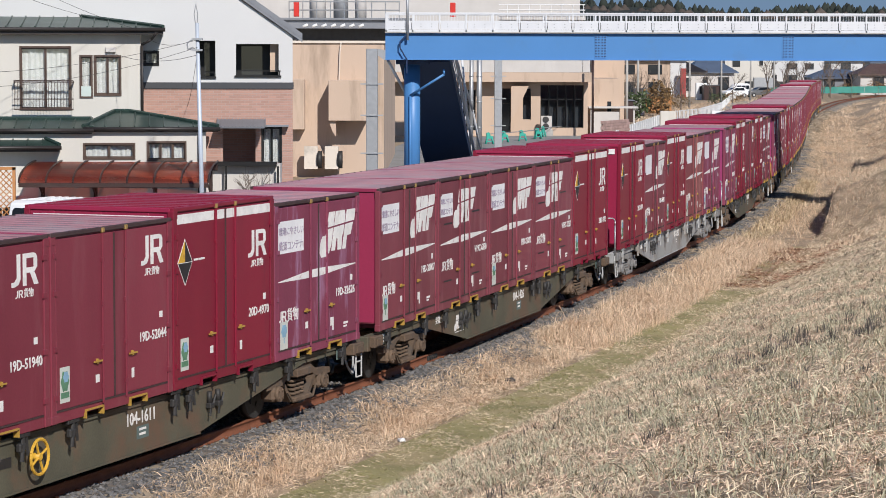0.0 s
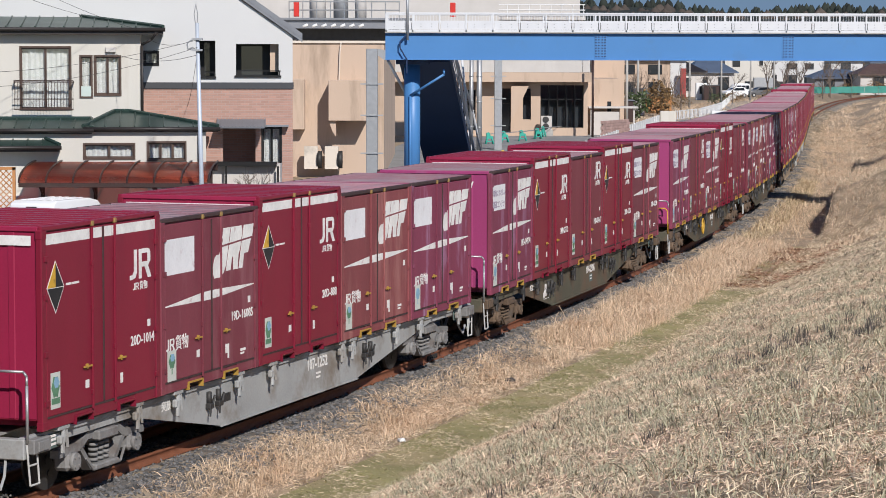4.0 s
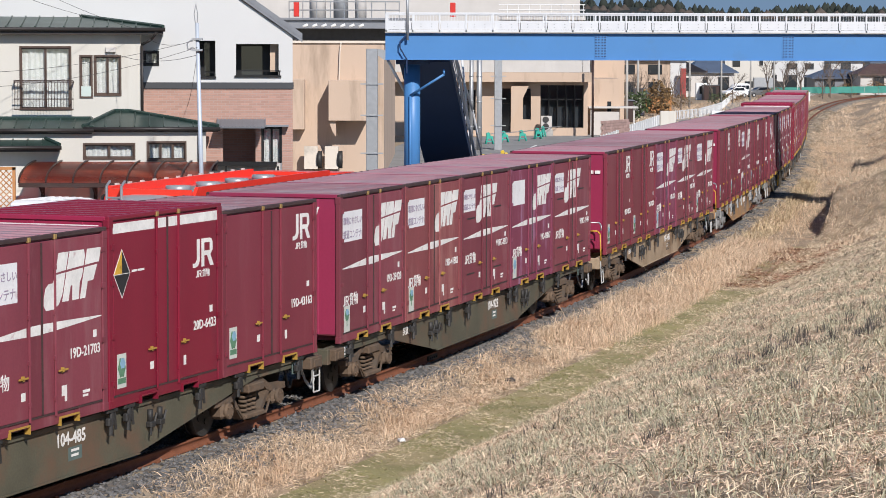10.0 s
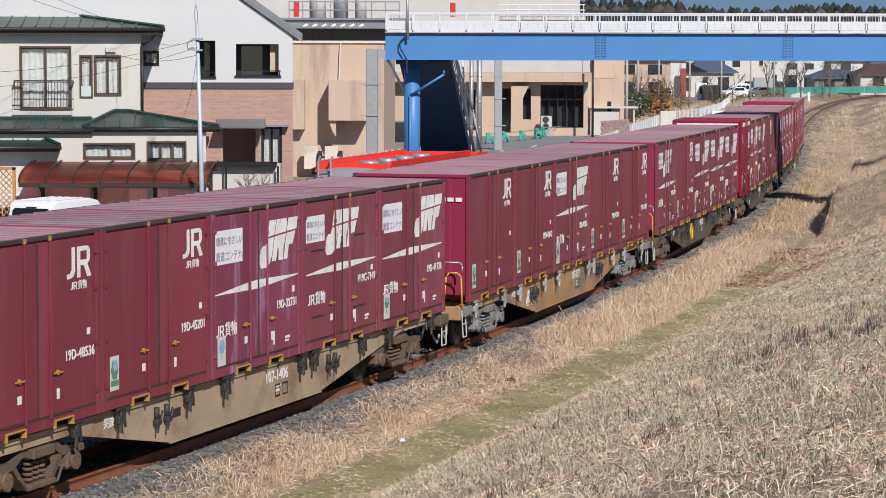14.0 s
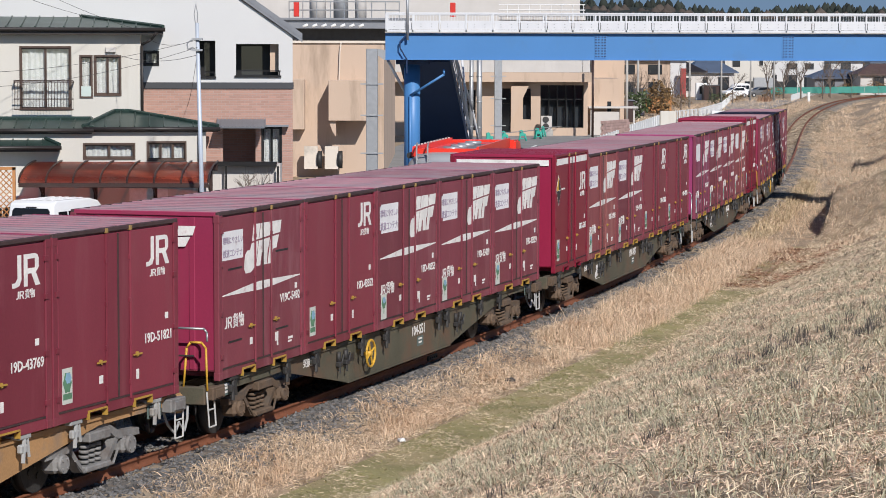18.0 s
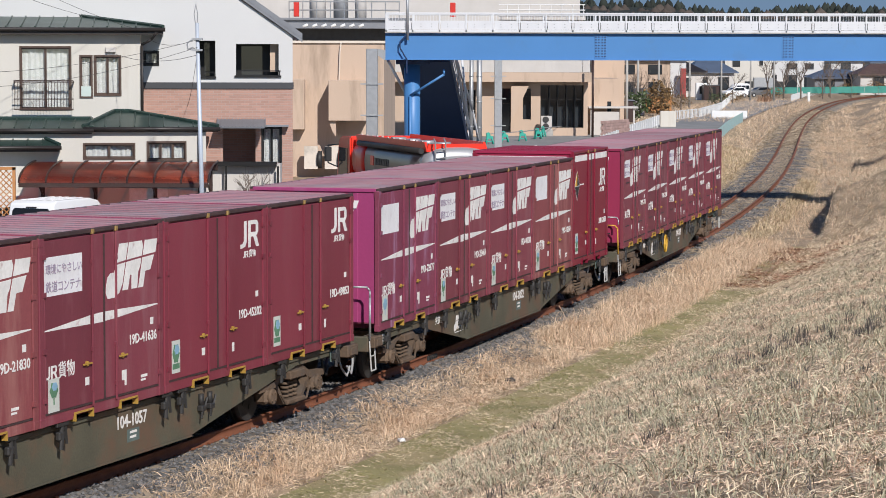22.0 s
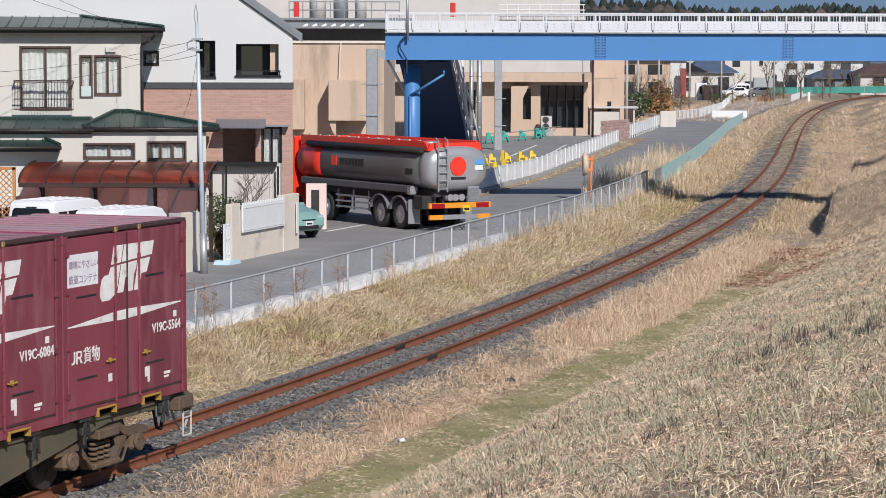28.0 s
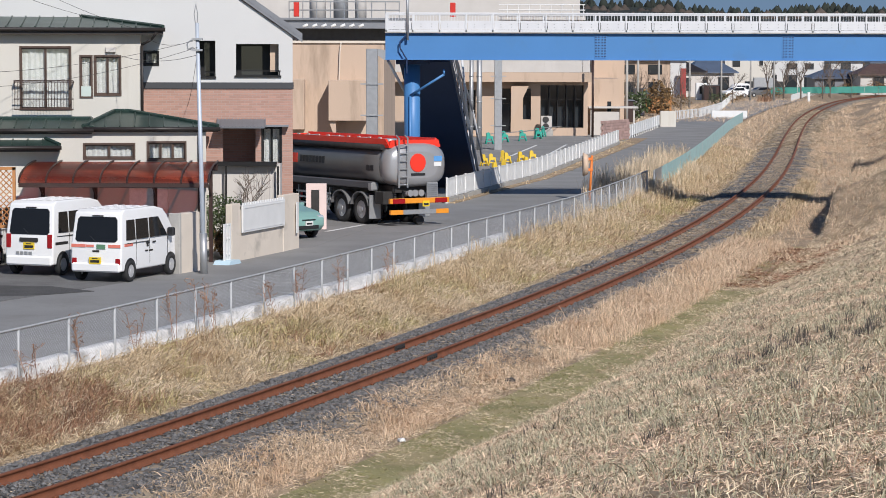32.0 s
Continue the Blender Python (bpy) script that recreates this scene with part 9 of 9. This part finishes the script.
    for i in range(8):
        box(bm, 0.02, 0.06, -0.75, -0.35, 0.95 + i * 0.07, 0.985 + i * 0.07)
    box(bm, 0.06, 0.1, -0.77, -0.33, 0.93, 1.52)
    part("louvre_plate", bm, M_GALV, t, "grey louvred plate")
    bm = BM()
    for y in (0.35, 0.15, -0.1):
        tube(bm, (0.1, y, 1.15), (0.45, y, 1.1), 0.09, 8)
        tube(bm, (0.05, y, 1.15), (0.1, y, 1.15), 0.12, 10)
    part("valve", bm, M_SILVER, t, "silver outlet valves")
    bm = BM()
    box(bm, 0.0, 0.12, -1.22, 1.22, 0.80, 0.98, 0.01)
    part("lamp_beam", bm, M_LAMPO, t, "amber rear lamp beam")
    for y0, y1 in ((0.62, 1.12), (-1.12, -0.62)):
        bm = BM()
        box(bm, -0.03, 0.0, y0, y1, 0.80, 0.97, 0.01)
        part("tail_lamp", bm, M_LAMPR, t, "red tail lamp")
    bm = BM()
    box(bm, -0.02, 0.0, -0.38, -0.1, 0.68, 0.88)
    pl = part("licence_plate", bm, M_PLY, t, "plate with dark bars")
    bm = BM()
    box(bm, -0.024, -0.02, -0.34, -0.14, 0.72, 0.80)
    part("bar", bm, M_BLACK, pl)
    bm = BM()
    box(bm, 0.0, 0.1, -0.68, 0.68, 0.42, 0.58, 0.01)
    bb = part("rear_bumper", bm, M_GALV, t, "grey under-run bar with amber ends")
    for y0, y1 in ((0.68, 1.2), (-1.2, -0.68)):
        bm = BM()
        box(bm, 0.0, 0.1, y0, y1, 0.42, 0.58, 0.01)
        part("amber_end", bm, M_LAMPO, bb)
    bm = BM()
    tube(bm, (0.45, -0.3, 0.18), (0.7, -0.3, 0.18), 0.16, 12)
    part("spare_gear", bm, M_BLACK, t)
    # cab
    prof = [(9.55, 0.45), (11.55, 0.40), (11.6, 0.9), (11.52, 1.6), (11.25, 2.75), (11.0, 2.92), (9.6, 2.95)]
    bm = BM()
    prism(bm, prof, -1.22, 1.22)
    bmesh.ops.bevel(bm, geom=bm.edges[:], offset=0.06, segments=2, affect="EDGES")
    part("cab", bm, M_TRED, t, "orange-red cab")
    bm = BM()
    prism(bm, [(-1.08, 1.65), (1.08, 1.65), (1.05, 2.6), (-1.05, 2.6)], 0.0, 0.015, axis="x")
    for q in bm.verts:
        q.co.x += 11.53 - (q.co.z - 1.6) * 0.235
    part("windscreen", bm, M_GLASS, t, "dark windscreen")
    for sy in (-1, 1):
        bm = BM()
        prism(bm, [(9.95, 1.55), (11.3, 1.45), (11.1, 2.5), (9.95, 2.5)], *sorted((sy * 1.215, sy * 1.23)))
        part("side_window", bm, M_GLASS, t, "dark side window")
        bm = BM()
        pipe(bm, [(11.3, sy * 1.2, 2.6), (11.75, sy * 1.5, 2.55), (11.75, sy * 1.5, 1.9), (11.4, sy * 1.2, 1.75)], 0.025, 6)
        box(bm, 11.65, 11.85, *sorted((sy * 1.38, sy * 1.62)), 1.95, 2.5, 0.03)
        part("mirror", bm, M_BLACK, t, "black mirror on a bracket")
    bm = BM()
    box(bm, 11.5, 11.75, -1.22, 1.22, 0.32, 0.75, 0.05)
    part("front_bumper", bm, M_GALV, t)
    return t, wheels


TANKER, TANKER_WHEELS = build_tanker()


def tanker_motion():
    def lane(y, off):
        y = y + 1.0 + (off - 6.45) * 1.9
        x = float(line_x(y)) - off
        d = float(line_x(y + 3) - line_x(y - 3)) / 6
        return x, y, 90 - math.degrees(math.atan(d))
    rows = []
    for tt, y, off in ((0.0, 15.5, 7.05), (3.0, 26.3, 7.05), (5.5, 35.3, 7.05), (7.0, 40.7, 7.05), (9.0, 48.0, 7.05), (11.0, 55.2, 7.05), (13.0, 62.0, 6.95), (15.0, 69.0, 6.7), (16.5, 73.8, 6.45)):
        rows.append((tt, *lane(y, off)))
    rows += [(17.5, -0.10, 76.6, 78.5), (18.0, 0.0, 78.2, 82.0), (19.0, 0.08, 80.6, 93.0), (20.0, 0.25, 81.6, 97.5), (21.0, 0.45, 82.1, 102.5), (22.0, 0.56, 82.4, 107.0), (23.0, 0.63, 82.6, 111.0), (24.0, 0.63, 82.8, 114.5), (25.0, 0.62, 83.0, 117.5), (26.5, 0.6, 83.2, 120.0), (28.0, 0.58, 83.5, 121.5), (29.0, 0.30, 84.2, 122.0), (30.0, -0.1, 84.9, 122.5), (31.0, -0.45, 85.55, 123.0), (32.0, -0.8, 86.2, 123.5)]
    walk(TANKER, [(tt, pose(x, y, 0.0, 0, 0, h)) for tt, x, y, h in rows])
    # the wheels roll with the way covered
    ts = np.arange(0, 32.01, 0.1)
    X = np.interp(ts, [r[0] for r in rows], [r[1] for r in rows])
    Y = np.interp(ts, [r[0] for r in rows], [r[2] for r in rows])
    roll = np.concatenate([[0], np.cumsum(np.hypot(np.diff(X), np.diff(Y)))]) / 0.52
    keys, last = [], -9.0
    for tt, a in zip(ts, roll):
        if a - last > 1.2 or tt == 0 or tt > 31.99:
            keys.append((float(tt), math.degrees(a)))
            last = a
    for w in TANKER_WHEELS:
        x, y, z = w.matrix_basis.translation
        walk(w, [(tt, pose(x, y, z, 0, a, 0)) for tt, a in keys])
build_grass()


def motions():
    train_motion()
    tanker_motion()


motions()
